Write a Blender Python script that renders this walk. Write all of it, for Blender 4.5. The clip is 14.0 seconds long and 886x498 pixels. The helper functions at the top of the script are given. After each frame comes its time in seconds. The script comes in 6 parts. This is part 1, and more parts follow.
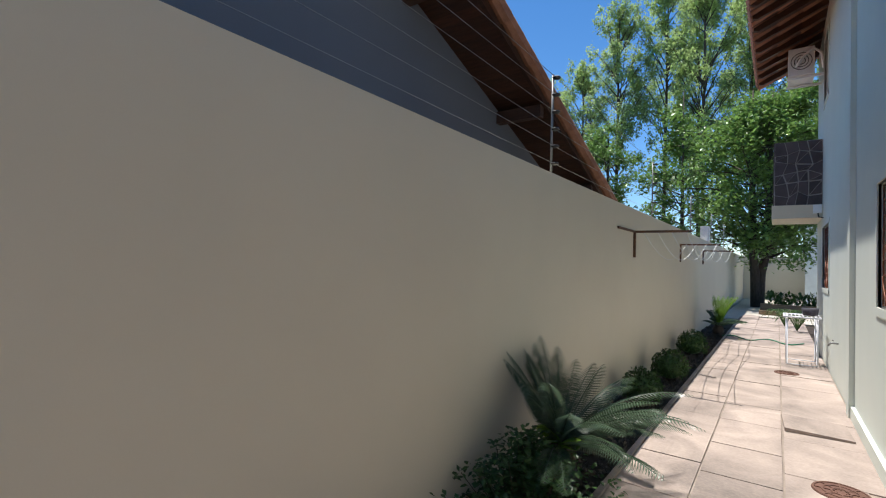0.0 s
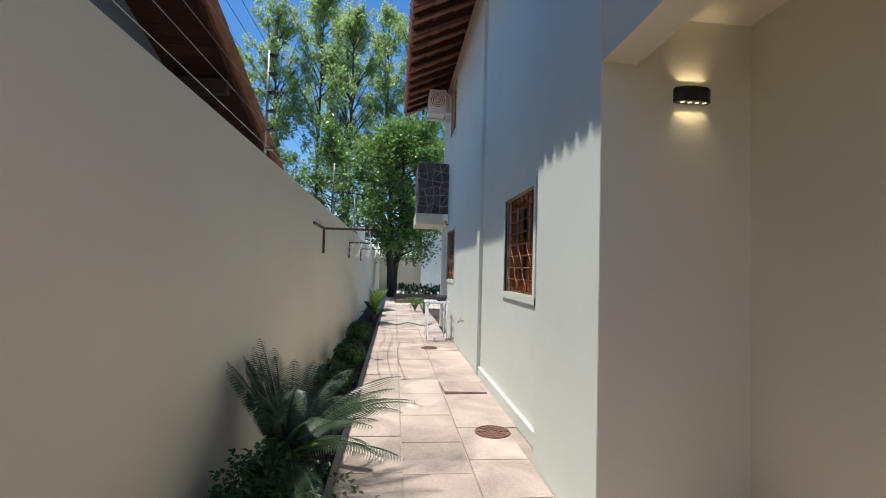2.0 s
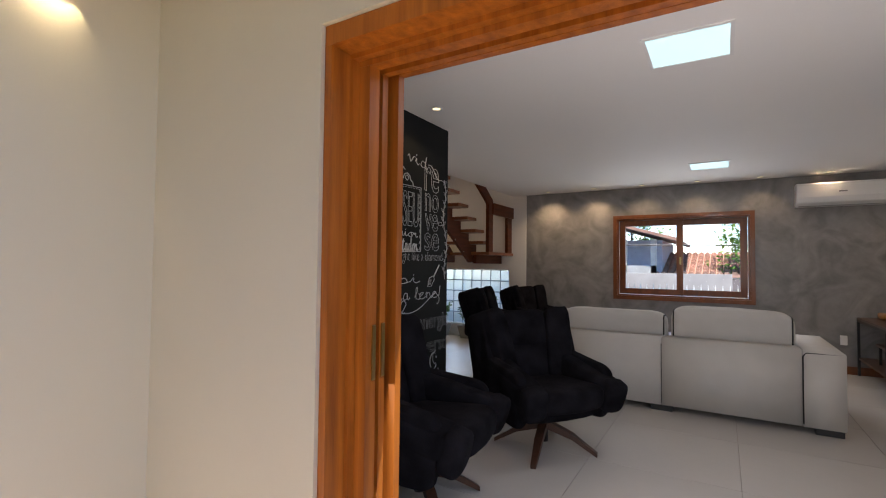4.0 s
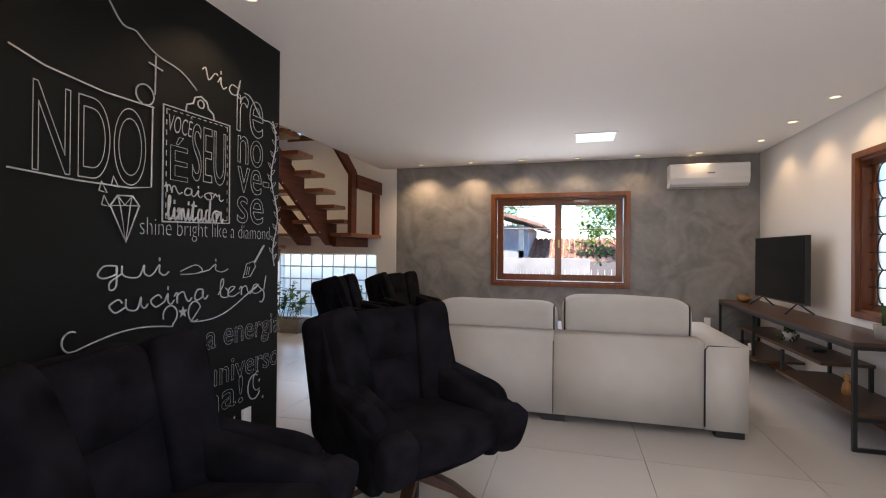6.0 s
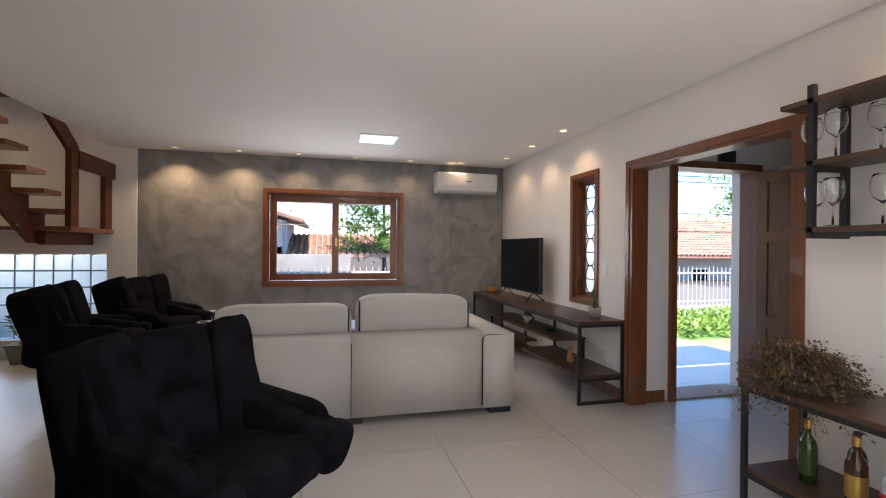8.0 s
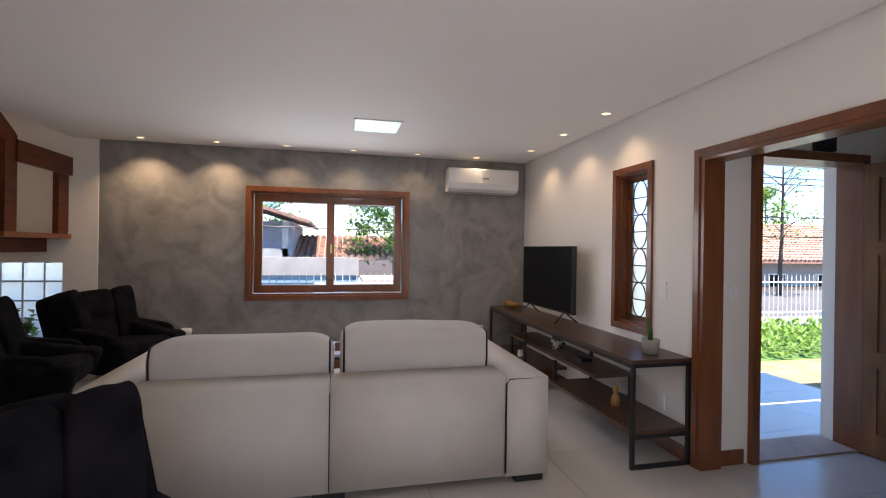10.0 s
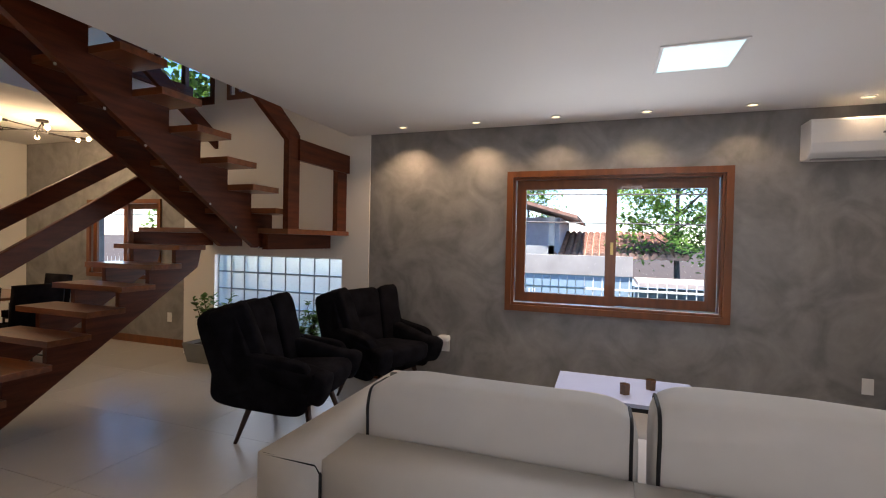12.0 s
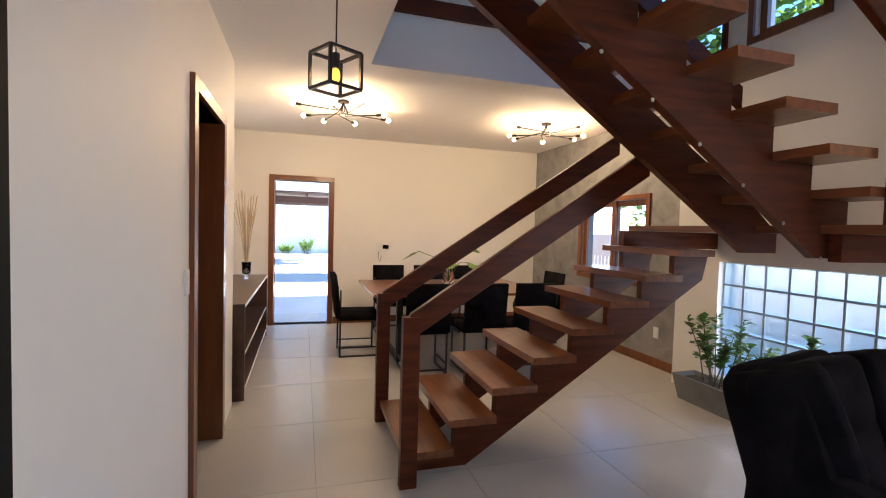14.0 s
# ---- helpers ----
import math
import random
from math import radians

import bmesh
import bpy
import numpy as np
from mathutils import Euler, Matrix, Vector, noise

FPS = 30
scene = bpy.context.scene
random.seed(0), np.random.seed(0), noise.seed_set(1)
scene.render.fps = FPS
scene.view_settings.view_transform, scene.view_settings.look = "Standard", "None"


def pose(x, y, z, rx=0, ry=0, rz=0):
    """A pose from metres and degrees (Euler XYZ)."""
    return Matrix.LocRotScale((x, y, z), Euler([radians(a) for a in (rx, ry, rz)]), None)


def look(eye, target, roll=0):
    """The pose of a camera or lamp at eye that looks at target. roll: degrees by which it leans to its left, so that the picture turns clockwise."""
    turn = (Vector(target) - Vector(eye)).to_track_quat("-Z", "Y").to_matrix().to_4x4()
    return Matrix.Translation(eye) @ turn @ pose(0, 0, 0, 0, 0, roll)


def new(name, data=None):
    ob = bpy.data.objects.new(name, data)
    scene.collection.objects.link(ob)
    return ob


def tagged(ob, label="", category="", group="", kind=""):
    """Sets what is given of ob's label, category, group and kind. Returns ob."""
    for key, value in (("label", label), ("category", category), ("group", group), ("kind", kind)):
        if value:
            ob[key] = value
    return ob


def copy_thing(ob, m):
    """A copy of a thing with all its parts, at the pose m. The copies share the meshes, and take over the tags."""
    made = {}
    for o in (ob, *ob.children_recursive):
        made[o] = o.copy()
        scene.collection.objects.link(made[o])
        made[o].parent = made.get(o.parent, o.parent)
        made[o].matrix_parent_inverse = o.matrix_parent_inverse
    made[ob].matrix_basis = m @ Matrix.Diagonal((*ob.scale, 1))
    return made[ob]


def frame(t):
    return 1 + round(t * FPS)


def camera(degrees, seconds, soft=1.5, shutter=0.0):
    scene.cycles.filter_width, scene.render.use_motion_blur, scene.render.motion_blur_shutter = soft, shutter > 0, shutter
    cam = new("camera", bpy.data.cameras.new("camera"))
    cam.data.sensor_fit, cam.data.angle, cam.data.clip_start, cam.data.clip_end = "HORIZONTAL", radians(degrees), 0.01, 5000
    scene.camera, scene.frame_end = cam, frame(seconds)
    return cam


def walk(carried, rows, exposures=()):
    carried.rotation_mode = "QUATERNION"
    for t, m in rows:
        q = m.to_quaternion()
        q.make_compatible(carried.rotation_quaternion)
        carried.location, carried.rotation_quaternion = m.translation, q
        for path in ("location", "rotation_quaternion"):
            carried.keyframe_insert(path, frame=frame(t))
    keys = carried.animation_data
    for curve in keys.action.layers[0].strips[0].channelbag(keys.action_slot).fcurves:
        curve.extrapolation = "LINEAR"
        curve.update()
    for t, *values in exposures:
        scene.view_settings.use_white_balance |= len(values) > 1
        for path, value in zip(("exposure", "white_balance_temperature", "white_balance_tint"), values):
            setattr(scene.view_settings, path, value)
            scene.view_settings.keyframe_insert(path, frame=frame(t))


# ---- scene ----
cam = camera(87.5, 14.0, soft=1.1)
PATH = [
    (0, (0.323, 0.373, 1.367), (-0.849, 1.993, 1.421), 1.75),
    (0.5, (0.063, 0.429, 1.34), (-0.81, 2.227, 1.403), 1.85),
    (1, (-0.141, 0.511, 1.349), (-0.684, 2.435, 1.422), 1.8),
    (1.5, (-0.273, 0.469, 1.338), (-0.471, 2.458, 1.419), 1.65),
    (2, (-0.254, 0.411, 1.331), (-0.048, 2.399, 1.417), 1.6),
    (2.5, (-0.133, 0.476, 1.34), (0.565, 2.348, 1.432), 1.3),
    (3, (0.05, 0.567, 1.346), (1.213, 2.192, 1.439), 1.1),
    (3.5, (0.315, 0.709, 1.345), (1.831, 2.011, 1.426), 0.8),
    (4, (0.746, 0.827, 1.334), (2.456, 1.861, 1.398), 0.6),
    (4.2, (0.93, 0.846, 1.346), (2.683, 1.808, 1.398), 0.7),
    (6.3, (1.872, 1.282, 1.294), (3.835, 1.664, 1.304), 0.7),
    (6.5, (1.887, 1.351, 1.298), (3.872, 1.599, 1.309), 0.9),
    (7, (1.894, 1.472, 1.319), (3.892, 1.392, 1.324), 0.7),
    (7.5, (1.897, 1.518, 1.332), (3.86, 1.134, 1.329), 0.6),
    (7.7, (1.906, 1.528, 1.335), (3.843, 1.03, 1.331), 0.5),
    (9.8, (2.663, 1.329, 1.448), (4.603, 0.843, 1.441), 0.7),
    (10, (2.821, 1.287, 1.433), (4.771, 0.844, 1.432), 0.8),
    (10.5, (3.268, 1.227, 1.44), (5.239, 0.888, 1.44), 0.8),
    (11, (3.583, 1.218, 1.445), (5.579, 1.086, 1.443), 0.9),
    (11.5, (3.827, 1.308, 1.452), (5.82, 1.471, 1.435), 0.9),
    (12, (4.067, 1.433, 1.455), (5.957, 2.089, 1.419), 1.2),
    (12.5, (4.357, 1.536, 1.448), (5.954, 2.74, 1.4), 1.5),
    (13, (4.545, 1.84, 1.465), (5.828, 3.372, 1.388), 1.6),
    (13.5, (4.774, 2.198, 1.473), (5.676, 3.981, 1.391), 1.5),
    (14, (4.87, 2.61, 1.454), (5.447, 4.523, 1.369), 1.6),
]
walk(cam, [(t, look(eye, target, roll)) for t, eye, target, roll in PATH],
     exposures=[(0.0, 0.40, 6450, 10.5), (2.0, 0.42, 6450, 10.5), (2.5, 0.52, 6450, 10.5), (3.0, 0.72, 6450, 11), (3.5, 0.98, 6500, 12), (4.0, 1.65, 6600, 16), (4.8, 2.0, 6650, 18), (6.5, 2.25, 6700, 18), (7.5, 2.10, 6700, 18), (10.0, 1.95, 6550, 19), (12.0, 1.88, 6600, 18), (12.5, 1.90, 6500, 17), (13.0, 2.25, 6500, 17), (13.5, 2.55, 6150, 17), (14.0, 2.58, 6150, 18)])

# ---- world, sun, large lights ----
SUN_DIR = Vector((-0.265, 0.10, 0.95)).normalized()   # towards the sun
world = bpy.data.worlds.new("sky")
scene.world = world
world.use_nodes = True
wn = world.node_tree.nodes
sky = wn.new("ShaderNodeTexSky")
sky.sky_type = 'NISHITA'
sky.sun_disc = False
sky.sun_elevation = math.asin(SUN_DIR.z)
sky.sun_rotation = math.atan2(SUN_DIR.x, SUN_DIR.y)
sky.altitude = 1200
sky.air_density = 1.0
sky.dust_density = 0.0
sky.ozone_density = 2.5
wn["Background"].inputs["Strength"].default_value = 0.13
vivid = wn.new("ShaderNodeHueSaturation")
vivid.inputs["Saturation"].default_value = 1.25
world.node_tree.links.new(sky.outputs["Color"], vivid.inputs["Color"])
world.node_tree.links.new(vivid.outputs["Color"], wn["Background"].inputs["Color"])
sun = new("sun", bpy.data.lights.new("sun", 'SUN'))
sun.data.energy = 5.0
sun.data.angle = radians(0.5)
sun.data.color = (1.0, 0.96, 0.90)
sun.matrix_world = look(SUN_DIR * 30, (0, 0, 0))


def lamp(name, kind, m, energy, color=(1, 1, 1), size=0.1, size_y=None, spot=None):
    l = bpy.data.lights.new(name, kind)
    l.energy, l.color = energy, color
    if kind == 'AREA':
        l.size = size
        if size_y:
            l.shape, l.size_y = 'RECTANGLE', size_y
    else:
        l.shadow_soft_size = size
    if kind == 'SPOT':
        l.spot_size, l.spot_blend = spot
    ob = new(name, l)
    ob.matrix_world = m
    return ob


# ---- materials ----
def mat(name, color, rough=0.6, metal=0.0, vary=0.06, scale=4.0, fine=60.0, bump=0.1, spec=0.5, stretch=None, dark=None, coat=0.0, island=0.0, rnd=0.0, swirl=0.0):
    """Noise-varied surface: broad stains and fine grain, with relief."""
    m = bpy.data.materials.new(name)
    m.use_nodes = True
    nt = m.node_tree
    n, l = nt.nodes, nt.links
    b = n["Principled BSDF"]
    tc = n.new("ShaderNodeTexCoord")
    mp = n.new("ShaderNodeMapping")
    l.new(tc.outputs["Object"], mp.inputs["Vector"])
    if stretch:
        mp.inputs["Scale"].default_value = stretch
    n1 = n.new("ShaderNodeTexNoise")
    n1.inputs["Scale"].default_value, n1.inputs["Detail"].default_value = scale, 5
    n1.inputs["Distortion"].default_value = swirl
    n2 = n.new("ShaderNodeTexNoise")
    n2.inputs["Scale"].default_value, n2.inputs["Detail"].default_value = fine, 3
    for x in (n1, n2):
        l.new(mp.outputs[0], x.inputs["Vector"])
    mx = n.new("ShaderNodeMix")
    mx.data_type = 'RGBA'
    c = Vector(color)
    lo = Vector(dark) if dark else c * (1 - vary * 2.2)
    hi = c * (1 + vary)
    mx.inputs[6].default_value = (*lo, 1)
    mx.inputs[7].default_value = (*hi, 1)
    ad = n.new("ShaderNodeMath")
    ad.operation = 'MULTIPLY_ADD'
    ad.inputs[1].default_value = 0.35
    l.new(n2.outputs["Fac"], ad.inputs[0])
    sc = n.new("ShaderNodeMath")
    sc.operation = 'MULTIPLY_ADD'
    sc.inputs[1].default_value, sc.inputs[2].default_value = 1.6, -0.45
    l.new(n1.outputs["Fac"], sc.inputs[0])
    l.new(sc.outputs[0], ad.inputs[2])
    l.new(ad.outputs[0], mx.inputs[0])
    out = mx.outputs[2]
    if rnd or island:
        src = n.new("ShaderNodeObjectInfo").outputs["Random"] if rnd else n.new("ShaderNodeNewGeometry").outputs["Random Per Island"]
        hv = n.new("ShaderNodeHueSaturation")
        mr = n.new("ShaderNodeMapRange")
        k = rnd or island
        mr.inputs["To Min"].default_value, mr.inputs["To Max"].default_value = 1 - k, 1 + k
        l.new(src, mr.inputs["Value"])
        l.new(mr.outputs[0], hv.inputs["Value"])
        l.new(out, hv.inputs["Color"])
        out = hv.outputs[0]
    l.new(out, b.inputs["Base Color"])
    b.inputs["Roughness"].default_value = rough
    b.inputs["Metallic"].default_value = metal
    b.inputs["Specular IOR Level"].default_value = spec
    b.inputs["Coat Weight"].default_value = coat
    if bump:
        bp = n.new("ShaderNodeBump")
        bp.inputs["Strength"].default_value, bp.inputs["Distance"].default_value = bump, 0.01
        l.new(ad.outputs[0], bp.inputs["Height"])
        l.new(bp.outputs[0], b.inputs["Normal"])
    return m


def leafy(name, color, rough=0.5, thru=0.4, vary=0.25, island=0.35):
    """A leaf that lets light through."""
    m = mat(name, color, rough, vary=vary, scale=20, bump=0.05, island=island)
    nt = m.node_tree
    b = nt.nodes["Principled BSDF"]
    t = nt.nodes.new("ShaderNodeBsdfTranslucent")
    x = nt.nodes.new("ShaderNodeMixShader")
    x.inputs[0].default_value = thru
    nt.links.new(b.inputs["Base Color"].links[0].from_socket, t.inputs["Color"])
    nt.links.new(b.outputs[0], x.inputs[1])
    nt.links.new(t.outputs[0], x.inputs[2])
    nt.links.new(x.outputs[0], nt.nodes["Material Output"].inputs["Surface"])
    return m


def glow(name, color, strength):
    m = bpy.data.materials.new(name)
    m.use_nodes = True
    b = m.node_tree.nodes["Principled BSDF"]
    b.inputs["Base Color"].default_value = (*color, 1)
    b.inputs["Emission Color"].default_value = (*color, 1)
    b.inputs["Emission Strength"].default_value = strength
    return m


def glassy(name, color=(1, 1, 1), rough=0.0, ior=1.45):
    m = bpy.data.materials.new(name)
    m.use_nodes = True
    b = m.node_tree.nodes["Principled BSDF"]
    b.inputs["Base Color"].default_value = (*color, 1)
    b.inputs["Transmission Weight"].default_value = 1.0
    b.inputs["Roughness"].default_value = rough
    b.inputs["IOR"].default_value = ior
    return m


CREAM = mat("cream paint", (0.64, 0.595, 0.465), 0.55, vary=0.025, scale=1.2, fine=180, bump=0.06)
OFFWHITE = mat("greenish white exterior paint", (0.62, 0.66, 0.60), 0.6, vary=0.03, scale=1.5, fine=150, bump=0.06)
WHITE = mat("white wall paint", (0.80, 0.78, 0.74), 0.6, vary=0.015, scale=1.5, fine=200, bump=0.03)
CEIL = mat("white ceiling paint", (0.86, 0.85, 0.83), 0.7, vary=0.01, scale=1.0, fine=150, bump=0.02)
GREYWALL = mat("burnt cement", (0.29, 0.28, 0.275), 0.5, vary=0.12, scale=2.4, fine=16, bump=0.06, dark=(0.13, 0.128, 0.13), swirl=1.6)
CHALK = mat("chalkboard paint", (0.006, 0.0068, 0.0065), 0.7, vary=0.2, scale=2, fine=40, bump=0.02, spec=0.15)
FLOORM = mat("porcelain floor", (0.51, 0.495, 0.47), 0.25, vary=0.03, scale=1.3, fine=20, bump=0.01, rnd=0.02)
GROUT = mat("grout", (0.35, 0.33, 0.30), 0.9, vary=0.05)
WOOD = mat("varnished wood", (0.47, 0.15, 0.017), 0.38, vary=0.22, scale=3, fine=25, bump=0.1, stretch=(9, 9, 0.5), spec=0.4, dark=(0.20, 0.048, 0.006))
WOODIN = mat("dark varnished wood", (0.19, 0.058, 0.014), 0.35, vary=0.2, scale=3, fine=25, bump=0.06, stretch=(6, 6, 0.6), coat=0.3)
STAIRW = mat("dark stair wood", (0.115, 0.026, 0.008), 0.4, vary=0.30, scale=3, fine=30, bump=0.06, stretch=(1, 8, 8), spec=0.25)
TREADW = mat("tread wood", (0.225, 0.070, 0.022), 0.28, vary=0.25, scale=3, fine=30, bump=0.05, stretch=(8, 1, 8), coat=0.4)
BLACKM = mat("black metal", (0.012, 0.012, 0.013), 0.45, 0.0, vary=0.1, bump=0.02)
BLACKF = mat("black velvet", (0.0105, 0.0098, 0.0125), 1.0, vary=0.4, scale=8, fine=300, bump=0.3, spec=0.05)
SOFAM = mat("off-white linen", (0.58, 0.56, 0.525), 0.9, vary=0.03, scale=6, fine=500, bump=0.25, spec=0.2)
PIPING = mat("black piping", (0.01, 0.01, 0.01), 0.7, vary=0.1)
SOIL = mat("soil", (0.05, 0.035, 0.025), 0.95, vary=0.3, scale=6, fine=60, bump=0.6)
SLAB = mat("pink sandstone slab", (0.48, 0.385, 0.325), 0.85, vary=0.12, scale=1.3, fine=40, bump=0.4, rnd=0.08, dark=(0.13, 0.108, 0.095), swirl=1.0)
SAND = mat("sandy joint", (0.30, 0.245, 0.20), 0.95, vary=0.15, bump=0.3)

# ---- building helpers ----
def bm_box(bm, x0, x1, y0, y1, z0, z1, m=None):
    vs = [bm.verts.new((x, y, z)) for z in (z0, z1) for y in (y0, y1) for x in (x0, x1)]
    for f in ((0, 2, 3, 1), (4, 5, 7, 6), (0, 1, 5, 4), (2, 6, 7, 3), (0, 4, 6, 2), (1, 3, 7, 5)):
        bm.faces.new([vs[i] for i in f])
    if m is not None:
        bmesh.ops.transform(bm, matrix=m, verts=vs)
    return vs


def bevel(bm, w=0.005, seg=2, angle=30):
    es = [e for e in bm.edges if len(e.link_faces) == 2 and e.calc_face_angle(0) > radians(angle)]
    bmesh.ops.bevel(bm, geom=es, offset=w, segments=seg, affect='EDGES', profile=0.5)


def mesh_of(name, bm, material, smooth=False):
    me = bpy.data.meshes.new(name)
    bm.to_mesh(me)
    bm.free()
    me.materials.append(material)
    if smooth:
        for p in me.polygons:
            p.use_smooth = True
    return me


def part(name, bm, material, parent=None, label="", smooth=False):
    ob = new(name, mesh_of(name, bm, material, smooth))
    if parent is not None:
        ob.parent = parent
    if label:
        ob["label"] = label
    return ob


def box(x0, x1, y0, y1, z0, z1, w=0.0, seg=2):
    bm = bmesh.new()
    bm_box(bm, x0, x1, y0, y1, z0, z1)
    if w:
        bevel(bm, w, seg)
    return bm


def boxpart(name, b, material, parent=None, label="", w=0.004, seg=2):
    return part(name, box(*b, w=w, seg=seg), material, parent, label)


def structure(ob, label, category):
    return tagged(ob, label, category, kind="structure")


def thing(name, m, label, category, group=""):
    ob = new(name)
    ob.matrix_world = m
    return tagged(ob, label, category, group)


def wall(name, axis, p0, p1, a0, a1, z0, z1, holes, material, label):
    """A wall between the planes p0 and p1 across an axis, from a0 to a1, with holes (a0, a1, z0, z1)."""
    bm = bmesh.new()
    us = sorted({a0, a1, *[v for h in holes for v in h[:2] if a0 < v < a1]})
    vs = sorted({z0, z1, *[v for h in holes for v in h[2:] if z0 < v < z1]})
    for i in range(len(us) - 1):
        run = None
        for j in range(len(vs) - 1):
            u, v = (us[i] + us[i + 1]) / 2, (vs[j] + vs[j + 1]) / 2
            solid = not any(h[0] < u < h[1] and h[2] < v < h[3] for h in holes)
            if solid:
                run = (run[0], vs[j + 1]) if run else (vs[j], vs[j + 1])
            if run and (not solid or j == len(vs) - 2):
                b = (p0, p1, us[i], us[i + 1]) if axis == "x" else (us[i], us[i + 1], p0, p1)
                bm_box(bm, *b, *run)
                run = None
    bmesh.ops.remove_doubles(bm, verts=bm.verts, dist=0.0005)
    return structure(part(name, bm, material), label, "wall")


FLOOR, CEILZ, HALLZ, GND = 0.0, 2.54, 2.70, -0.17
SIDE, NEARX = 1.0, 0.87       # faces of the garden-side house wall
# ---- the large structure ----
wall("wall_garden", "x", -1.41, -1.25, -6, 32, GND - 0.1, 2.155, [], CREAM, "tall plain cream-painted garden wall")
wall("wall_garden_back", "y", 32, 32.2, -6, 20, GND - 0.1, 2.2, [], CREAM, "cream garden wall at the far end of the yard")
WIN1 = (4.5, 5.6, 1.1, 2.12)
WIN2 = (10.1, 11.4, 1.1, 2.2)
UPW = (10.4, 11.3, 4.45, 5.6)
wall("wall_house_side", "x", SIDE, SIDE + 0.2, 4.0, 12.9, GND - 0.1, 6.0, [WIN1, WIN2, UPW], OFFWHITE, "pale greenish-white rendered house side wall")
wall("wall_house_side_near", "x", NEARX, SIDE + 0.2, 2.87, 4.0, GND - 0.1, 6.0, [], OFFWHITE, "pale greenish-white rendered house side wall")
wall("wall_recess_return", "y", 2.866, 3.1, NEARX + 0.004, 1.775, GND - 0.1, 2.8, [], CREAM, "cream rendered return wall beside the door")
wall("wall_west", "x", 1.775, 2.04, -1.2, 2.957, GND - 0.1, 2.8, [(-0.75, 1.905, 0.0, 2.087)], CREAM, "cream rendered wall with a wide door opening")
wall("wall_house_end", "y", 12.7, 12.9, SIDE + 0.2, 3.7, GND - 0.1, 5.75, [], OFFWHITE, "pale rendered rear house wall")
# porch roof over the door, with its edge beam
bm = box(1.08, 1.775, -3.0, 2.866, 2.8, 3.0)
bm_box(bm, NEARX, 1.08, -3.0, 2.866, 2.52, 3.0)
structure(part("porch_ceiling", bm, CREAM), "cream plaster porch soffit with edge beam", "ceiling")
# inside
wall("wall_chalkboard", "y", 2.957, 3.1, 2.04, 4.34, 0, CEILZ, [], CHALK, "matt black chalkboard wall with white lettering")
D1 = (5.17, 5.97, 0, 2.1)
wall("wall_hall_black", "x", 4.2, 4.34, 3.1, 3.68, 0, HALLZ, [], CHALK, "matt black painted end of the hall wall")
wall("wall_hall", "x", 4.2, 4.34, 3.68, 6.56, 0, HALLZ, [D1], WHITE, "white wall with a wooden door frame")
wall("wall_hall_end", "y", 6.42, 6.56, 3.93, 4.2, 0, HALLZ, [], WHITE, "white wall end beside the dining room")
SW = (5.95, 6.375, .83, 2.085)
ARCH = (3.96, 5.43, 0, 2.07)
wall("wall_south", "y", -1.2, -1.055, 2.04, 8.41, 0, CEILZ + .04, [ARCH, SW], WHITE, "white living room wall with a wide wood-lined opening")
GW = (.49, 2.26, .86, 2.07)
wall("wall_east", "x", 8.41, 8.61, -1.2, 3.76, -0.2, CEILZ + .04, [GW], GREYWALL, "mottled grey burnt-cement wall with a wooden window")
wall("wall_stair", "x", 8.395, 8.61, 3.76, 6.3, -0.2, 5.4, [(4.08, 5.82, .23, 1.235), (5.05, 5.6, 3.1, 3.9), (5.90, 6.95, 3.07, 4.3)], WHITE, "white stairwell wall with a glass block panel")
wall("wall_stair_upper", "x", 8.395, 8.61, 6.3, 7.35, 2.994, 5.4, [(5.90, 6.95, 3.07, 4.3)], WHITE, "white stairwell wall with a wooden window")
wall("wall_dining_east", "x", 8.61, 8.8, 6.3, 9.85, -0.2, 2.79, [(6.99, 8.28, .9, 1.88)], GREYWALL, "mottled grey burnt-cement dining wall")
wall("wall_dining_back", "y", 9.68, 9.85, 3.78, 8.61, -0.2, 2.79, [(4.455, 5.225, 0, 2.1)], WHITE, "cream-white dining room wall with a door")
wall("wall_dining_west", "x", 3.78, 3.93, 6.42, 9.68, 0, 2.79, [], WHITE, "white dining room wall")
wall("wall_vestibule_south", "y", -3.0, -2.85, 2.5, 5.58, -0.2, CEILZ, [], WHITE, "white vestibule wall")
wall("wall_vestibule_west", "x", 2.5, 2.64, -2.85, -1.2, -0.2, CEILZ, [], WHITE, "white vestibule wall")
FD = (-2.42, -1.50, 0, 2.1)
wall("wall_front", "x", 5.44, 5.70, -3.0, -1.2, -0.2, CEILZ, [FD], WHITE, "white wall with the front door")
wall("wall_hall_back", "x", 2.9, 3.0, 3.1, 6.42, 0, HALLZ, [], WHITE, "white wall of the room behind the door")
wall("wall_hall_side", "y", 6.42, 6.56, 2.9, 3.93, 0, HALLZ, [], WHITE, "white wall of the room behind the door")
bm = box(2.04, 8.388, -1.033, 4.0, CEILZ, 2.99)
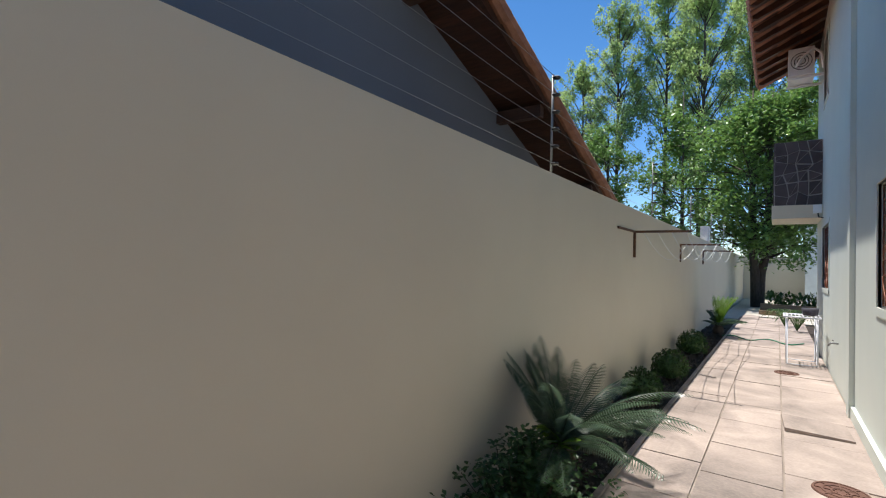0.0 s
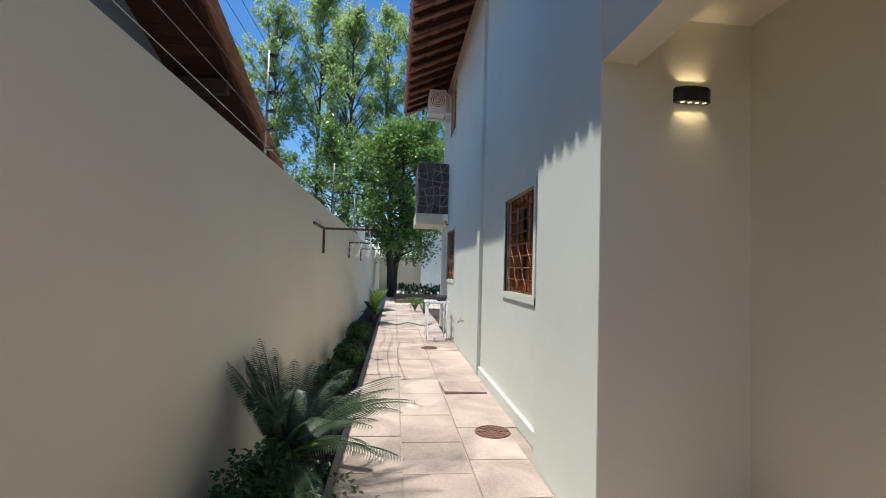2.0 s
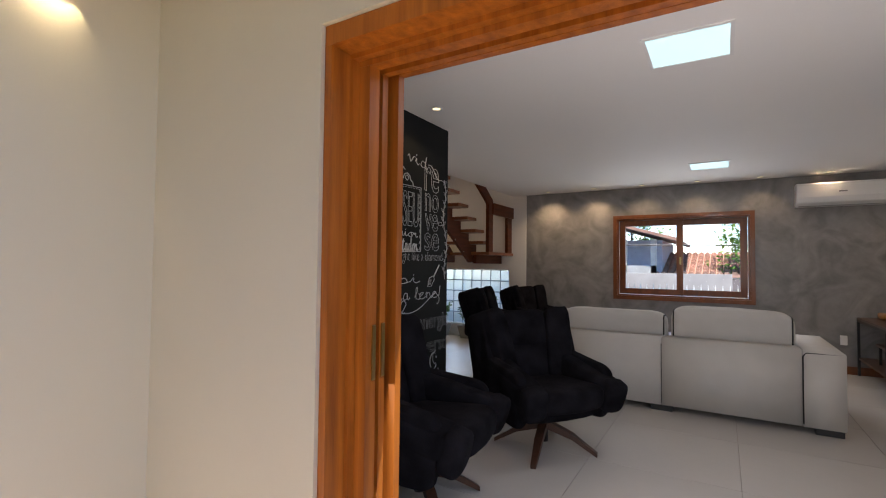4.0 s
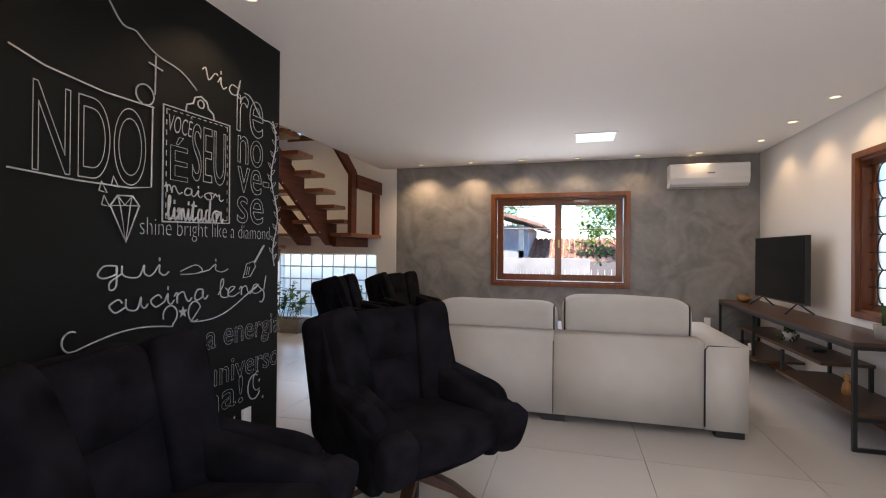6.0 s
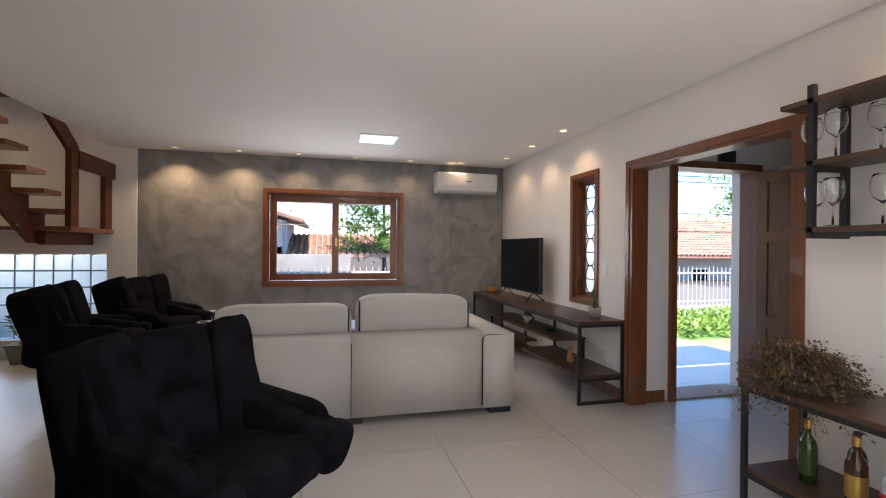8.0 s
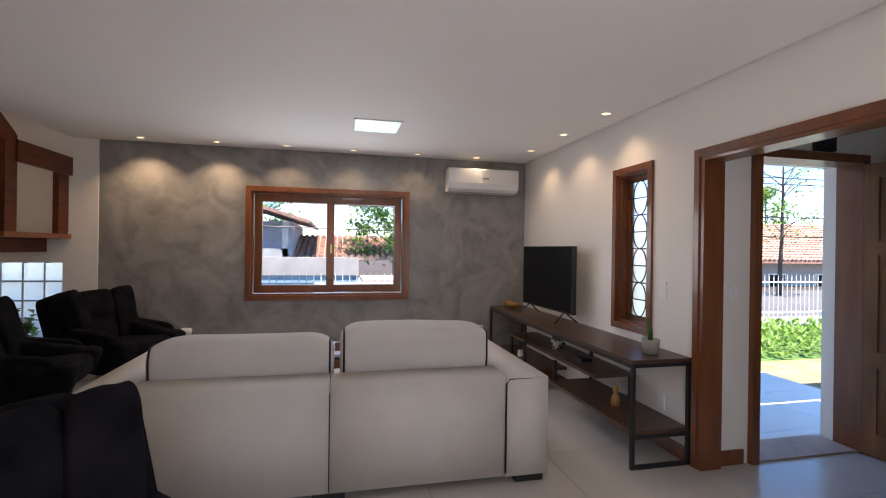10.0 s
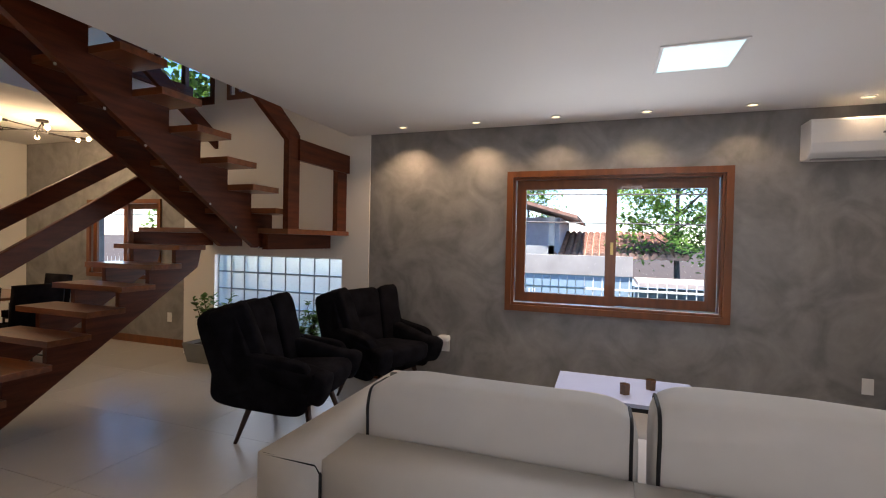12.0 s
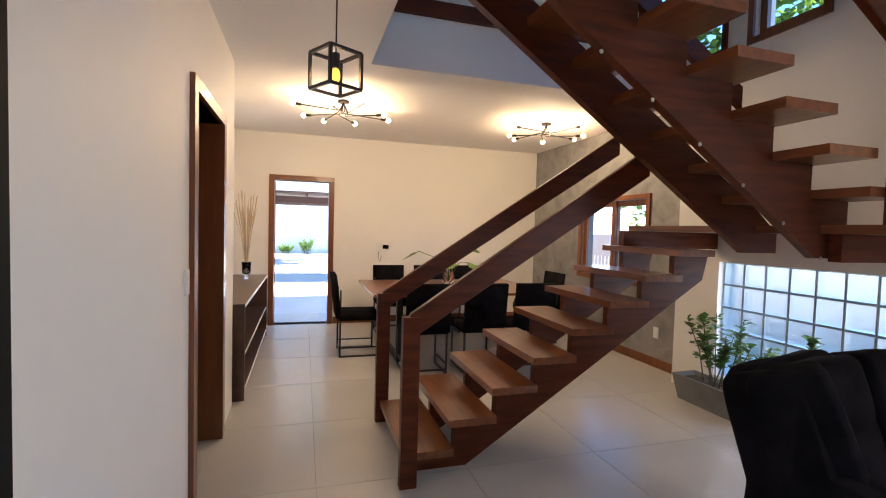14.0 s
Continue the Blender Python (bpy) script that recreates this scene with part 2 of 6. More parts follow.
# shadow gap along the cement wall and the television wall
bm_box(bm, 8.388, 8.61, -1.033, 3.76, CEILZ + .04, 2.99)
bm_box(bm, 2.04, 8.61, -1.2, -1.033, CEILZ + .04, 2.99)
bm_box(bm, 4.2, 5.345, 4.0, 6.56, HALLZ, 3.12)
bm_box(bm, 5.345, 8.41, 6.22, 6.56, HALLZ, 3.12)
bm_box(bm, 2.5, 5.58, -3.0, -1.2, CEILZ, 2.99)
bm_box(bm, 2.9, 4.2, 3.1, 6.56, HALLZ, 2.99)
structure(part("ceiling", bm, CEIL), "white plaster ceiling with a stairwell opening", "ceiling")
structure(part("ceiling_dining", box(3.78, 8.8, 6.564, 9.85, 2.77, 2.99), CEIL), "white plaster dining room ceiling", "ceiling")
# upper storey round the stairwell
wall("wall_upper_north", "y", 7.2, 7.35, 4.2, 8.41, 3.124, 5.4, [], WHITE, "white upper hall wall")
wall("wall_upper_south", "y", 2.9, 3.0, 4.2, 8.41, 2.994, 5.4, [], WHITE, "white upper hall wall")
wall("wall_upper_west", "x", 4.05, 4.2, 2.9, 7.35, 2.994, 5.4, [], WHITE, "white upper hall wall")
structure(part("ceiling_upper", box(4.05, 8.61, 2.9, 7.35, 5.4, 5.5), CEIL), "white upper hall ceiling", "ceiling")
structure(part("ceiling_loft", box(1.23, 8.8, 3.1, 9.85, 5.6, 5.7), CEIL), "plain ceiling under the roof", "ceiling")
# wood rim round the stairwell edge
bm = box(5.30, 8.39, 6.18, 6.24, 3.124, 3.24)
bm_box(bm, 5.30, 5.36, 4.02, 6.18, 3.124, 3.24)
structure(part("trim", bm, STAIRW), "dark wooden rim of the stairwell", "trim")


def base(name, axis, p, q, a0, a1, material=None):
    b = (min(p, q), max(p, q), a0, a1) if axis == "x" else (a0, a1, min(p, q), max(p, q))
    structure(part(name, box(*b, 0.0, 0.10, w=0.006), material or WOODIN), "brown wooden baseboard", "baseboard")


base("baseboard", "x", 8.41, 8.395, -1.05, 3.7)
base("baseboard", "x", 8.61, 8.595, 6.31, 9.66)
base("baseboard", "y", 9.68, 9.665, 5.30, 8.59)
base("baseboard", "y", 9.68, 9.665, 3.94, 4.37)
base("baseboard", "y", 2.957, 2.942, 2.05, 4.355)
base("baseboard", "x", 4.34, 4.355, 2.957, 5.08)
base("baseboard", "y", -1.055, -1.04, 5.50, 8.39)
base("baseboard", "x", 5.44, 5.428, -1.42, -1.20)

# ---- shape helpers ----
def superbox(bm, c, s, e=0.3, m=None, nu=20, nv=12, puff=0.0):
    """A soft rounded box: a superellipsoid with half sizes s."""
    def pw(v, p):
        return math.copysign(abs(v) ** p, v)
    rows = []
    for j in range(1, nv):
        v = -math.pi / 2 + math.pi * j / nv
        ring = []
        for i in range(nu):
            u = 2 * math.pi * i / nu
            x, y, z = pw(math.cos(v), e) * pw(math.cos(u), e), pw(math.cos(v), e) * pw(math.sin(u), e), pw(math.sin(v), e)
            if puff:
                k = noise.noise(Vector((x * 1.7 + c[0], y * 1.7 + c[1], z * 1.7 + c[2]))) * puff
                x, y, z = x * (1 + k), y * (1 + k), z * (1 + k)
            p = Vector((c[0] + s[0] * x, c[1] + s[1] * y, c[2] + s[2] * z))
            ring.append(bm.verts.new(m @ p if m else p))
        rows.append(ring)
    lo, hi = Vector((c[0], c[1], c[2] - s[2])), Vector((c[0], c[1], c[2] + s[2]))
    bot, top = bm.verts.new(m @ lo if m else lo), bm.verts.new(m @ hi if m else hi)
    for a, b in zip(rows, rows[1:]):
        for i in range(nu):
            bm.faces.new((a[i], a[(i + 1) % nu], b[(i + 1) % nu], b[i]))
    for i in range(nu):
        bm.faces.new((bot, rows[0][(i + 1) % nu], rows[0][i]))
        bm.faces.new((top, rows[-1][i], rows[-1][(i + 1) % nu]))


def tube(bm, pts, r, seg=8, cap=True):
    """A round bar along points; r may be one radius or one for each point."""
    pts = [Vector(p) for p in pts]
    rings, up0 = [], None
    for i, p in enumerate(pts):
        d = (pts[min(i + 1, len(pts) - 1)] - pts[max(i - 1, 0)]).normalized()
        if up0 is None:
            up0 = d.orthogonal().normalized()
        up0 = (up0 - d * up0.dot(d)).normalized()
        side = d.cross(up0)
        rr = r[i] if isinstance(r, (list, tuple)) else r
        rings.append([bm.verts.new(p + rr * (math.cos(a) * up0 + math.sin(a) * side)) for a in [2 * math.pi * k / seg for k in range(seg)]])
    for a, b in zip(rings, rings[1:]):
        for k in range(seg):
            bm.faces.new((a[k], a[(k + 1) % seg], b[(k + 1) % seg], b[k]))
    if cap:
        bm.faces.new(list(reversed(rings[0])))
        bm.faces.new(rings[-1])


def tubes(r, *lines, seg=8):
    bm = bmesh.new()
    for l in lines:
        tube(bm, l, r, seg)
    return bm


def lathe(bm, prof, c=(0, 0, 0), seg=20):
    """Turn a profile of (radius, height) about z."""
    rings = []
    for r, z in prof:
        rings.append([bm.verts.new((c[0] + max(r, 1e-4) * math.cos(2 * math.pi * k / seg), c[1] + max(r, 1e-4) * math.sin(2 * math.pi * k / seg), c[2] + z)) for k in range(seg)])
    for a, b in zip(rings, rings[1:]):
        for k in range(seg):
            bm.faces.new((a[k], a[(k + 1) % seg], b[(k + 1) % seg], b[k]))


def lathed(prof, c=(0, 0, 0), seg=20):
    bm = bmesh.new()
    lathe(bm, prof, c, seg)
    return bm


def bars(*bs, w=0.003):
    """One mesh of a frame's square bars."""
    bm = bmesh.new()
    for b in bs:
        bm_box(bm, *b)
    if w:
        bevel(bm, w, 1)
    return bm


def prism(bm, poly, axis, a0, a1):
    """A flat polygon pushed along an axis."""
    def at(p, a):
        return (a, p[0], p[1]) if axis == "x" else (p[0], a, p[1]) if axis == "y" else (p[0], p[1], a)
    A, B = [bm.verts.new(at(p, a0)) for p in poly], [bm.verts.new(at(p, a1)) for p in poly]
    bm.faces.new(A)
    bm.faces.new(list(reversed(B)))
    for i in range(len(poly)):
        j = (i + 1) % len(poly)
        bm.faces.new((A[j], A[i], B[i], B[j]))
    bmesh.ops.recalc_face_normals(bm, faces=bm.faces)


GLASS = glassy("clear glass")
PANE = glassy("window pane", ior=1.05)
BULB = glow("bulb", (1.0, 0.66, 0.30), 14)
LEDM = glow("led panel", (0.62, 0.95, 1.0), 0.26)
SPOTM = glow("spot lens", (1.0, 0.80, 0.42), 0.6)
DLM = glow("wall lamp lens", (1.0, 0.76, 0.42), 1.6)
WHITEP = mat("white plastic", (0.8, 0.8, 0.79), 0.35, vary=0.02, bump=0.0)
BRASS = mat("brass", (0.5, 0.36, 0.14), 0.3, 1.0, vary=0.1)


def pane(name, b, parent):
    p = part(name, box(*b), PANE, parent)
    p.visible_shadow = False
    return p


def frame_x(name, x0, x1, y0, y1, z0, z1, w, material, parent, label=""):
    """A frame of four bars lying in the plane of a wall across x."""
    return part(name, bars((x0, x1, y0, y0 + w, z0, z1), (x0, x1, y1 - w, y1, z0, z1), (x0, x1, y0 + w, y1 - w, z0, z0 + w), (x0, x1, y0 + w, y1 - w, z1 - w, z1)), material, parent, label)


def frame_y(name, y0, y1, x0, x1, z0, z1, w, material, parent, label=""):
    return part(name, bars((x0, x0 + w, y0, y1, z0, z1), (x1 - w, x1, y0, y1, z0, z1), (x0 + w, x1 - w, y0, y1, z0, z0 + w), (x0 + w, x1 - w, y0, y1, z1 - w, z1)), material, parent, label)


def window(name, label):
    return tagged(new(name), label, "window", kind="structure")


# living room window in the grey wall: wide casing, two sliding sashes
W = window("window_1", "varnished wooden sliding window with two clear panes")
frame_x("casing", 8.385, 8.415, .445, 2.305, .815, 2.115, .055, WOODIN, W)
frame_x("lining", 8.416, 8.60, .493, 2.257, .863, 2.067, .03, WOODIN, W)
frame_x("sash", 8.50, 8.54, .53, 1.42, .90, 2.035, .085, WOODIN, W)
frame_x("sash", 8.455, 8.495, 1.33, 2.22, .90, 2.035, .085, WOODIN, W)
pane("pane", (8.515, 8.521, .61, 1.34, .98, 1.955), W)
pane("pane", (8.47, 8.476, 1.41, 2.14, .98, 1.955), W)
for yy, xx in ((1.385, 8.494), (1.365, 8.449)):
    part("pull", box(xx, xx + .006, yy - .012, yy + .012, 1.36, 1.47, w=.003), BRASS, W, "brass finger pull")
# narrow window with wrought-iron grille beside the television
W = window("window_2", "narrow wooden window with a black wrought-iron grille of rings")
frame_y("casing", -1.07, -1.035, 5.905, 6.42, .785, 2.13, .05, WOODIN, W)
frame_y("lining", -1.198, -1.072, 5.953, 6.372, .833, 2.082, .025, WOODIN, W)
frame_y("sash", -1.17, -1.14, 5.98, 6.345, .86, 2.055, .04, WOODIN, W)
part("pane", box(6.02, 6.305, -1.158, -1.152, .90, 2.015), glassy("frosted pane", (0.94, 1.0, 0.96), 0.5, 1.2), W, "frosted pale pane").visible_shadow = False
bm = bmesh.new()
for k in range(9):
    zz = .90 + k * .139
    tube(bm, [(5.98, -1.125, zz), (6.345, -1.125, zz)], .005, 6)
for k in range(4):
    cz = 1.04 + k * .278
    tube(bm, [(6.1625 + .088 * math.cos(a), -1.125, cz + .139 * math.sin(a)) for a in [2 * math.pi * i / 24 for i in range(25)]], .005, 6)
part("grille", bm, BLACKM, W, "black iron grille of ovals", smooth=True)
# dining window
W = window("window_3", "varnished wooden dining room window with clear panes")
frame_x("casing", 8.585, 8.615, 6.94, 8.33, .855, 1.925, .055, WOODIN, W)
frame_x("sash", 8.67, 8.71, 7.0, 7.66, .91, 1.87, .07, WOODIN, W)
frame_x("sash", 8.64, 8.67, 7.6, 8.27, .91, 1.87, .07, WOODIN, W)
pane("pane", (8.685, 8.69, 7.06, 7.60, .97, 1.81), W)
pane("pane", (8.65, 8.655, 7.66, 8.21, .97, 1.81), W)
# small window up the stairwell
W = window("window_4", "small wooden window high in the stairwell")
frame_x("casing", 8.375, 8.40, 5.0, 5.65, 3.05, 3.95, .05, WOODIN, W)
frame_x("sash", 8.45, 8.49, 5.05, 5.6, 3.1, 3.9, .06, WOODIN, W)
pane("pane", (8.47, 8.475, 5.10, 5.55, 3.15, 3.85), W)

# larger window above the landing
W = window("window_9", "dark wooden stairwell window with clear panes")
frame_x("casing", 8.375, 8.40, 5.85, 7.0, 3.02, 4.35, .05, STAIRW, W)
frame_x("sash", 8.45, 8.49, 5.90, 6.44, 3.07, 4.3, .07, STAIRW, W)
frame_x("sash", 8.49, 8.53, 6.40, 6.95, 3.07, 4.3, .07, STAIRW, W)
pane("pane", (8.467, 8.473, 5.96, 6.38, 3.13, 4.24), W)
pane("pane", (8.507, 8.513, 6.46, 6.89, 3.13, 4.24), W)

# glass blocks: nine by five
GB = window("window_5", "panel of ribbed glass blocks with thin mortar joints")
GBM = glassy("glass block", (0.92, 0.98, 1.0), 0.35, 1.2)
bw, bh = 1.74 / 9, 1.005 / 5
bm = box(-.04, .04, -bw / 2 + .010, bw / 2 - .010, -bh / 2 + .010, bh / 2 - .010)
bevel(bm, .012, 2)
gbmesh = mesh_of("glass_block", bm, GBM)
bm = bmesh.new()
for k in range(9):
    zz = -bh / 2 + .024 + k * (bh - .048) / 8
    tube(bm, [(.02, -bw / 2 + .02, zz), (.02, bw / 2 - .02, zz)], .006, 4)
for i in range(9):
    for j in range(5):
        g = new("glass_block", gbmesh)
        g.location = (8.50, 4.08 + bw * (i + .5), .23 + bh * (j + .5))
        g.parent = GB
        g.visible_shadow = False
ribs = mesh_of("rib", bm, GBM)
for g in list(GB.children):
    o = new("rib", ribs)
    o.location, o.parent = (-.058, 0, 0), g
    o.visible_shadow = False
MORTAR = mat("mortar", (0.36, 0.41, 0.46), 0.8, vary=0.05)
bm = bmesh.new()
for i in range(1, 9):
    yy = 4.08 + bw * i
    bm_box(bm, 8.458, 8.535, yy - .007, yy + .007, .23, 1.235)
for j in range(1, 5):
    zz = .23 + bh * j
    bm_box(bm, 8.459, 8.534, 4.08, 5.82, zz - .007, zz + .007)
part("mortar", bm, MORTAR, GB)

# wide sliding door frame from the porch
D = tagged(new("door_1"), "varnished wooden frame of a wide sliding door, open", "door frame", kind="structure")
for nm, b in (("jamb", (1.79, 1.875, 1.875, 1.903, 0, 2.02)), ("stop", (1.876, 1.94, 1.862, 1.903, 0, 2.005)), ("jamb", (1.941, 2.045, 1.86, 1.903, 0, 2.005)), ("casing", (2.046, 2.078, 1.803, 1.93, 0, 2.10)), ("casing", (2.046, 2.078, -.72, 1.803, 2.0, 2.10)), ("jamb", (1.82, 2.045, -.748, -.66, 0, 2.005)), ("head", (1.79, 1.875, -.748, 1.903, 2.021, 2.084)), ("head", (1.876, 2.045, -.748, 1.903, 2.006, 2.084))):
    part(nm, box(*b, w=.006), WOOD, D)
for nm, b in (("track", (1.905, 1.955, 1.815, 1.86, 0, 1.985)), ("track", (1.985, 2.015, 1.825, 1.86, 0, 1.985)), ("track", (1.905, 1.955, -.66, 1.86, 1.986, 2.005)), ("track", (1.985, 2.015, -.66, 1.86, 1.986, 2.005))):
    part(nm, box(*b, w=.004), WOOD, D)
for xx, yy in ((1.932, 1.809), (1.992, 1.819)):
    part("strike_plate", box(xx, xx + .016, yy, yy + .005, .95, 1.13, w=.002), BRASS, D, "worn brass strike plate")
part("sill", box(1.775, 2.045, -.748, 1.903, -.03, .012, w=.004), SLAB, D)

# wood-lined opening to the vestibule
A = tagged(new("trim_opening"), "varnished wooden lining of the opening to the vestibule", "door frame", kind="structure")
part("jamb", box(5.395, 5.44, -1.205, -1.045, 0, 2.035, w=.005), WOODIN, A)
part("jamb", box(3.95, 3.995, -1.205, -1.045, 0, 2.035, w=.005), WOODIN, A)
part("head", box(3.95, 5.44, -1.205, -1.045, 2.035, 2.075, w=.005), WOODIN, A)
part("casing", bars((5.43, 5.475, -1.06, -1.035, 0, 2.06), (3.915, 3.96, -1.06, -1.035, 0, 2.06), (3.915, 5.475, -1.06, -1.035, 2.06, 2.115)), WOODIN, A)

# front door: frame, and the panelled leaf swung inward
F = tagged(new("door_2"), "open panelled wooden front door in a wooden frame", "door", kind="structure")
part("frame", bars((5.40, 5.59, -2.46, -2.40, 0, 2.1), (5.40, 5.59, -1.52, -1.46, 0, 2.1), (5.40, 5.59, -2.46, -1.46, 2.09, 2.15)), WOODIN, F)
part("threshold", box(5.42, 5.72, -2.40, -1.52, -.02, .015, w=.004), SLAB, F)
LEAFW = mat("door leaf wood", (0.20, 0.095, 0.036), 0.4, vary=0.2, scale=3, fine=25, bump=0.06, stretch=(6, 6, 0.6))
leaf = bmesh.new()
for b in ((0, .1, 0, .04, 0, 2.07), (.78, .88, 0, .04, 0, 2.07), (.1, .78, 0, .04, 0, .16), (.1, .78, 0, .04, .62, .74), (.1, .78, 0, .04, 1.42, 1.52), (.1, .78, 0, .04, 1.97, 2.07)):
    bm_box(leaf, *b)
bevel(leaf, .006, 2)
LF = part("leaf", leaf, LEAFW, F, "brown panelled door leaf, open")
LF.matrix_local = pose(5.41, -2.40, .01, 0, 0, 187)
for z0, z1 in ((.16, .62), (.74, 1.42), (1.52, 1.97)):
    bm = box(.1, .78, .012, .028, z0, z1)
    for s in (0, 1):
        prism(bm, [(.14, z0 + .04), (.74, z0 + .04), (.74, z1 - .04), (.14, z1 - .04)], "y", .004 if s else .028, .012 if s else .036)
    part("door_panel", bm, LEAFW, LF)
part("door_handle", tubes(.009, [(.83, .04, 1.0), (.83, .09, 1.0), (.72, .09, 1.0)]), BRASS, LF, "brass lever handle")

# dining room back door, standing open outward
F = tagged(new("door_3"), "wooden door frame with the door standing open", "door", kind="structure")
part("frame", bars((4.387, 4.46, 9.655, 9.86, 0, 2.1), (5.22, 5.294, 9.655, 9.86, 0, 2.1), (4.387, 5.294, 9.655, 9.86, 2.1, 2.17)), WOODIN, F)
lf = part("leaf", box(0, .75, 0, .035, .01, 2.08, w=.004), LEAFW, F)
lf.matrix_local = pose(4.47, 9.83, 0, 0, 0, 95)
part("door_handle", tubes(.008, [(.68, -.004, 1.0), (.68, -.06, 1.0), (.58, -.06, 1.0)]), BRASS, lf)
# door in the white hall wall
F = tagged(new("door_4"), "dark wooden frame with a brown door leaf, ajar", "door", kind="structure")
part("frame", bars((4.19, 4.365, 5.10, 5.175, 0, 2.1), (4.19, 4.365, 5.965, 6.04, 0, 2.1), (4.19, 4.365, 5.10, 6.04, 2.1, 2.17)), WOODIN, F)
lf = part("leaf", box(0, .78, 0, .035, .01, 2.08, w=.004), LEAFW, F)
lf.matrix_local = pose(4.215, 5.955, 0, 0, 0, 180)
part("door_handle", tubes(.008, [(.70, .035, 1.0), (.70, .09, 1.0), (.60, .09, 1.0)]), BRASS, lf)

# ---- staircase ----
ST = thing("staircase", pose(0, 0, 0), "dark varnished wooden open staircase with a landing and plank handrails", "staircase")
RISE, GO = .17, .267
def tread(x0, x1, y0, y1, z):
    part("tread", box(x0, x1, y0, y1, z - .045, z, w=.006), TREADW, ST)
for i in range(8):
    tread(5.43 + GO * i, 5.43 + GO * i + .30, 5.13, 5.98, RISE * (i + 1))
for j in range(1, 9):
    tread(7.59 - GO * (j - 1) - .30, 7.59 - GO * (j - 1), 4.05, 4.98, 1.53 + RISE * j)
part("landing", box(7.57, 8.39, 4.0, 6.0, 1.485, 1.53, w=.006), TREADW, ST)
part("landing_nosing", box(7.365, 7.568, 3.985, 4.35, 1.485, 1.53, w=.006), TREADW, ST)
for yy in (4.22, 5.84):
    part("landing_beam", box(7.40, 8.39, yy, yy + .06, 1.345, 1.484, w=.005), STAIRW, ST)
for yy in (5.25, 5.80):
    fixed = []
    for k in range(8):
        x, z = 5.50 + GO * k, RISE * (k + 1) - .046
        fixed += [(x, max(z - RISE, 0.0) if k else .0), (x, z), (x + GO, z)]
    fixed += [(7.66, 1.31), (7.62, 1.14), (5.85, 0.0)]
    bm = bmesh.new()
    prism(bm, fixed, "y", yy, yy + .05)
    part("stringer", bm, STAIRW, ST)
for yy in (4.30, 4.82):
    fixed = []
    if yy > 4.5:
        fixed = [(7.55, 1.65), (7.55 - GO * 8, 1.65 + RISE * 8)]
    for k in range(1, 9) if yy < 4.5 else ():
        x, z = 7.55 - GO * (k - 1), 1.53 + RISE * k - .046
        fixed += [(x, z - RISE), (x, z), (x - GO, z)]
    fixed += [(7.55 - GO * 8, 2.66 if yy < 4.5 else 2.77), (7.34 if yy < 4.5 else 7.49, 1.36), (7.75, 1.36), (7.75, 1.484)]
    bm = bmesh.new()
    prism(bm, fixed, "y", yy, yy + .05)
    part("stringer", bm, STAIRW, ST)
def rail(y, x0, z0, x1, z1, h=.16, t=.045):
    bm = bmesh.new()
    prism(bm, [(x0, z0), (x1, z1), (x1, z1 + h * 1.15), (x0, z0 + h * .9)], "y", y, y + t)
    bevel(bm, .005, 1)
    part("handrail", bm, STAIRW, ST)
SL = RISE / GO
for y in (5.075, 6.0):
    x1 = 6.98 if y < 6 else 7.45
    rail(y, 5.44, .836, x1, .836 + (x1 - 5.44) * .645)
    part("newel_post", box(5.40, 5.495, y - .006, y + .054, 0, .965, w=.008), STAIRW, ST)
rail(3.995, 7.52, 2.19, 5.6, 2.19 + 1.92 * SL, h=.21)
rail(5.0, 7.62, 2.30, 5.6, 2.30 + 2.02 * SL)
part("newel_post", box(7.375, 7.525, 3.99, 4.045, 1.53, 2.36, w=.006), STAIRW, ST)
part("newel_post", box(8.18, 8.355, 4.012, 4.065, 1.531, 2.25, w=.006), STAIRW, ST)
part("handrail", box(7.50, 8.34, 3.97, 4.010, 2.135, 2.32, w=.005), STAIRW, ST)

# steel bolt heads that hold the treads to the stringers
STEELB = mat("steel bolt", (0.55, 0.54, 0.52), 0.35, 0.9, vary=0.1, bump=0.0)
bolt = mesh_of("bolt", lathed([(0, .004), (.006, .004), (.009, .002), (.010, 0)], seg=10), STEELB)
for k in range(1, 9):
    for yy in (4.298,):
        o = new("bolt", bolt)
        o.matrix_world = pose(7.55 - GO * (k - .35), yy, 1.53 + RISE * k - .34, 90, 0, 0)
        o.parent = ST

# ---- ceiling lamps ----
WARM = (1.0, 0.72, 0.42)
DOWN = [(6.16, -.80), (6.88, -.80), (7.64, -.80), (8.17, -.32), (8.18, .39), (8.17, 1.13), (8.15, 1.85), (8.16, 2.56), (8.17, 3.29), (3.76, 2.72), (2.6, 2.72), (3.3, -.80), (2.5, -.80)]
first = None
for n, (x, y) in enumerate(DOWN):
    if first is None:
        first = thing("recessed_spotlight", pose(x, y, CEILZ), "small warm recessed ceiling spotlight, lit", "ceiling light", "recessed spotlights")
        part("trim_ring", lathed([(.032, .0), (.046, .0), (.048, -.004), (.044, -.009), (.034, -.006), (.032, .0)], seg=24), WHITEP, first, smooth=True)
        part("lens", lathed([(.0, -.003), (.031, -.003)], seg=24), SPOTM, first)
    else:
        copy_thing(first, pose(x, y, CEILZ))
    lamp("spot_lamp", 'SPOT', pose(x, y, CEILZ - .02), {0: 2.2, 1: 2.2, 2: 2.2, 3: 1.2, 4: 2.0, 5: 2.5, 6: 3.5, 7: 6.5, 8: 7.5}.get(n, 3.2), WARM, .02, spot=(radians(122), .75))
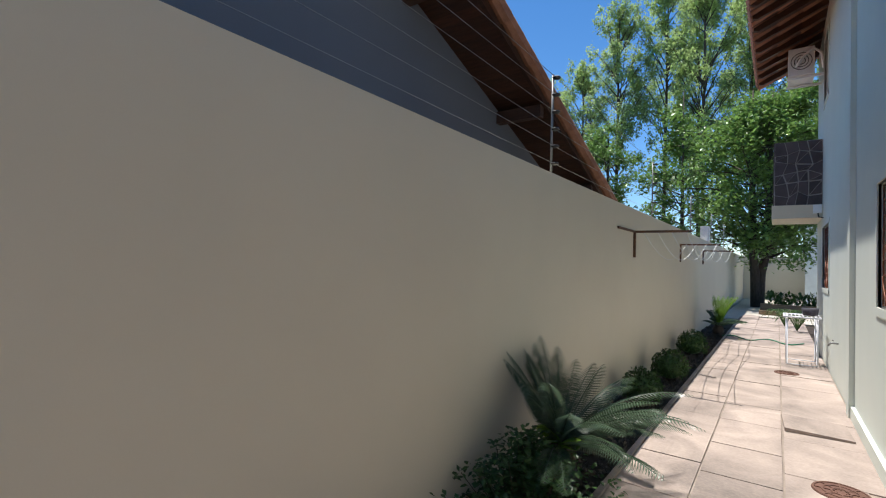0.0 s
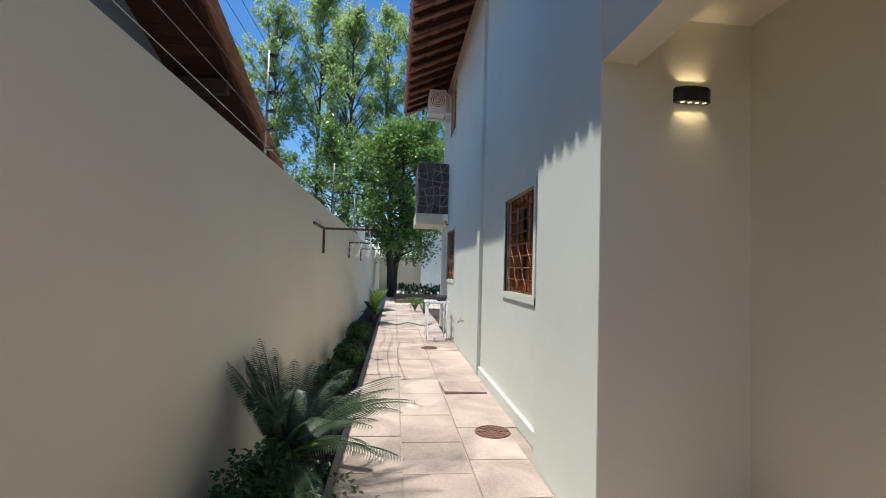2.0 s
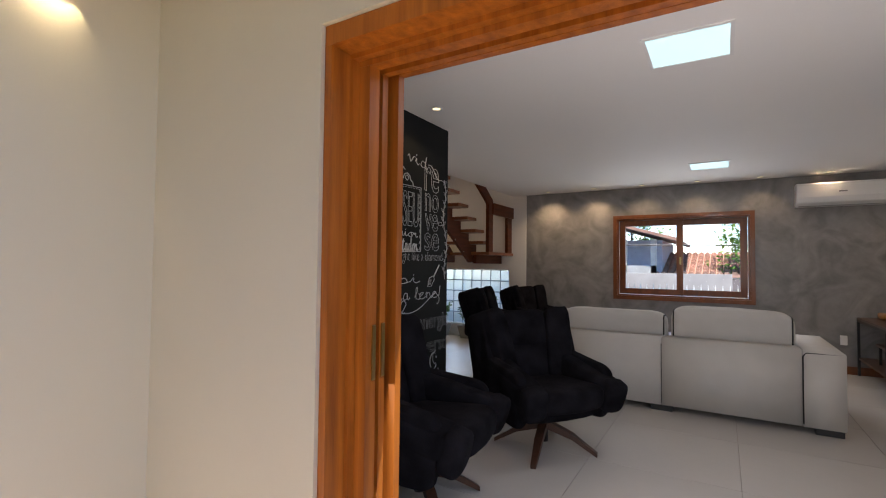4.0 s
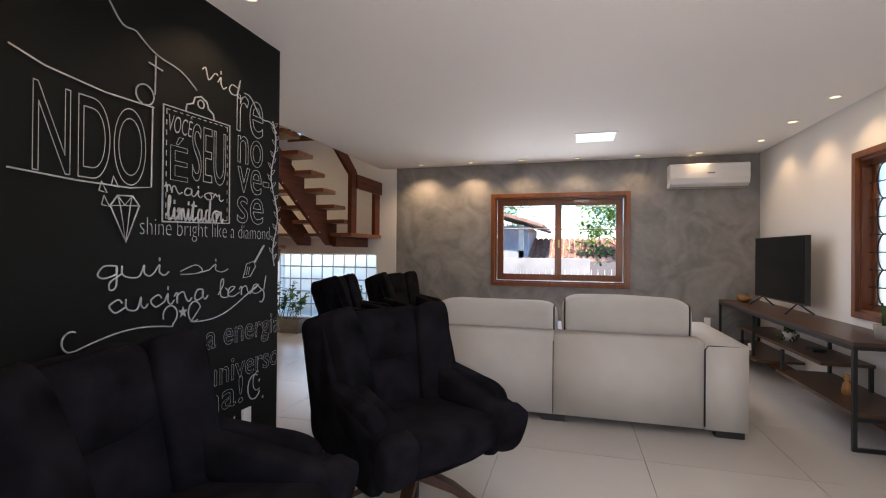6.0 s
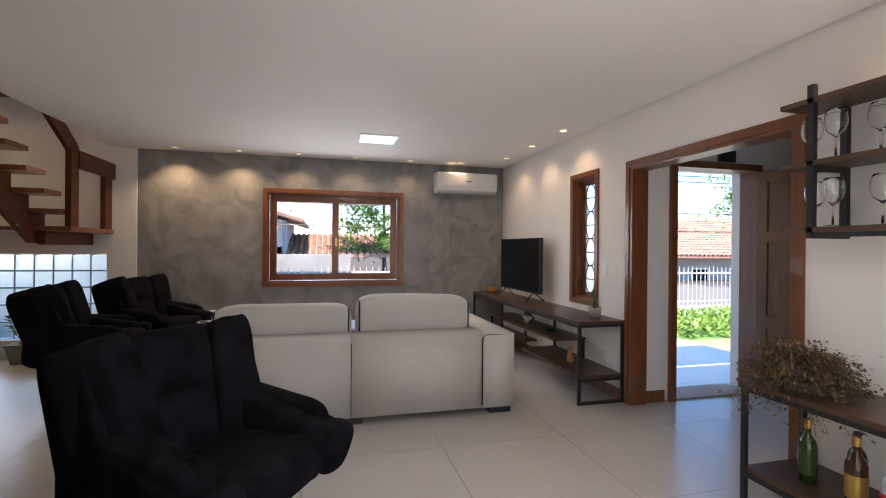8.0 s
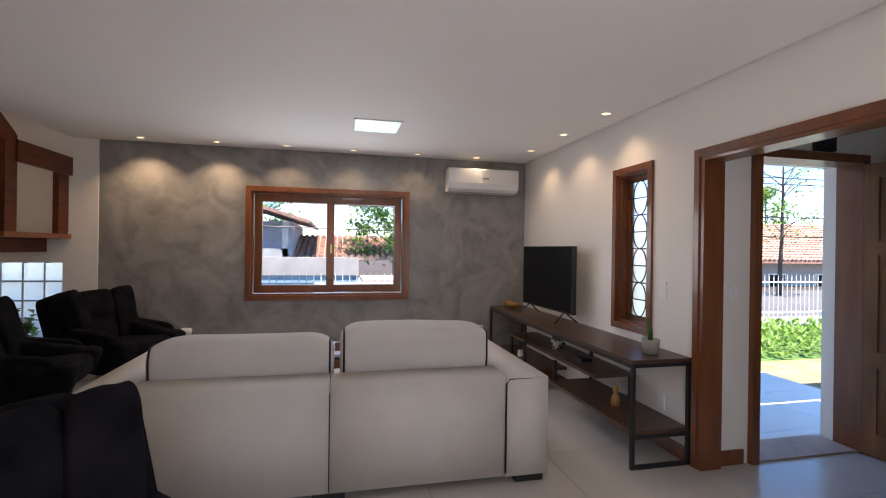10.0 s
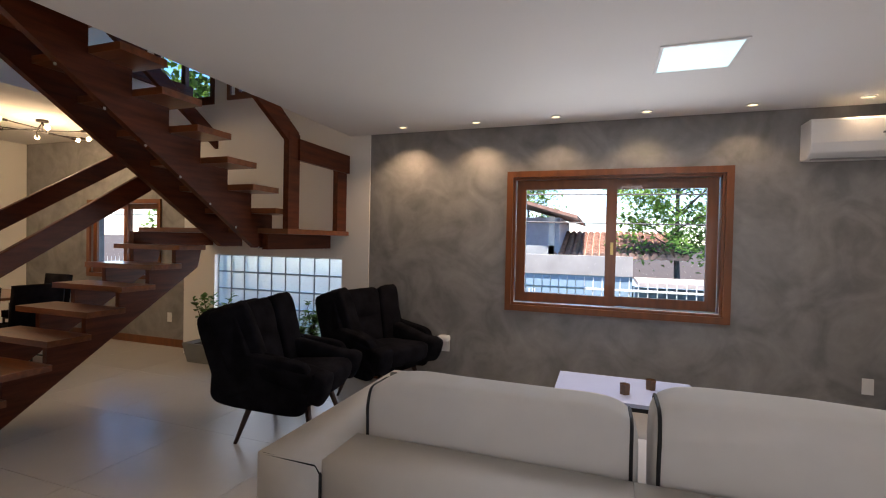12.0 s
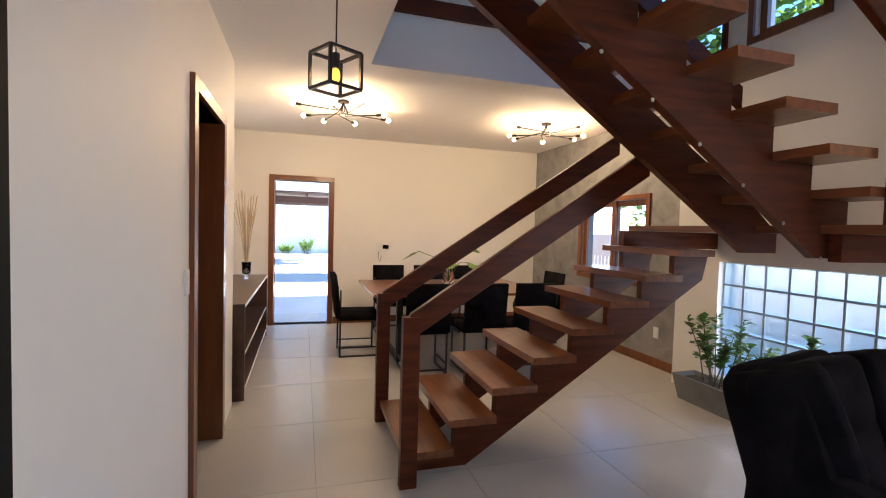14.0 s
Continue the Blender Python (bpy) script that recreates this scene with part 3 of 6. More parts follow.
for n, (x, y) in enumerate(((3.58, .98), (7.06, .955))):
    P = thing("led_panel", pose(x, y, CEILZ), "square recessed LED ceiling panel, lit cool white", "ceiling light", "LED ceiling panels")
    part("frame", bars((-.215, .215, -.215, -.195, -.008, 0), (-.215, .215, .195, .215, -.008, 0), (-.215, -.195, -.195, .195, -.008, 0), (.195, .215, -.195, .195, -.008, 0), w=.002), WHITEP, P)
    part("diffuser", box(-.195, .195, -.195, .195, -.006, -.002), LEDM, P)
    lamp("led_lamp", 'AREA', pose(x, y, CEILZ - .012), 1.6, (0.95, 0.97, 1.0), .38)
# daylight from the yard through the wide door
lamp("door_daylight", 'AREA', pose(2.07, .58, 1.05, 80, 0, -90), 6.5, (0.93, 0.96, 1.0), 2.5, 2.0)
# sky light in the openings of the living room window and the glass blocks
lamp("window_daylight", 'AREA', pose(8.375, 1.375, 1.46, 84, 0, 90), 5.0, (0.90, 0.94, 1.0), 1.7, 1.15)
lamp("block_daylight", 'AREA', pose(8.45, 4.95, .73, 90, 0, 90), 2.4, (0.84, 0.93, 1.0), 1.7, .98)

# ---- sofa ----
SF = thing("sofa", pose(0, 0, 0), "off-white linen two-seat sofa with black piping and loose back cushions", "sofa")
SX0, SX1, SY0, SY1 = 5.46, 6.60, .01, 2.63
def soft(name, b, w, parent, label="", material=None, e=.18, puff=0.0):
    c = [(b[i] + b[i + 1]) / 2 for i in (0, 2, 4)]
    h = [(b[i + 1] - b[i]) / 2 for i in (0, 2, 4)]
    bm = bmesh.new()
    superbox(bm, c, h, e, None, 36, 22, puff)
    return part(name, bm, material or SOFAM, parent, label, smooth=True)
def padded(name, b, w, parent, material=None, label="", seg=4):
    """A firm upholstered block with rounded edges."""
    return part(name, box(*b, w=w, seg=seg), material or SOFAM, parent, label, smooth=True)
ymid = (SY0 + SY1) / 2
padded("arm", (SX0, SX1 + .05, SY0, SY0 + .27, .06, .655), .022, SF)
padded("arm", (SX0, SX1 + .05, SY1 - .27, SY1, .06, .655), .022, SF)
padded("back", (SX0 + .01, SX0 + .26, SY0 + .272, ymid - .002, .06, .667), .045, SF)
padded("back", (SX0 + .01, SX0 + .26, ymid + .002, SY1 - .272, .06, .667), .045, SF)
padded("base", (SX0 + .26, SX1, SY0 + .272, SY1 - .272, .06, .26), .015, SF)
padded("seat", (SX0 + .27, SX1 + .03, SY0 + .275, ymid - .003, .262, .46), .04, SF)
padded("seat", (SX0 + .27, SX1 + .03, ymid + .003, SY1 - .275, .262, .46), .04, SF)
def roll(y0, y1, top, lean):
    """A plump back cushion standing behind the sofa back, piped round both ends."""
    L, hz = (y1 - y0) / 2, .23
    m = pose(SX0 + .405, (y0 + y1) / 2, top - hz, 0, lean, 0)
    E_ = .30
    bm = bmesh.new()
    superbox(bm, (0, 0, 0), (.125, L, hz), E_, None, 72, 48)
    def sag(c):
        u = c.y / L
        c.z += .012 * noise.noise(Vector((y0, c.y * 3.2, c.x * 3))) + .004 * (1 - u * u) * (c.z > 0) - .012 * abs(u) ** 6 * (c.z > 0)
        c.x += .010 * noise.noise(Vector((c.z * 7, c.y * 4.5, y0))) + .004 * math.sin(c.z * 34 + 3 * c.y)
        return c
    for v in bm.verts:
        v.co = m @ sag(v.co.copy())
    c = part("cushion", bm, SOFAM, SF, smooth=True)
    sc = (1 - .95 ** (2 / E_)) ** (E_ / 2)
    for e in (-1, 1):
        pts = []
        for k in range(65):
            a = 2 * math.pi * k / 64
            p = Vector(((.125 * sc + .002) * math.copysign(abs(math.cos(a)) ** E_, math.cos(a)), e * L * .95, (hz * sc + .002) * math.copysign(abs(math.sin(a)) ** E_, math.sin(a))))
            pts.append(m @ sag(p))
        part("piping", tubes(.007, pts, seg=6), PIPING, c, smooth=True)
roll(SY0 + .28, ymid - .055, .940, -3)
roll(ymid - .02, SY1 - .27, .885, 2)
def pipe_loop(pts):
    part("piping", tubes(.006, pts, seg=6), PIPING, SF, smooth=True)
for y0, y1 in ((SY0, SY0 + .27), (SY1 - .27, SY1)):
    inner = y1 if y0 == SY0 else y0
    outer = y0 if y0 == SY0 else y1
    sg = 1 if outer < inner else -1
    pipe_loop([(SX0 + .003, inner, .08), (SX0 + .003, inner, .62), (SX0 + .004, inner - sg * .02, .648), (SX0 + .006, outer + sg * .02, .65), (SX0 + .02, outer + sg * .004, .645), (SX1 + .02, outer + sg * .004, .645)])
part("seam", tubes(.003, [(SX0 + .008, ymid, .08), (SX0 + .008, ymid, .62)], seg=6), PIPING, SF)
for x in (SX0 + .08, SX1 - .1):
    for y in (SY0 + .1, ymid, SY1 - .1):
        part("foot", box(x - .04, x + .04, y - .09, y + .09, 0, .062, w=.004), BLACKM, SF)

# ---- armchairs ----
LEGW = mat("dark leg wood", (0.06, 0.025, 0.014), 0.4, vary=0.2, stretch=(6, 6, 1))
def armchair(m, swivel, label):
    A = thing("armchair", m, label, "armchair", "black armchairs")
    def cush(name, c, h, rot, e=.42, puff=.05, label=""):
        bm = bmesh.new()
        superbox(bm, (0, 0, 0), h, e, pose(*c, *rot), 28, 18, puff)
        part(name, bm, BLACKF, A, label, smooth=True)
    # front is -y
    cush("shell", (0, .05, .36), (.35, .34, .10), (0, 0, 0), .45, .03)
    cush("seat", (0, -.06, .42), (.27, .34, .09), (-4, 0, 0), .38)
    cush("backrest", (0, .26, .585), (.205, .10, .165), (-19, 0, 0), .34)
    cush("backrest", (0, .33, .815), (.205, .10, .15), (-19, 0, 0), .34)
    cush("back_shell", (0, .385, .62), (.375, .06, .34), (-19, 0, 0), .28, .03)
    for s in (-1, 1):
        cush("wing", (s * .285, .245, .69), (.10, .135, .30), (-19, 0, -s * 24), .34)
        cush("arm", (s * .305, -.09, .525), (.095, .30, .08), (12, s * 8, s * 3), .45)
        cush("arm_front", (s * .315, -.345, .445), (.085, .065, .11), (16, s * 6, 0), .5)
        cush("side", (s * .345, .07, .46), (.045, .35, .19), (6, s * 3, 0), .32, .03)
        cush("wing_shell", (s * .36, .30, .66), (.035, .15, .30), (-19, 0, 0), .3, .02)
        line = [(s * .20, .175, .43), (s * .205, .235, .60), (s * .205, .29, .76), (s * .20, .34, .925), (s * .29, .34, .95), (s * .36, .36, .935)]
        part("piping", tubes(.006, line, seg=6), BLACKF, A, smooth=True)
    if swivel:
        part("column", lathed([(.0, .06), (.03, .06), (.03, .30), (.06, .30), (.0, .30)], seg=16), BLACKM, A, smooth=True)
        for k in range(4):
            a = math.pi / 4 + k * math.pi / 2
            d = Vector((math.cos(a), math.sin(a), 0))
            n = Vector((-d.y, d.x, 0))
            bm = bmesh.new()
            vs = []
            for r, z, hw, hh in ((.0, .16, .03, .03), (.2, .10, .028, .02), (.37, .0, .018, .014)):
                c = d * r + Vector((0, 0, z))
                vs.append([bm.verts.new(c + n * hw), bm.verts.new(c - n * hw), bm.verts.new(c - n * hw + Vector((0, 0, 2 * hh))), bm.verts.new(c + n * hw + Vector((0, 0, 2 * hh)))])
            for p, q in zip(vs, vs[1:]):
                for i in range(4):
                    bm.faces.new((p[i], p[(i + 1) % 4], q[(i + 1) % 4], q[i]))
            bm.faces.new(vs[0])
            bm.faces.new(vs[-1])
            bmesh.ops.recalc_face_normals(bm, faces=bm.faces)
            part("leg", bm, LEGW, A, "dark wooden splayed leg")
    else:
        for sx in (-1, 1):
            for sy in (-1, 1):
                bm = bmesh.new()
                tube(bm, [(sx * .285, sy * .285, 0), (sx * .20, sy * .20, .30)], [.013, .024], 10)
                part("leg", bm, LEGW, A, "tapered dark wooden leg", smooth=True)
    return A
def facing(x, y, dx, dy):
    return pose(x, y, 0, 0, 0, math.degrees(math.atan2(dx, -dy)))
armchair(facing(4.05, 1.95, -.60, -.80), True, "black velvet wing armchair on a dark wooden swivel base")
armchair(facing(2.95, 2.30, .12, -.99), True, "black velvet wing armchair on a swivel base beside the chalkboard wall")
armchair(facing(6.98, 3.62, .20, -.98), False, "black velvet wing armchair on tapered wooden legs")
armchair(facing(7.95, 3.36, -.36, -.93), False, "black velvet wing armchair on wooden legs beside the cement wall")

# ---- coffee table ----
PWHITE = mat("pale lilac laminate", (0.50, 0.54, 0.70), 0.2, vary=0.02, bump=0.0)
T = thing("coffee_table", pose(0, 0, 0), "low coffee table with a pale glossy top and black metal legs", "coffee table")
part("tabletop", box(7.30, 7.92, .80, 1.74, .395, .42, w=.004), PWHITE, T)
part("frame", bars((7.31, 7.91, .81, .835, .365, .394), (7.31, 7.91, 1.705, 1.73, .365, .394), (7.31, 7.335, .835, 1.705, .365, .394), (7.885, 7.91, .835, 1.705, .365, .394)), BLACKM, T)
for x in (7.31, 7.885):
    for y in (.81, 1.705):
        part("leg", box(x, x + .025, y, y + .025, 0, .365, w=.002), BLACKM, T)
AMBER = mat("amber glass", (0.14, 0.07, 0.03), 0.15, vary=0.1)
for x, y in ((7.50, 1.27), (7.68, 1.09)):
    c = thing("candle_holder", pose(x, y, .42), "small brown glass candle holder on the coffee table", "candle holder", "candle holders")
    part("cup", lathed([(0, 0), (.035, 0), (.038, .07), (.033, .07), (.031, .01), (0, .01)], seg=6), AMBER, c)
    part("wax", lathed([(0, .045), (.03, .045)], seg=6), WHITEP, c)

# ---- console and what stands on it ----
CONW = mat("walnut plank", (0.080, 0.042, 0.025), 0.35, vary=0.2, scale=2, fine=30, bump=0.05, stretch=(1, 8, 8))
K = thing("console", pose(0, 0, 0), "long walnut console on a black metal frame with staggered shelves", "console table")
part("tabletop", box(5.49, 8.39, -1.05, -.60, .695, .72, w=.003), CONW, K)
part("rail", bars((5.49, 8.39, -.625, -.60, .665, .694), (5.49, 8.39, -1.05, -1.025, .665, .694)), BLACKM, K)
for x in (5.49, 8.365):
    for y in (-1.05, -.625):
        part("leg", box(x, x + .025, y, y + .025, 0, .665, w=.002), BLACKM, K)
for z in (0, .20, .669):
    part("foot_rail", box(5.49, 5.515, -1.025, -.625, z, z + .025, w=.002), BLACKM, K)
part("shelf", box(5.50, 6.72, -1.04, -.61, .225, .25, w=.003), CONW, K)
part("shelf", box(6.08, 7.95, -1.03, -.68, .435, .46, w=.003), CONW, K)
part("shelf", box(7.2, 8.38, -1.04, -.61, .20, .225, w=.003), CONW, K)
for x, y, z0, z1 in ((6.09, -1.0, .25, .435), (6.68, -.64, .25, .435), (6.68, -1.0, .25, .665), (7.38, -.64, .225, .665), (7.38, -1.0, .46, .665), (7.9, -.70, .225, .435)):
    part("upright", box(x, x + .025, y - .025, y, z0, z1, w=.002), BLACKM, K)
SCREEN = mat("dark screen", (0.003, 0.004, 0.004), 0.15, vary=0.1, bump=0.0, spec=0.2)
TV = thing("television", pose(7.355, -.87, .72, 0, 0, 2), "black flat-screen television on two splayed feet", "television")
part("body", box(-.545, .545, -.03, .015, .10, .755, w=.006), BLACKM, TV)
part("screen", box(-.535, .535, .0145, .018, .115, .748, w=.001), SCREEN, TV)
for s in (-1, 1):
    part("stand", tubes(.009, [(s * .42, .12, .008), (s * .38, 0, .11), (s * .42, -.12, .008)], seg=6), BLACKM, TV)
DECO = mat("amber wood", (0.42, 0.20, 0.05), 0.4, vary=0.2)
b = thing("boat_ornament", pose(8.20, -.82, .72), "carved amber wooden boat ornament on the console", "ornament")
bm = bmesh.new()
superbox(bm, (0, 0, .035), (.16, .05, .035), .7, None, 24, 12)
for v in bm.verts:
    v.co.z += .9 * v.co.x ** 2
part("hull", bm, DECO, b, smooth=True)
POTM = mat("grey cement pot", (0.30, 0.29, 0.27), 0.8, vary=0.12, fine=80, bump=0.2)
LEAF = leafy("green leaf", (0.07, 0.15, 0.03), 0.4)
def pot(parent, r0, r1, h, material=None):
    return part("pot", lathed([(0, 0), (r0, 0), (r1, h), (r1 - .01, h), (r1 - .014, h - .02), (0, h - .02)], seg=20), material or POTM, parent, smooth=True)
p = thing("cactus", pose(5.66, -.86, .72), "small cactus in a grey cement pot on the console", "potted plant")
pot(p, .05, .062, .10)
bm = bmesh.new()
tube(bm, [(0, 0, .08), (.0, .005, .16), (.01, 0, .22)], [.014, .016, .008], 8)
tube(bm, [(0, 0, .17), (.025, 0, .19), (.03, 0, .25)], [.008, .011, .006], 8)
tube(bm, [(0, 0, .1), (.06, .0, .13), (.1, .01, .12)], [.003, .003, .002], 5)
part("stem", bm, LEAF, p, smooth=True)
p = thing("succulent", pose(7.05, -.84, .46), "trailing succulent in a small white pot on the shelf", "potted plant")
pot(p, .04, .055, .085, WHITEP)
bm = bmesh.new()
rs = random.Random(3)
for k in range(60):
    a, r, z = rs.uniform(0, 6.28), rs.uniform(.01, .085), 0
    z = .10 + rs.uniform(-.01, .03) if r < .05 else .09 - rs.uniform(0, .09)
    superbox(bm, (r * math.cos(a), r * math.sin(a), z), (.009, .009, .013), .9, None, 6, 4)
part("leaves", bm, LEAF, p, smooth=True)
f = thing("figurine", pose(5.98, -.80, .25), "small amber carved figurine on the low shelf", "ornament")
part("body", lathed([(0, 0), (.028, 0), (.034, .03), (.026, .08), (.012, .10), (.022, .12), (.02, .145), (0, .16)], seg=12), DECO, f, smooth=True)
f = thing("candle", pose(7.75, -.75, .225), "small white candle on the console shelf", "candle")
part("wax", lathed([(0, 0), (.03, 0), (.03, .07), (0, .07)], seg=14), WHITEP, f)
f = thing("media_box", pose(6.55, -.85, .46), "small black media box on the shelf", "media box")
part("case", box(-.06, .06, -.05, .05, 0, .025, w=.004), BLACKM, f)

# ---- air conditioner ----
AC = thing("air_conditioner", pose(0, 0, 0), "white split air conditioner on the cement wall", "air conditioner")
bm = bmesh.new()
prism(bm, [(8.41, 2.125), (8.28, 2.125), (8.22, 2.165), (8.20, 2.235), (8.205, 2.40), (8.22, 2.415), (8.41, 2.415)], "y", -.885, .005)
bevel(bm, .008, 2)
part("body", bm, WHITEP, AC)
part("louvre", box(8.235, 8.29, -.86, -.02, 2.119, 2.124), mat("grey plastic", (0.35, 0.35, 0.35), 0.5), AC)
part("badge", box(8.198, 8.204, -.50, -.42, 2.285, 2.30), mat("badge grey", (0.2, 0.2, 0.22), 0.4), AC)

# ---- planters by the glass blocks ----
CONC = mat("grey concrete planter", (0.20, 0.20, 0.19), 0.85, vary=0.15, fine=70, bump=0.25)
STEM = mat("plant stem", (0.10, 0.075, 0.04), 0.8)
def leafquad(bm, p, d, n, l, w):
    """A folded leaf of four faces from p along d."""
    side = d.cross(n).normalized() * w
    a, b_, c = p, p + d * l * .5, p + d * l
    v = [bm.verts.new(x) for x in (a, b_ + side + n * w * .3, c, b_ - side + n * w * .3, b_)]
    bm.faces.new((v[0], v[1], v[4]))
    bm.faces.new((v[1], v[2], v[4]))
    bm.faces.new((v[0], v[4], v[3]))
    bm.faces.new((v[4], v[2], v[3]))
def bushy(parent, base_z, rx, ry, h, stems, leaves, ll, lw, seed, leafmat=None):
    r = random.Random(seed)
    st, lv = bmesh.new(), bmesh.new()
    for s in range(stems):
        x0, y0 = r.uniform(-.5, .5) * rx, r.uniform(-.5, .5) * ry
        x1, y1, z1 = x0 * 1.5 + r.uniform(-.8, .8) * rx, y0 * 1.4 + r.uniform(-.4, .4) * ry, base_z + h * r.uniform(.55, 1)
        pts = [Vector((x0, y0, base_z)), Vector(((x0 + x1) / 2 + r.uniform(-.03, .03), (y0 + y1) / 2 + r.uniform(-.03, .03), base_z + (z1 - base_z) * .5)), Vector((x1, y1, z1))]
        tube(st, pts, [.006, .005, .003], 5)
        for k in range(leaves):
            t = r.uniform(.35, 1)
            p = pts[0].lerp(pts[1], t * 2) if t < .5 else pts[1].lerp(pts[2], t * 2 - 1)
            d = Vector((r.uniform(-1, 1), r.uniform(-1, 1), r.uniform(-.3, .7))).normalized()
            leafquad(lv, p, d, Vector((0, 0, 1)), ll * r.uniform(.7, 1.2), lw)
    part("stem", st, STEM, parent, smooth=True)
    part("leaves", lv, leafmat or LEAF, parent)
for y0, y1, sd in ((5.22, 5.98, 5), (4.2, 4.95, 8)):
    P = thing("planter", pose(8.22, (y0 + y1) / 2, 0), "grey concrete trough planter with a leafy green shrub", "potted plant", "trough planters")
    L = (y1 - y0) / 2
    bm = bmesh.new()
    vs = []
    for x, y, z in ((.10, L - .05, 0), (.13, L, .22)):
        vs.append([bm.verts.new((sx * x, sy * y, z)) for sx, sy in ((-1, -1), (1, -1), (1, 1), (-1, 1))])
    vs.append([bm.verts.new((sx * .11, sy * (L - .02), .22)) for sx, sy in ((-1, -1), (1, -1), (1, 1), (-1, 1))])
    vs.append([bm.verts.new((sx * .10, sy * (L - .03), .18)) for sx, sy in ((-1, -1), (1, -1), (1, 1), (-1, 1))])
    for a, b in zip(vs, vs[1:]):
        for i in range(4):
            bm.faces.new((a[i], a[(i + 1) % 4], b[(i + 1) % 4], b[i]))
    bm.faces.new(vs[0])
    bmesh.ops.recalc_face_normals(bm, faces=bm.faces)
    part("trough", bm, CONC, P)
    part("soil", box(-.10, .10, -L + .03, L - .03, .17, .185), SOIL, P)
    bushy(P, .18, .12, L * 1.1, .62, 14, 24, .075, .036, sd)

# ---- bar shelf and cart ----
B = thing("bar_shelf", pose(0, 0, -.16), "wall-mounted bar shelf of dark planks in a black metal frame", "shelf")
for z in (1.60, 1.93, 2.24):
    part("plank", box(2.55, 3.86, -1.052, -.80, z, z + .025, w=.003), CONW, B)
for x in (2.80, 3.69):
    for y in (-1.05, -.80):
        part("post", box(x, x + .03, y - (.0 if y < -1 else .03), y + (.03 if y < -1 else 0), 1.57, 2.33, w=.002), BLACKM, B)
    for z in (1.57, 1.905):
        part("crossbar", box(x, x + .03, -1.02, -.83, z, z + .027, w=.003), BLACKM, B)
part("rail", bars((2.83, 3.69, -.825, -.805, 1.575, 1.598)), BLACKM, B)
def wineglass(m, s, grp="wine glasses"):
    g = thing("wine_glass", m, "clear stemmed wine glass on the bar shelf", "wine glass", grp)
    pr = [(.0, .002), (.034, .002), (.034, .004), (.005, .008), (.004, .085), (.008, .092), (.032, .115), (.042, .15), (.038, .185), (.031, .205), (.030, .205), (.037, .185), (.041, .15), (.031, .117), (.006, .095), (.0, .094)]
    part("bowl", lathed([(r * s, z * s) for r, z in pr], seg=18), GLASS, g, smooth=True)
    return g
for z, s, xs in ((1.467, 1.15, (3.78, 3.64, 3.48, 3.34, 3.20, 3.05, 2.9, 2.7)), (1.797, 1.15, (3.80, 3.63, 3.49, 3.33, 3.18, 3.02, 2.88, 2.68))):
    g0 = None
    for i, x in enumerate(xs):
        m = pose(x, -.90 + (.035 if i % 2 else -.04), z)
        g0 = copy_thing(g0, m) if g0 else wineglass(m, s)
C = thing("bar_cart", pose(0, 0, 0), "bar cart of walnut planks in a black metal frame", "bar cart")
part("tabletop", box(2.75, 3.91, -1.04, -.615, .637, .662, w=.003), CONW, C)
part("shelf", box(2.76, 3.90, -1.03, -.625, .19, .215, w=.003), CONW, C)
for x in (2.75, 3.885):
    for y in (-1.04, -.64):
        part("leg", box(x, x + .025, y, y + .025, 0, .637, w=.002), BLACKM, C)
    for z in (.165, .612):
        part("crossbar", box(x, x + .025, -1.015, -.64, z, z + .025, w=.003), BLACKM, C)
part("rail", box(2.775, 3.885, -.64, -.615, .612, .637, w=.003), BLACKM, C)
part("rail", box(2.775, 3.885, -.64, -.615, .165, .19, w=.003), BLACKM, C)
DRY = mat("dried foliage", (0.13, 0.085, 0.035), 0.8, vary=0.3, scale=20, island=0.35)
P = thing("dried_plant", pose(3.72, -.78, .662), "bushy brown dried plant in a pot on the bar cart", "potted plant")
pot(P, .07, .09, .11)
r = random.Random(11)
lv, st = bmesh.new(), bmesh.new()
for k in range(300):
    a, e = r.uniform(0, 6.28), r.uniform(-.5, 1.35)
    R = r.uniform(.20, .30)
    tip = Vector((math.cos(a) * math.cos(e) * R, math.sin(a) * math.cos(e) * R * .85, .075 + math.sin(e) * R * .52))
    if r.random() < .16:
        tip += Vector((math.cos(a) * .08, math.sin(a) * .08, -.16))
    root = Vector((0, 0, .10))
    tube(st, [root, root.lerp(tip, .5) + Vector((0, 0, .04)), tip], .0016, 3, False)
    for j in range(16):
        p = root.lerp(tip, r.uniform(.45, 1.03)) + Vector((r.gauss(0, .02), r.gauss(0, .02), r.gauss(0, .02)))
        leafquad(lv, p, Vector((r.uniform(-1, 1), r.uniform(-1, 1), r.uniform(-1, 1))).normalized(), Vector((0, 0, 1)), .025, .006)
part("stem", st, STEM, P)
part("leaves", lv, DRY, P)
def bottle(x, y, h, rr, gm, cap, lab, label):
    b = thing("bottle", pose(x, y, .215), label, "bottle", "bottles on the bar cart")
    part("glass", lathed([(0, 0), (rr, 0), (rr, h * .58), (rr * .85, h * .66), (rr * .36, h * .76), (rr * .34, h * .9), (0, h * .9)], seg=18), gm, b, smooth=True)
    part("cap", lathed([(0, h * .86), (rr * .42, h * .86), (rr * .42, h), (0, h)], seg=14), cap, b)
    part("label", lathed([(rr + .001, h * .12), (rr + .001, h * .46)], seg=18), lab, b, smooth=True)
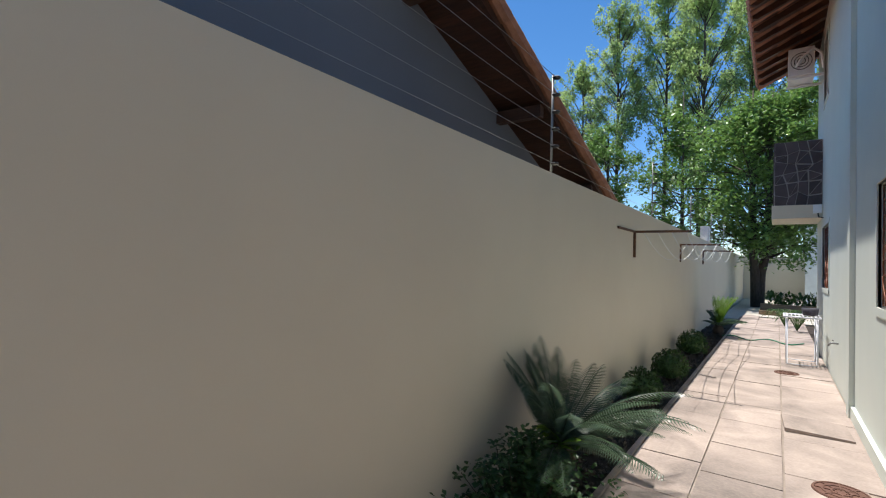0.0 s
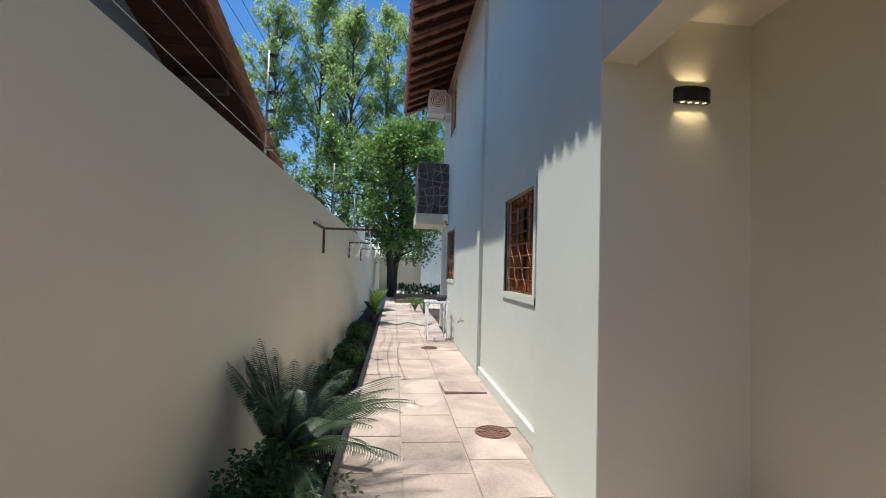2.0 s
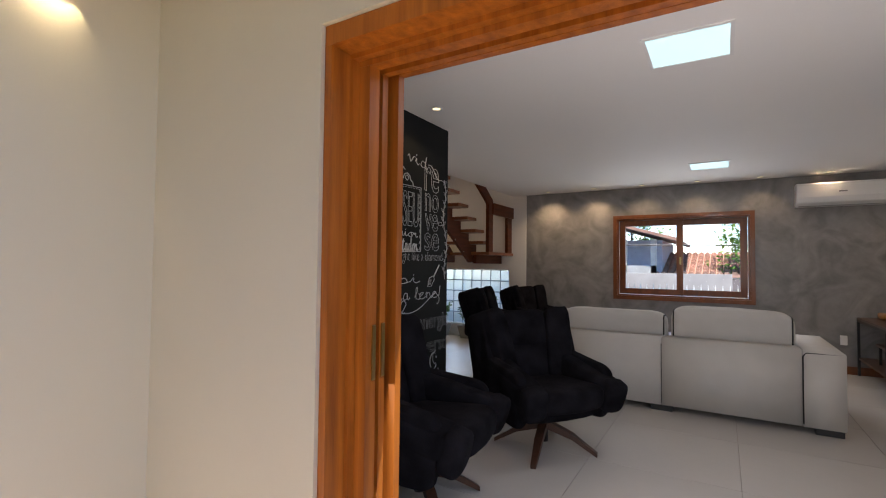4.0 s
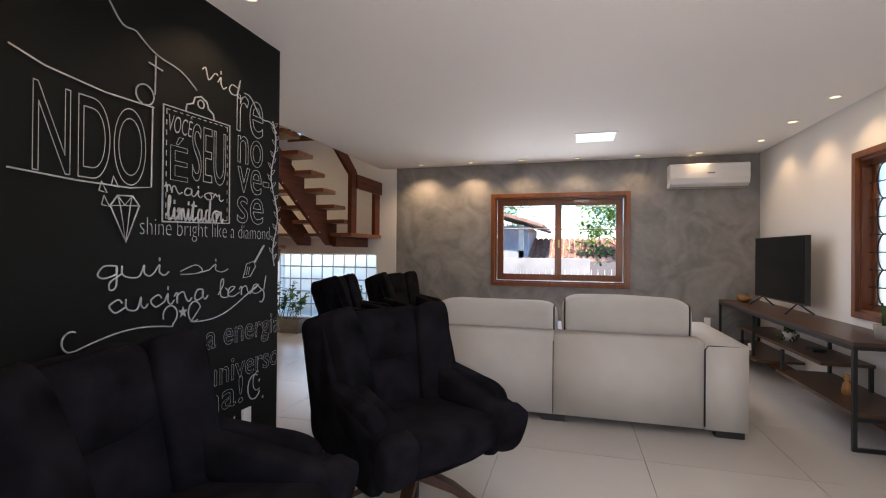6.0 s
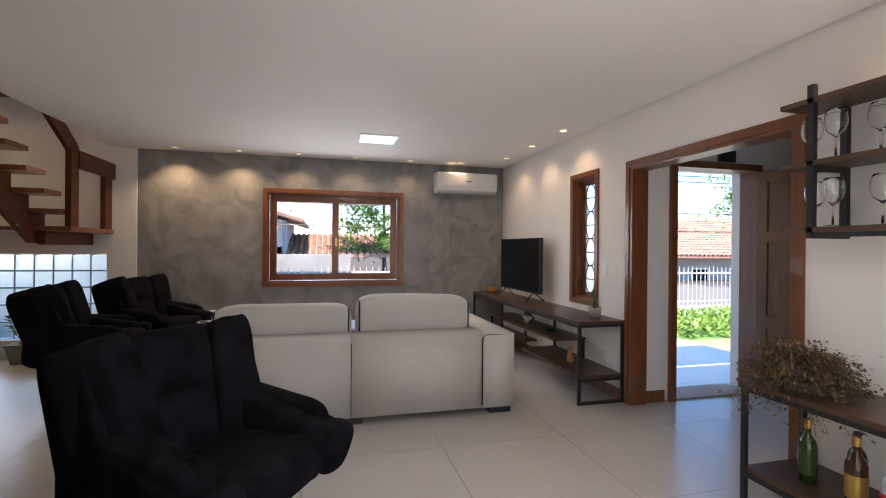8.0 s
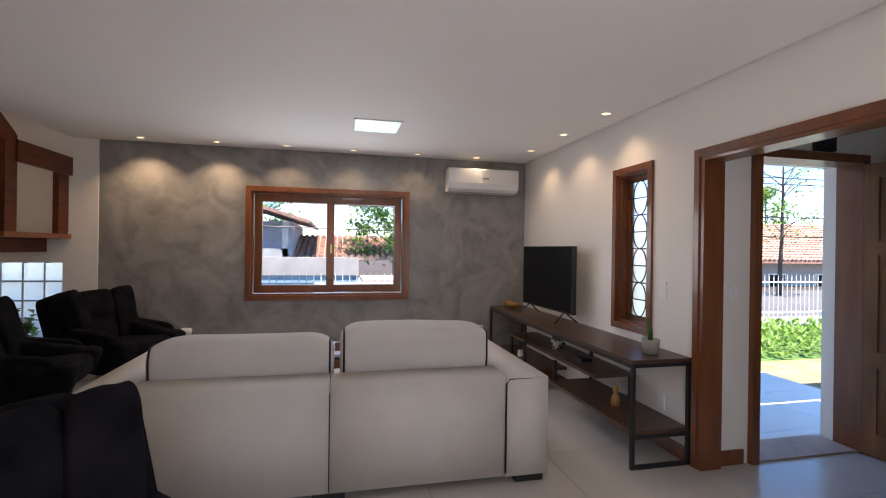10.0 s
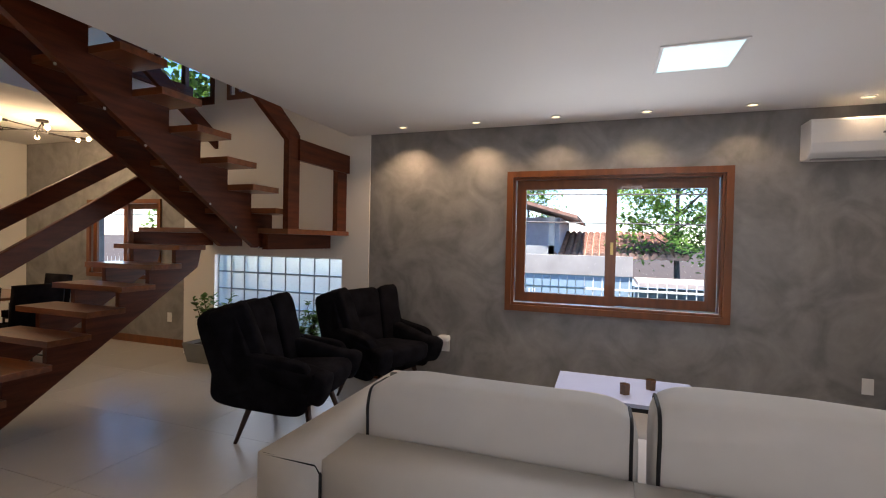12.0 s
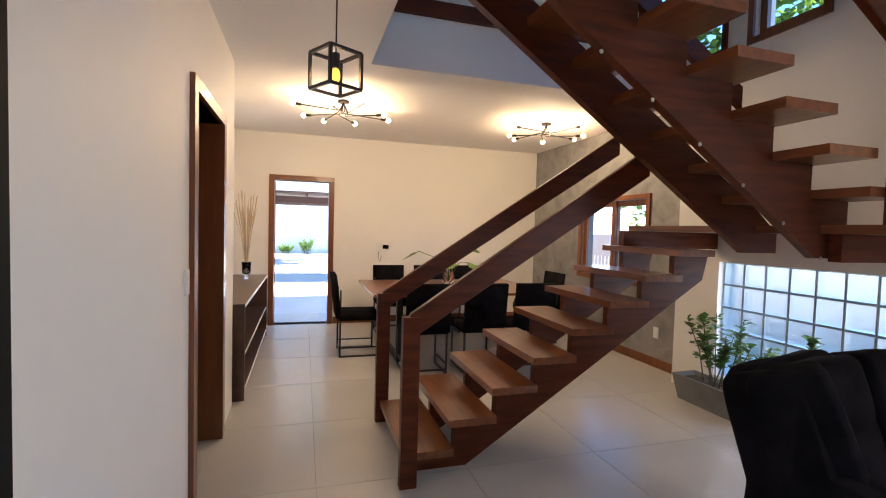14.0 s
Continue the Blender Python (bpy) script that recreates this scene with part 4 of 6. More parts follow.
GREENG, CLEARG, BROWNG = mat("green bottle", (0.03, 0.06, 0.01), 0.1), mat("pale bottle", (0.35, 0.40, 0.42), 0.08), mat("brown bottle", (0.06, 0.025, 0.01), 0.1)
RED, LAB, GOLD = mat("red label", (0.45, 0.02, 0.02), 0.4), mat("paper label", (0.6, 0.56, 0.48), 0.6), mat("gold foil", (0.45, 0.28, 0.07), 0.35, 0.6)
bottle(3.70, -.80, .30, .040, GREENG, GOLD, GREENG, "dark green bottle on the bar cart")
bottle(3.56, -.92, .28, .038, BROWNG, BLACKM, LAB, "brown bottle with a paper label")
bottle(3.47, -.78, .31, .042, BROWNG, GOLD, GOLD, "amber spirit bottle with a gold label")
bottle(3.31, -.74, .30, .038, CLEARG, RED, RED, "clear spirit bottle with a red cap and label")
bottle(3.20, -.90, .29, .040, GREENG, RED, LAB, "green bottle with a pale label")
bottle(3.05, -.80, .30, .040, BROWNG, GOLD, LAB, "brown bottle with a pale label")

# ---- dining room ----
T = thing("dining_table", pose(-.1, -.08, 0), "long rectangular wooden dining table with black metal legs", "dining table")
part("tabletop", box(5.67, 7.75, 7.45, 8.85, .725, .755, w=.004), TREADW, T)
part("leg_frame", bars((5.95, 6.01, 7.6, 7.66, 0, .725), (5.95, 6.01, 8.64, 8.70, 0, .725), (5.95, 6.01, 7.66, 8.64, 0, .04)), BLACKM, T)
part("leg_frame", bars((7.41, 7.47, 7.6, 7.66, 0, .725), (7.41, 7.47, 8.64, 8.70, 0, .725), (7.41, 7.47, 7.66, 8.64, 0, .04)), BLACKM, T)
def chair(m):
    c = thing("dining_chair", m, "black upholstered dining chair on a black metal sled frame", "chair", "chairs round the dining table")
    padded("seat", (-.22, .22, -.22, .22, .41, .49), .02, c, BLACKF)
    bm = box(-.22, .22, -.03, .03, 0, .48, w=.02, seg=3)
    bmesh.ops.transform(bm, matrix=pose(0, .225, .44, -7, 0, 0), verts=bm.verts)
    part("backrest", bm, BLACKF, c, smooth=True)
    for s in (-1, 1):
        x = s * .205
        part("leg_frame", bars((x - .009, x + .009, -.21, -.192, 0, .41), (x - .009, x + .009, .20, .218, 0, .75), (x - .009, x + .009, -.192, .20, 0, .018), (x - .009, x + .009, -.192, .20, .10, .114)), BLACKM, c)
    part("crossbar", box(-.196, .196, .20, .218, .04, .058, w=.003), BLACKM, c)
    part("crossbar", box(-.196, .196, -.21, -.192, .392, .41, w=.003), BLACKM, c)
    return c
c0 = chair(pose(5.48, 8.0, 0, 0, 0, 90))
for x in (6.15, 6.75, 7.3):
    copy_thing(c0, pose(x - .1, 8.95, 0))
    copy_thing(c0, pose(x - .1, 7.2, 0, 0, 0, 180))
copy_thing(c0, pose(7.85, 8.15, 0, 0, 0, -90))
V = thing("monstera", pose(6.62, 8.15, .755), "monstera leaves in a clear vase on the dining table", "potted plant")
part("vase", lathed([(0, 0), (.06, 0), (.08, .1), (.05, .22), (.06, .26), (.055, .26), (.045, .22), (.072, .1), (0, .01)], seg=18), GLASS, V, smooth=True)
lv, st = bmesh.new(), bmesh.new()
for a, l, z in ((2.9, .48, .42), (3.3, .36, .18), (0.2, .30, .52), (1.2, .35, .40), (4.4, .33, .36), (5.4, .38, .30)):
    d = Vector((math.cos(a), math.sin(a), 0))
    tip = d * l * .8 + Vector((0, 0, z))
    tube(st, [(0, 0, .05), tip * .5 + Vector((0, 0, .14)), tip], .004, 5)
    n = Vector((0, 0, 1)) + d * .4
    side = d.cross(Vector((0, 0, 1)))
    ring = [lv.verts.new(tip + d * (.09 + .11 * math.cos(t)) + side * .10 * math.sin(t) * (1.15 - .25 * (k % 2)) - Vector((0, 0, .06)) * (1 + math.cos(t))) for k, t in enumerate([2 * math.pi * i / 20 for i in range(20)])]
    mid = lv.verts.new(tip + d * .08 - Vector((0, 0, .03)))
    for i in range(20):
        lv.faces.new((mid, ring[i], ring[(i + 1) % 20]))
MLEAF = leafy("bright green leaf", (0.22, 0.36, 0.08), 0.4)
part("stem", st, LEAF, V)
part("leaves", lv, MLEAF, V)
# sideboard
S = thing("sideboard", pose(0, 0, 0), "open walnut sideboard with a lower shelf against the wall", "sideboard")
part("tabletop", box(3.95, 4.42, 6.65, 9.05, .77, .80, w=.003), CONW, S)
part("shelf", box(3.95, 4.41, 6.68, 9.02, .36, .385, w=.003), CONW, S)
part("shelf", box(3.95, 4.41, 6.68, 9.02, .06, .085, w=.003), CONW, S)
for y in (6.65, 9.02):
    part("side_panel", box(3.95, 4.42, y, y + .03, 0, .77, w=.003), CONW, S)
part("edge_strip", bars((4.415, 4.425, 6.66, 9.04, .775, .797), (4.405, 4.415, 6.69, 9.01, .362, .383), (4.405, 4.415, 6.69, 9.01, .062, .083)), WHITEP, S)
v = thing("pampas_vase", pose(4.22, 8.55, .80), "glass vase of tall dried pampas stems on the sideboard", "vase")
part("vase", lathed([(0, 0), (.035, 0), (.015, .03), (.05, .08), (.055, .20), (.05, .20), (.045, .08), (0, .05)], seg=16), GLASS, v, smooth=True)
r = random.Random(4)
STRAW = mat("pampas straw", (0.50, 0.38, 0.24), 0.8, vary=0.2)
for k in range(40):
    a, q = r.uniform(0, 6.28), r.uniform(.02, .16)
    part("stem", tubes([.001, .0025, .004], [(0, 0, .05), (q * .4 * math.cos(a), q * .4 * math.sin(a), .5), (q * math.cos(a), q * math.sin(a), r.uniform(.75, 1.05))], seg=4), STRAW, v)
# chandeliers with bare bulbs
BRM = mat("dark bronze", (0.02, 0.016, 0.012), 0.4, 0.3)
for x, y in ((5.25, 7.62), (7.66, 7.68)):
    L = thing("chandelier", pose(x, y, 2.77), "black branched ceiling lamp with bare round bulbs, lit", "ceiling lamp", "branched ceiling lamps")
    part("canopy", lathed([(0, 0), (.06, 0), (.06, -.025), (0, -.03)], seg=20), BRM, L, smooth=True)
    for k in range(8):
        a = math.pi * 2 * k / 8 + .25
        R = (.50, .36, .50, .40)[k % 4]
        d = Vector((math.cos(a), math.sin(a), 0))
        s = Vector((-d.y, d.x, 0)) * .05
        z = -.12 - .03 * (k % 2)
        arm = part("arm", tubes(.006, [(0, 0, -.02), s + Vector((0, 0, z)), s + d * R * .5 + Vector((0, 0, z)), s + d * R + Vector((0, 0, z))], seg=6), BRM, L, smooth=True)
        bm = bmesh.new()
        tube(bm, [s + d * (R - .05) + Vector((0, 0, z)), s + d * (R + .01) + Vector((0, 0, z))], .014, 10)
        part("socket", bm, BRM, arm)
        bm = bmesh.new()
        superbox(bm, s + d * (R + .035) + Vector((0, 0, z)), (.025, .025, .025), 1.0, None, 12, 8)
        part("bulb", bm, BULB, arm, "glowing round bulb", smooth=True)
    lamp("chandelier_lamp", 'POINT', pose(x, y, 2.52), 7.5, (1.0, 0.74, 0.44), .25)
# cage pendant by the stairs
L = thing("pendant_lamp", pose(5.005, 4.92, HALLZ), "black cube-frame pendant lamp with a glowing amber bulb", "pendant lamp")
part("canopy", box(-.06, .06, -.06, .06, -.03, 0, w=.003), BLACKM, L)
part("cord", tubes(.004, [(0, 0, -.03), (0, 0, -.42)], seg=6), BLACKM, L)
part("socket", lathed([(0, -.42), (.018, -.42), (.02, -.49), (0, -.49)], seg=12), BLACKM, L)
bm = bmesh.new()
superbox(bm, (0, 0, -.525), (.022, .022, .036), .9, None, 14, 10)
part("bulb", bm, glow("amber bulb", (1.0, 0.42, 0.06), 0.4), L, "amber filament bulb", smooth=True)
h = .086
cage = []
for sx in (-1, 1):
    for sy in (-1, 1):
        cage.append((sx * h - .007, sx * h + .007, sy * h - .007, sy * h + .007, -.59, -.42))
for z in (-.59, -.42):
    for s in (-1, 1):
        cage.append((-h, h, s * h - .007, s * h + .007, z - .007, z + .007))
        cage.append((s * h - .007, s * h + .007, -h, h, z - .007, z + .007))
for b in cage:
    part("cage_bar", box(*b, w=.001), BLACKM, L).rotation_euler = (0, 0, radians(30))
lamp("pendant_bulb", 'POINT', pose(5.005, 4.92, 2.19), 1.6, (1.0, 0.55, 0.2), .03)
# hanging plant at the stairwell
H_ = thing("hanging_plant", pose(4.46, 3.58, 2.06), "leafy trailing plant hanging by the white wall", "potted plant")
pot(H_, .04, .05, .07)
part("bracket", tubes(.006, [(-.118, 0, .05), (-.045, 0, .05)], seg=6), BLACKM, H_)
bushy(H_, -.17, .10, .12, .18, 7, 7, .045, .02, 21, MLEAF)

# ---- small wall fittings ----
def plate(name, b, label, category):
    t = thing(name, pose(0, 0, 0), label, category)
    part("plate", box(*b, w=.003), WHITEP, t)
    c = [(b[i] + b[i + 1]) / 2 for i in (0, 2, 4)]
    d = [min(.02, (b[i + 1] - b[i]) / 3) for i in (0, 2, 4)]
    thin = min(range(3), key=lambda i: b[2 * i + 1] - b[2 * i])
    d[thin] = (b[2 * thin + 1] - b[2 * thin]) / 2 + .003
    part("rocker", box(c[0] - d[0], c[0] + d[0], c[1] - d[1], c[1] + d[1], c[2] - d[2] * 1.3, c[2] + d[2] * 1.3, w=.001), WHITEP, t)
plate("light_switch", (5.75, 5.83, -1.055, -1.045, 1.095, 1.215), "white light switch plate on the white wall", "light switch")
plate("light_switch", (5.43, 5.44, -1.36, -1.28, 1.10, 1.22), "white light switch plate beside the front door", "light switch")
plate("light_switch", (4.34, 4.35, 5.00, 5.07, 1.11, 1.23), "white light switch plate beside the door frame", "light switch")
plate("light_switch", (5.44, 5.51, 9.67, 9.68, 1.07, 1.19), "white light switch plate in the dining room", "light switch")
plate("wall_socket", (8.40, 8.41, -.51, -.44, .36, .48), "white wall socket on the cement wall", "socket")
plate("wall_socket", (8.40, 8.41, 2.85, 2.93, .36, .48), "white wall socket on the cement wall", "socket")
plate("wall_socket", (8.60, 8.61, 6.74, 6.81, .32, .44), "white wall socket on the cement wall", "socket")
plate("wall_socket", (4.02, 4.09, 2.947, 2.957, .27, .40), "white wall socket on the chalkboard wall", "socket")
plate("wall_socket", (5.75, 5.82, -1.055, -1.045, .28, .40), "white wall socket under the console", "socket")
t = thing("intercom", pose(6.04, 9.68, 1.14), "white wall intercom with a handset and small screen", "intercom")
part("body", box(-.09, .10, -.03, 0, -.06, .07, w=.006), WHITEP, t)
part("screen", box(-.01, .08, -.034, -.03, -.01, .05), SCREEN, t)
part("cord", tubes(.004, [(-.07, -.03, -.05), (-.08, -.05, -.16), (-.05, -.04, -.20), (-.03, -.03, -.12)], seg=5), BLACKM, t)
# plain dark case over the front door, its use unknown
t = thing("exit_sign", pose(5.43, -2.07, 2.215), "small dark box above the front door", "wall box")
part("case", box(-.02, .01, -.09, .09, -.05, .05, w=.004), BLACKM, t)
t = thing("remote_control", pose(6.48, 2.555, .656, 0, 0, 25), "black remote control on the sofa arm", "remote control")
part("case", box(-.08, .08, -.02, .02, 0, .016, w=.005), BLACKM, t)
t = thing("paper_roll", pose(8.34, 2.89, .50), "white device plugged into the wall socket", "plug-in device")
bm = bmesh.new()
superbox(bm, (0, 0, 0), (.06, .06, .03), .5)
part("case", bm, WHITEP, t, smooth=True)

# ---- chalk drawings on the black wall ----
CHALKW = mat("white chalk", (0.45, 0.47, 0.48), 0.9, vary=0.15, scale=30, fine=200, bump=0.0)
CY = 2.952
AR = tagged(new("chalk_art"), "white chalk lettering and drawings on the black wall", "wall drawing")
def art(x, z):
    return x * 1.01 + .005, z - .012
def letters(me):
    """Split lettering into one object a letter: loose pieces that stand over one another stay together."""
    root = list(range(len(me.vertices)))
    def find(k):
        while root[k] != k:
            root[k] = root[root[k]]
            k = root[k]
        return k
    for e in me.edges:
        a, b = find(e.vertices[0]), find(e.vertices[1])
        root[a] = b
    isles = {}
    for k in range(len(root)):
        isles.setdefault(find(k), []).append(k)
    groups = []
    for vs in sorted(isles.values(), key=lambda vs: min(me.vertices[k].co.x for k in vs)):
        a, b = min(me.vertices[k].co.x for k in vs), max(me.vertices[k].co.x for k in vs)
        if groups and (a + b) / 2 < groups[-1][1]:
            g = groups[-1]
            g[1] = max(g[1], b)
            g[2].update(vs)
        else:
            groups.append([a, b, set(vs)])
    for a, b, vs in groups:
        order = {k: n for n, k in enumerate(sorted(vs))}
        lm = bpy.data.meshes.new("letter")
        lm.from_pydata([me.vertices[k].co[:] for k in order], [], [[order[k] for k in p.vertices] for p in me.polygons if p.vertices[0] in vs])
        lm.materials.append(CHALKW)
        new("letter", lm).parent = AR
def writing(text, style, x0, z0, x1, z1, tilt=0.0):
    """Words fitted between two corners; style 0 outlined, 1 bold, 2 fine."""
    cu = bpy.data.curves.new("lettering", 'FONT')
    cu.body = text
    if style == 0:
        cu.fill_mode, cu.bevel_depth, cu.bevel_resolution = 'NONE', .0055, 0
    else:
        cu.offset = -.012 if style == 1 else -.022
        cu.shear = .25 if style == 1 else 0.0
    tmp = new("lettering", cu)
    me = bpy.data.meshes.new_from_object(tmp.evaluated_get(bpy.context.evaluated_depsgraph_get()))
    bpy.data.objects.remove(tmp)
    (x0, z0), (x1, z1) = art(x0, z0), art(x1, z1)
    xs, ys = [v.co.x for v in me.vertices], [v.co.y for v in me.vertices]
    sx, sy = (x1 - x0) / (max(xs) - min(xs)), (z1 - z0) / (max(ys) - min(ys))
    bx, by = min(xs), min(ys)
    for v in me.vertices:
        x, y, z = v.co
        v.co = (x0 + (x - bx) * sx, CY + z * sy, z0 + (y - by) * sy + tilt * (x - bx) * sx)
    letters(me)
# a joined-up chalk script: each letter a pen path on a ten by ten grid, base line 3, low letters up to 6
PEN = {"q": "46 26 14 23 44 46 41 30 32 54", "u": "06 04 13 33 46 44 53 64", "i": "04 16 14 23 34/17 18", "s": "04 26 34 23 03 23 44",
       "c": "45 36 15 14 23 33 54", "n": "05 16 13 15 36 44 53 64", "a": "46 26 14 23 44 46 44 53 64", "b": "04 27 29 18 14 23 43 45 36 45",
       "e": "04 25 36 16 04 13 33 54", "d": "46 26 14 23 44 59 44 53 64", "v": "05 16 23 46 56", "m": "05 16 13 15 26 33 35 46 54 63 74",
       "o": "36 15 14 23 43 45 36 56", "r": "04 16 25 36 34 43 54", "l": "04 27 29 18 14 23 44", "t": "04 28 14 23 44/07 47", "!": "29 14/13 12"}
def smooth_path(pts):
    out = []
    for k in range(len(pts) - 1):
        p = [Vector(pts[max(0, min(len(pts) - 1, k + d))]) for d in (-1, 0, 1, 2)]
        for t in (0, .25, .5, .75):
            out.append(.5 * ((2 * p[1]) + (p[2] - p[0]) * t + (2 * p[0] - 5 * p[1] + 4 * p[2] - p[3]) * t * t + (3 * p[1] - p[0] - 3 * p[2] + p[3]) * t ** 3))
    return out + [Vector(pts[-1])]
def script(word, x0, z0, x1, low, r=.0034, lift=0.0):
    """A word in script from x0 to x1 on the base line z0, its low letters that tall."""
    wide = {"i": 3, "!": 3, "m": 7, "u": 6, "n": 6, "a": 6, "d": 6, "l": 4, "t": 4, "s": 4, "b": 4}
    total = sum(wide.get(ch, 5) for ch in word)
    k, at = (x1 - x0) / total, 0
    for ch in word:
        bm = bmesh.new()
        for path in PEN[ch].split("/"):
            pts = [(at + int(p[0]), int(p[1])) for p in path.split()]
            tube(bm, [(x0 + p.x * k, CY + .001, z0 + (p.y - 3) * low / 3 + lift * (p.x / total)) for p in smooth_path(pts)], r, 5)
        part("letter", bm, CHALKW, AR, smooth=True)
        at += wide.get(ch, 5)
writing("re", 0, 3.91, 1.955, 4.13, 2.165)
writing("no", 0, 3.92, 1.785, 4.13, 1.94)
writing("ve-", 0, 3.92, 1.625, 4.19, 1.77)
writing("se", 0, 3.92, 1.455, 4.14, 1.605)
writing("VOCÊ", 1, 3.475, 1.845, 3.61, 1.945)
writing("É", 0, 3.485, 1.625, 3.585, 1.83)
writing("SEU", 0, 3.61, 1.64, 3.83, 1.92)
writing("shine bright like a diamond", 2, 3.335, 1.345, 4.20, 1.445)
script("qui", 3.17, 1.178, 3.525, .048, .0036)
script("si", 3.59, 1.178, 3.90, .042, .0030)
script("cucina", 3.23, 1.038, 3.76, .050, .0036, .01)
script("bene!", 3.83, 1.045, 4.235, .048, .0030)
script("vid", 3.71, 2.155, 4.0, .050, .0032, -.03)
script("maior", 3.495, 1.556, 3.86, .033, .0032, -.01)
script("limitador", 3.51, 1.43, 3.86, .055, .0046, .008)
writing("ndo", 0, 3.41, .79, 3.66, .92)
writing("a energia", 0, 3.71, .76, 4.31, .92)
writing("o universo", 0, 3.57, .60, 4.30, .72)
writing("lha!", 0, 3.64, .46, 3.98, .61)
writing("NDO", 0, 2.93, 1.57, 3.36, 1.89)
def stroke(name, pts, r=.0035):
    bent = [art(1.862 + (x - 1.974) * 1.0767, 1.342 + (z - 1.342) * 1.0767) for x, z in pts]
    part(name, tubes(r, [(x, CY + .001, z) for x, z in bent], seg=5), CHALKW, AR, smooth=True)
def wave(x0, z0, x1, z1, amp, n, ph=0.0):
    return [(x0 + (x1 - x0) * i / 30, z0 + (z1 - z0) * i / 30 + amp * math.sin(ph + n * math.pi * i / 30)) for i in range(31)]
def ring(cx, cz, rx, rz, a0=0, a1=360):
    return [(cx + rx * math.cos(radians(a)), cz + rz * math.sin(radians(a))) for a in [a0 + (a1 - a0) * i / 24 for i in range(25)]]
stroke("clipboard", [(3.445, 1.425), (3.832, 1.44), (3.828, 1.925), (3.445, 1.915), (3.445, 1.425)], .004)
for i in range(22):
    for (ax, az), (bx, bz) in (((3.462, 1.44), (3.462, 1.90)), ((3.816, 1.452), (3.812, 1.912)), ((3.462, 1.44), (3.816, 1.452)), ((3.462, 1.90), (3.812, 1.912))):
        if i % 2 == 0 and i < 21:
            t0, t1 = i / 21, (i + 1) / 21
            stroke("dash", [(ax + (bx - ax) * t0, az + (bz - az) * t0), (ax + (bx - ax) * t1, az + (bz - az) * t1)], .002)
stroke("clip", [(3.56, 1.92), (3.565, 1.95), (3.60, 1.965), (3.61, 1.995), (3.645, 2.01), (3.68, 1.995), (3.69, 1.965), (3.72, 1.95), (3.725, 1.922)], .004)
stroke("clip_hole", ring(3.645, 1.975, .018, .018))
stroke("scroll", [(2.9, 1.93), (3.0, 1.90), (3.2, 1.88), (3.40, 1.885)])
stroke("scroll", [(3.395, 1.885), (3.392, 1.56), (3.30, 1.545), (3.1, 1.545), (2.9, 1.555)])
stroke("scroll", ring(3.36, 1.925, .04, .04, -90, 250))
stroke("cross", [(3.405, 1.94), (3.407, 2.10)])
stroke("cross", [(3.375, 2.06), (3.44, 2.05)])
stroke("diamond", [(3.222, 1.47), (3.25, 1.51), (3.31, 1.515), (3.34, 1.48), (3.285, 1.335), (3.222, 1.47), (3.34, 1.48)])
stroke("diamond", [(3.25, 1.51), (3.262, 1.472), (3.285, 1.335), (3.302, 1.478), (3.31, 1.515), (3.28, 1.476), (3.25, 1.51)], .0025)
for px, pz in ((3.18, 1.52), (3.19, 1.47), (3.225, 1.545)):
    stroke("spark", [(px, pz), (px + .03, pz - .005), (px + .008, pz + .035), (px, pz)], .0025)
stroke("flourish", wave(3.0, 2.33, 3.30, 2.16, .02, 4) + wave(3.32, 2.16, 3.62, 2.03, -.015, 2))
stroke("flourish", wave(3.93, 2.12, 4.20, 1.98, .02, 3))
stroke("flourish", ring(3.09, .99, .03, .035, 60, 270) + wave(3.10, .955, 3.50, .98, .03, 1) + ring(3.49, 1.03, .035, .04, -60, 200))
stroke("flourish", ring(3.62, 1.03, .035, .045, 300, 20) + wave(3.60, .985, 4.05, 1.09, -.035, 1.3) + ring(4.08, 1.06, .025, .035, 90, -120))
def star(cx, cz, r):
    cx, cz = art(1.862 + (cx - 1.974) * 1.0767, 1.342 + (cz - 1.342) * 1.0767)
    bm = bmesh.new()
    vs = [bm.verts.new((cx + (r if i % 2 == 0 else r * .42) * math.sin(i * math.pi / 5), CY, cz + (r if i % 2 == 0 else r * .42) * math.cos(i * math.pi / 5))) for i in range(10)]
    c = bm.verts.new((cx, CY, cz))
    for i in range(10):
        bm.faces.new((c, vs[i], vs[(i + 1) % 10]))
    part("star", bm, CHALKW, AR)
star(3.555, 1.035, .03)
for x, z in ((3.70, .44), (3.69, .40), (3.80, .36), (3.90, .36), (3.88, .46), (4.07, .60), (4.10, .50), (4.05, .35)):
    star(x, z, .012)
stroke("moon", ring(4.03, .575, .05, .065, 60, 330))
stroke("moon", ring(4.055, .60, .035, .05, 75, 300), .0025)
stroke("spatula", [(4.10, 1.335), (4.02, 1.24)], .006)
stroke("spatula", [(4.02, 1.25), (3.96, 1.235), (3.935, 1.165), (3.99, 1.17), (4.03, 1.22), (4.02, 1.25)], .003)
for k in (.955, .97, .985):
    stroke("spatula", [(k * 1 + 3.0, 1.22), (k + 2.99, 1.18)], .002)
vine = [(4.165 + .025 * math.sin(i * .5) + .04 * i / 24, 2.04 - .82 * i / 24) for i in range(25)]
stroke("vine", vine)
for i in range(1, 24):
    x, z = vine[i]
    s = 1 if i % 2 else -1
    stroke("vine_leaf", [(x, z), (x + s * .02, z + .012), (x + s * .032, z + .034), (x + s * .008, z + .026), (x, z)], .002)

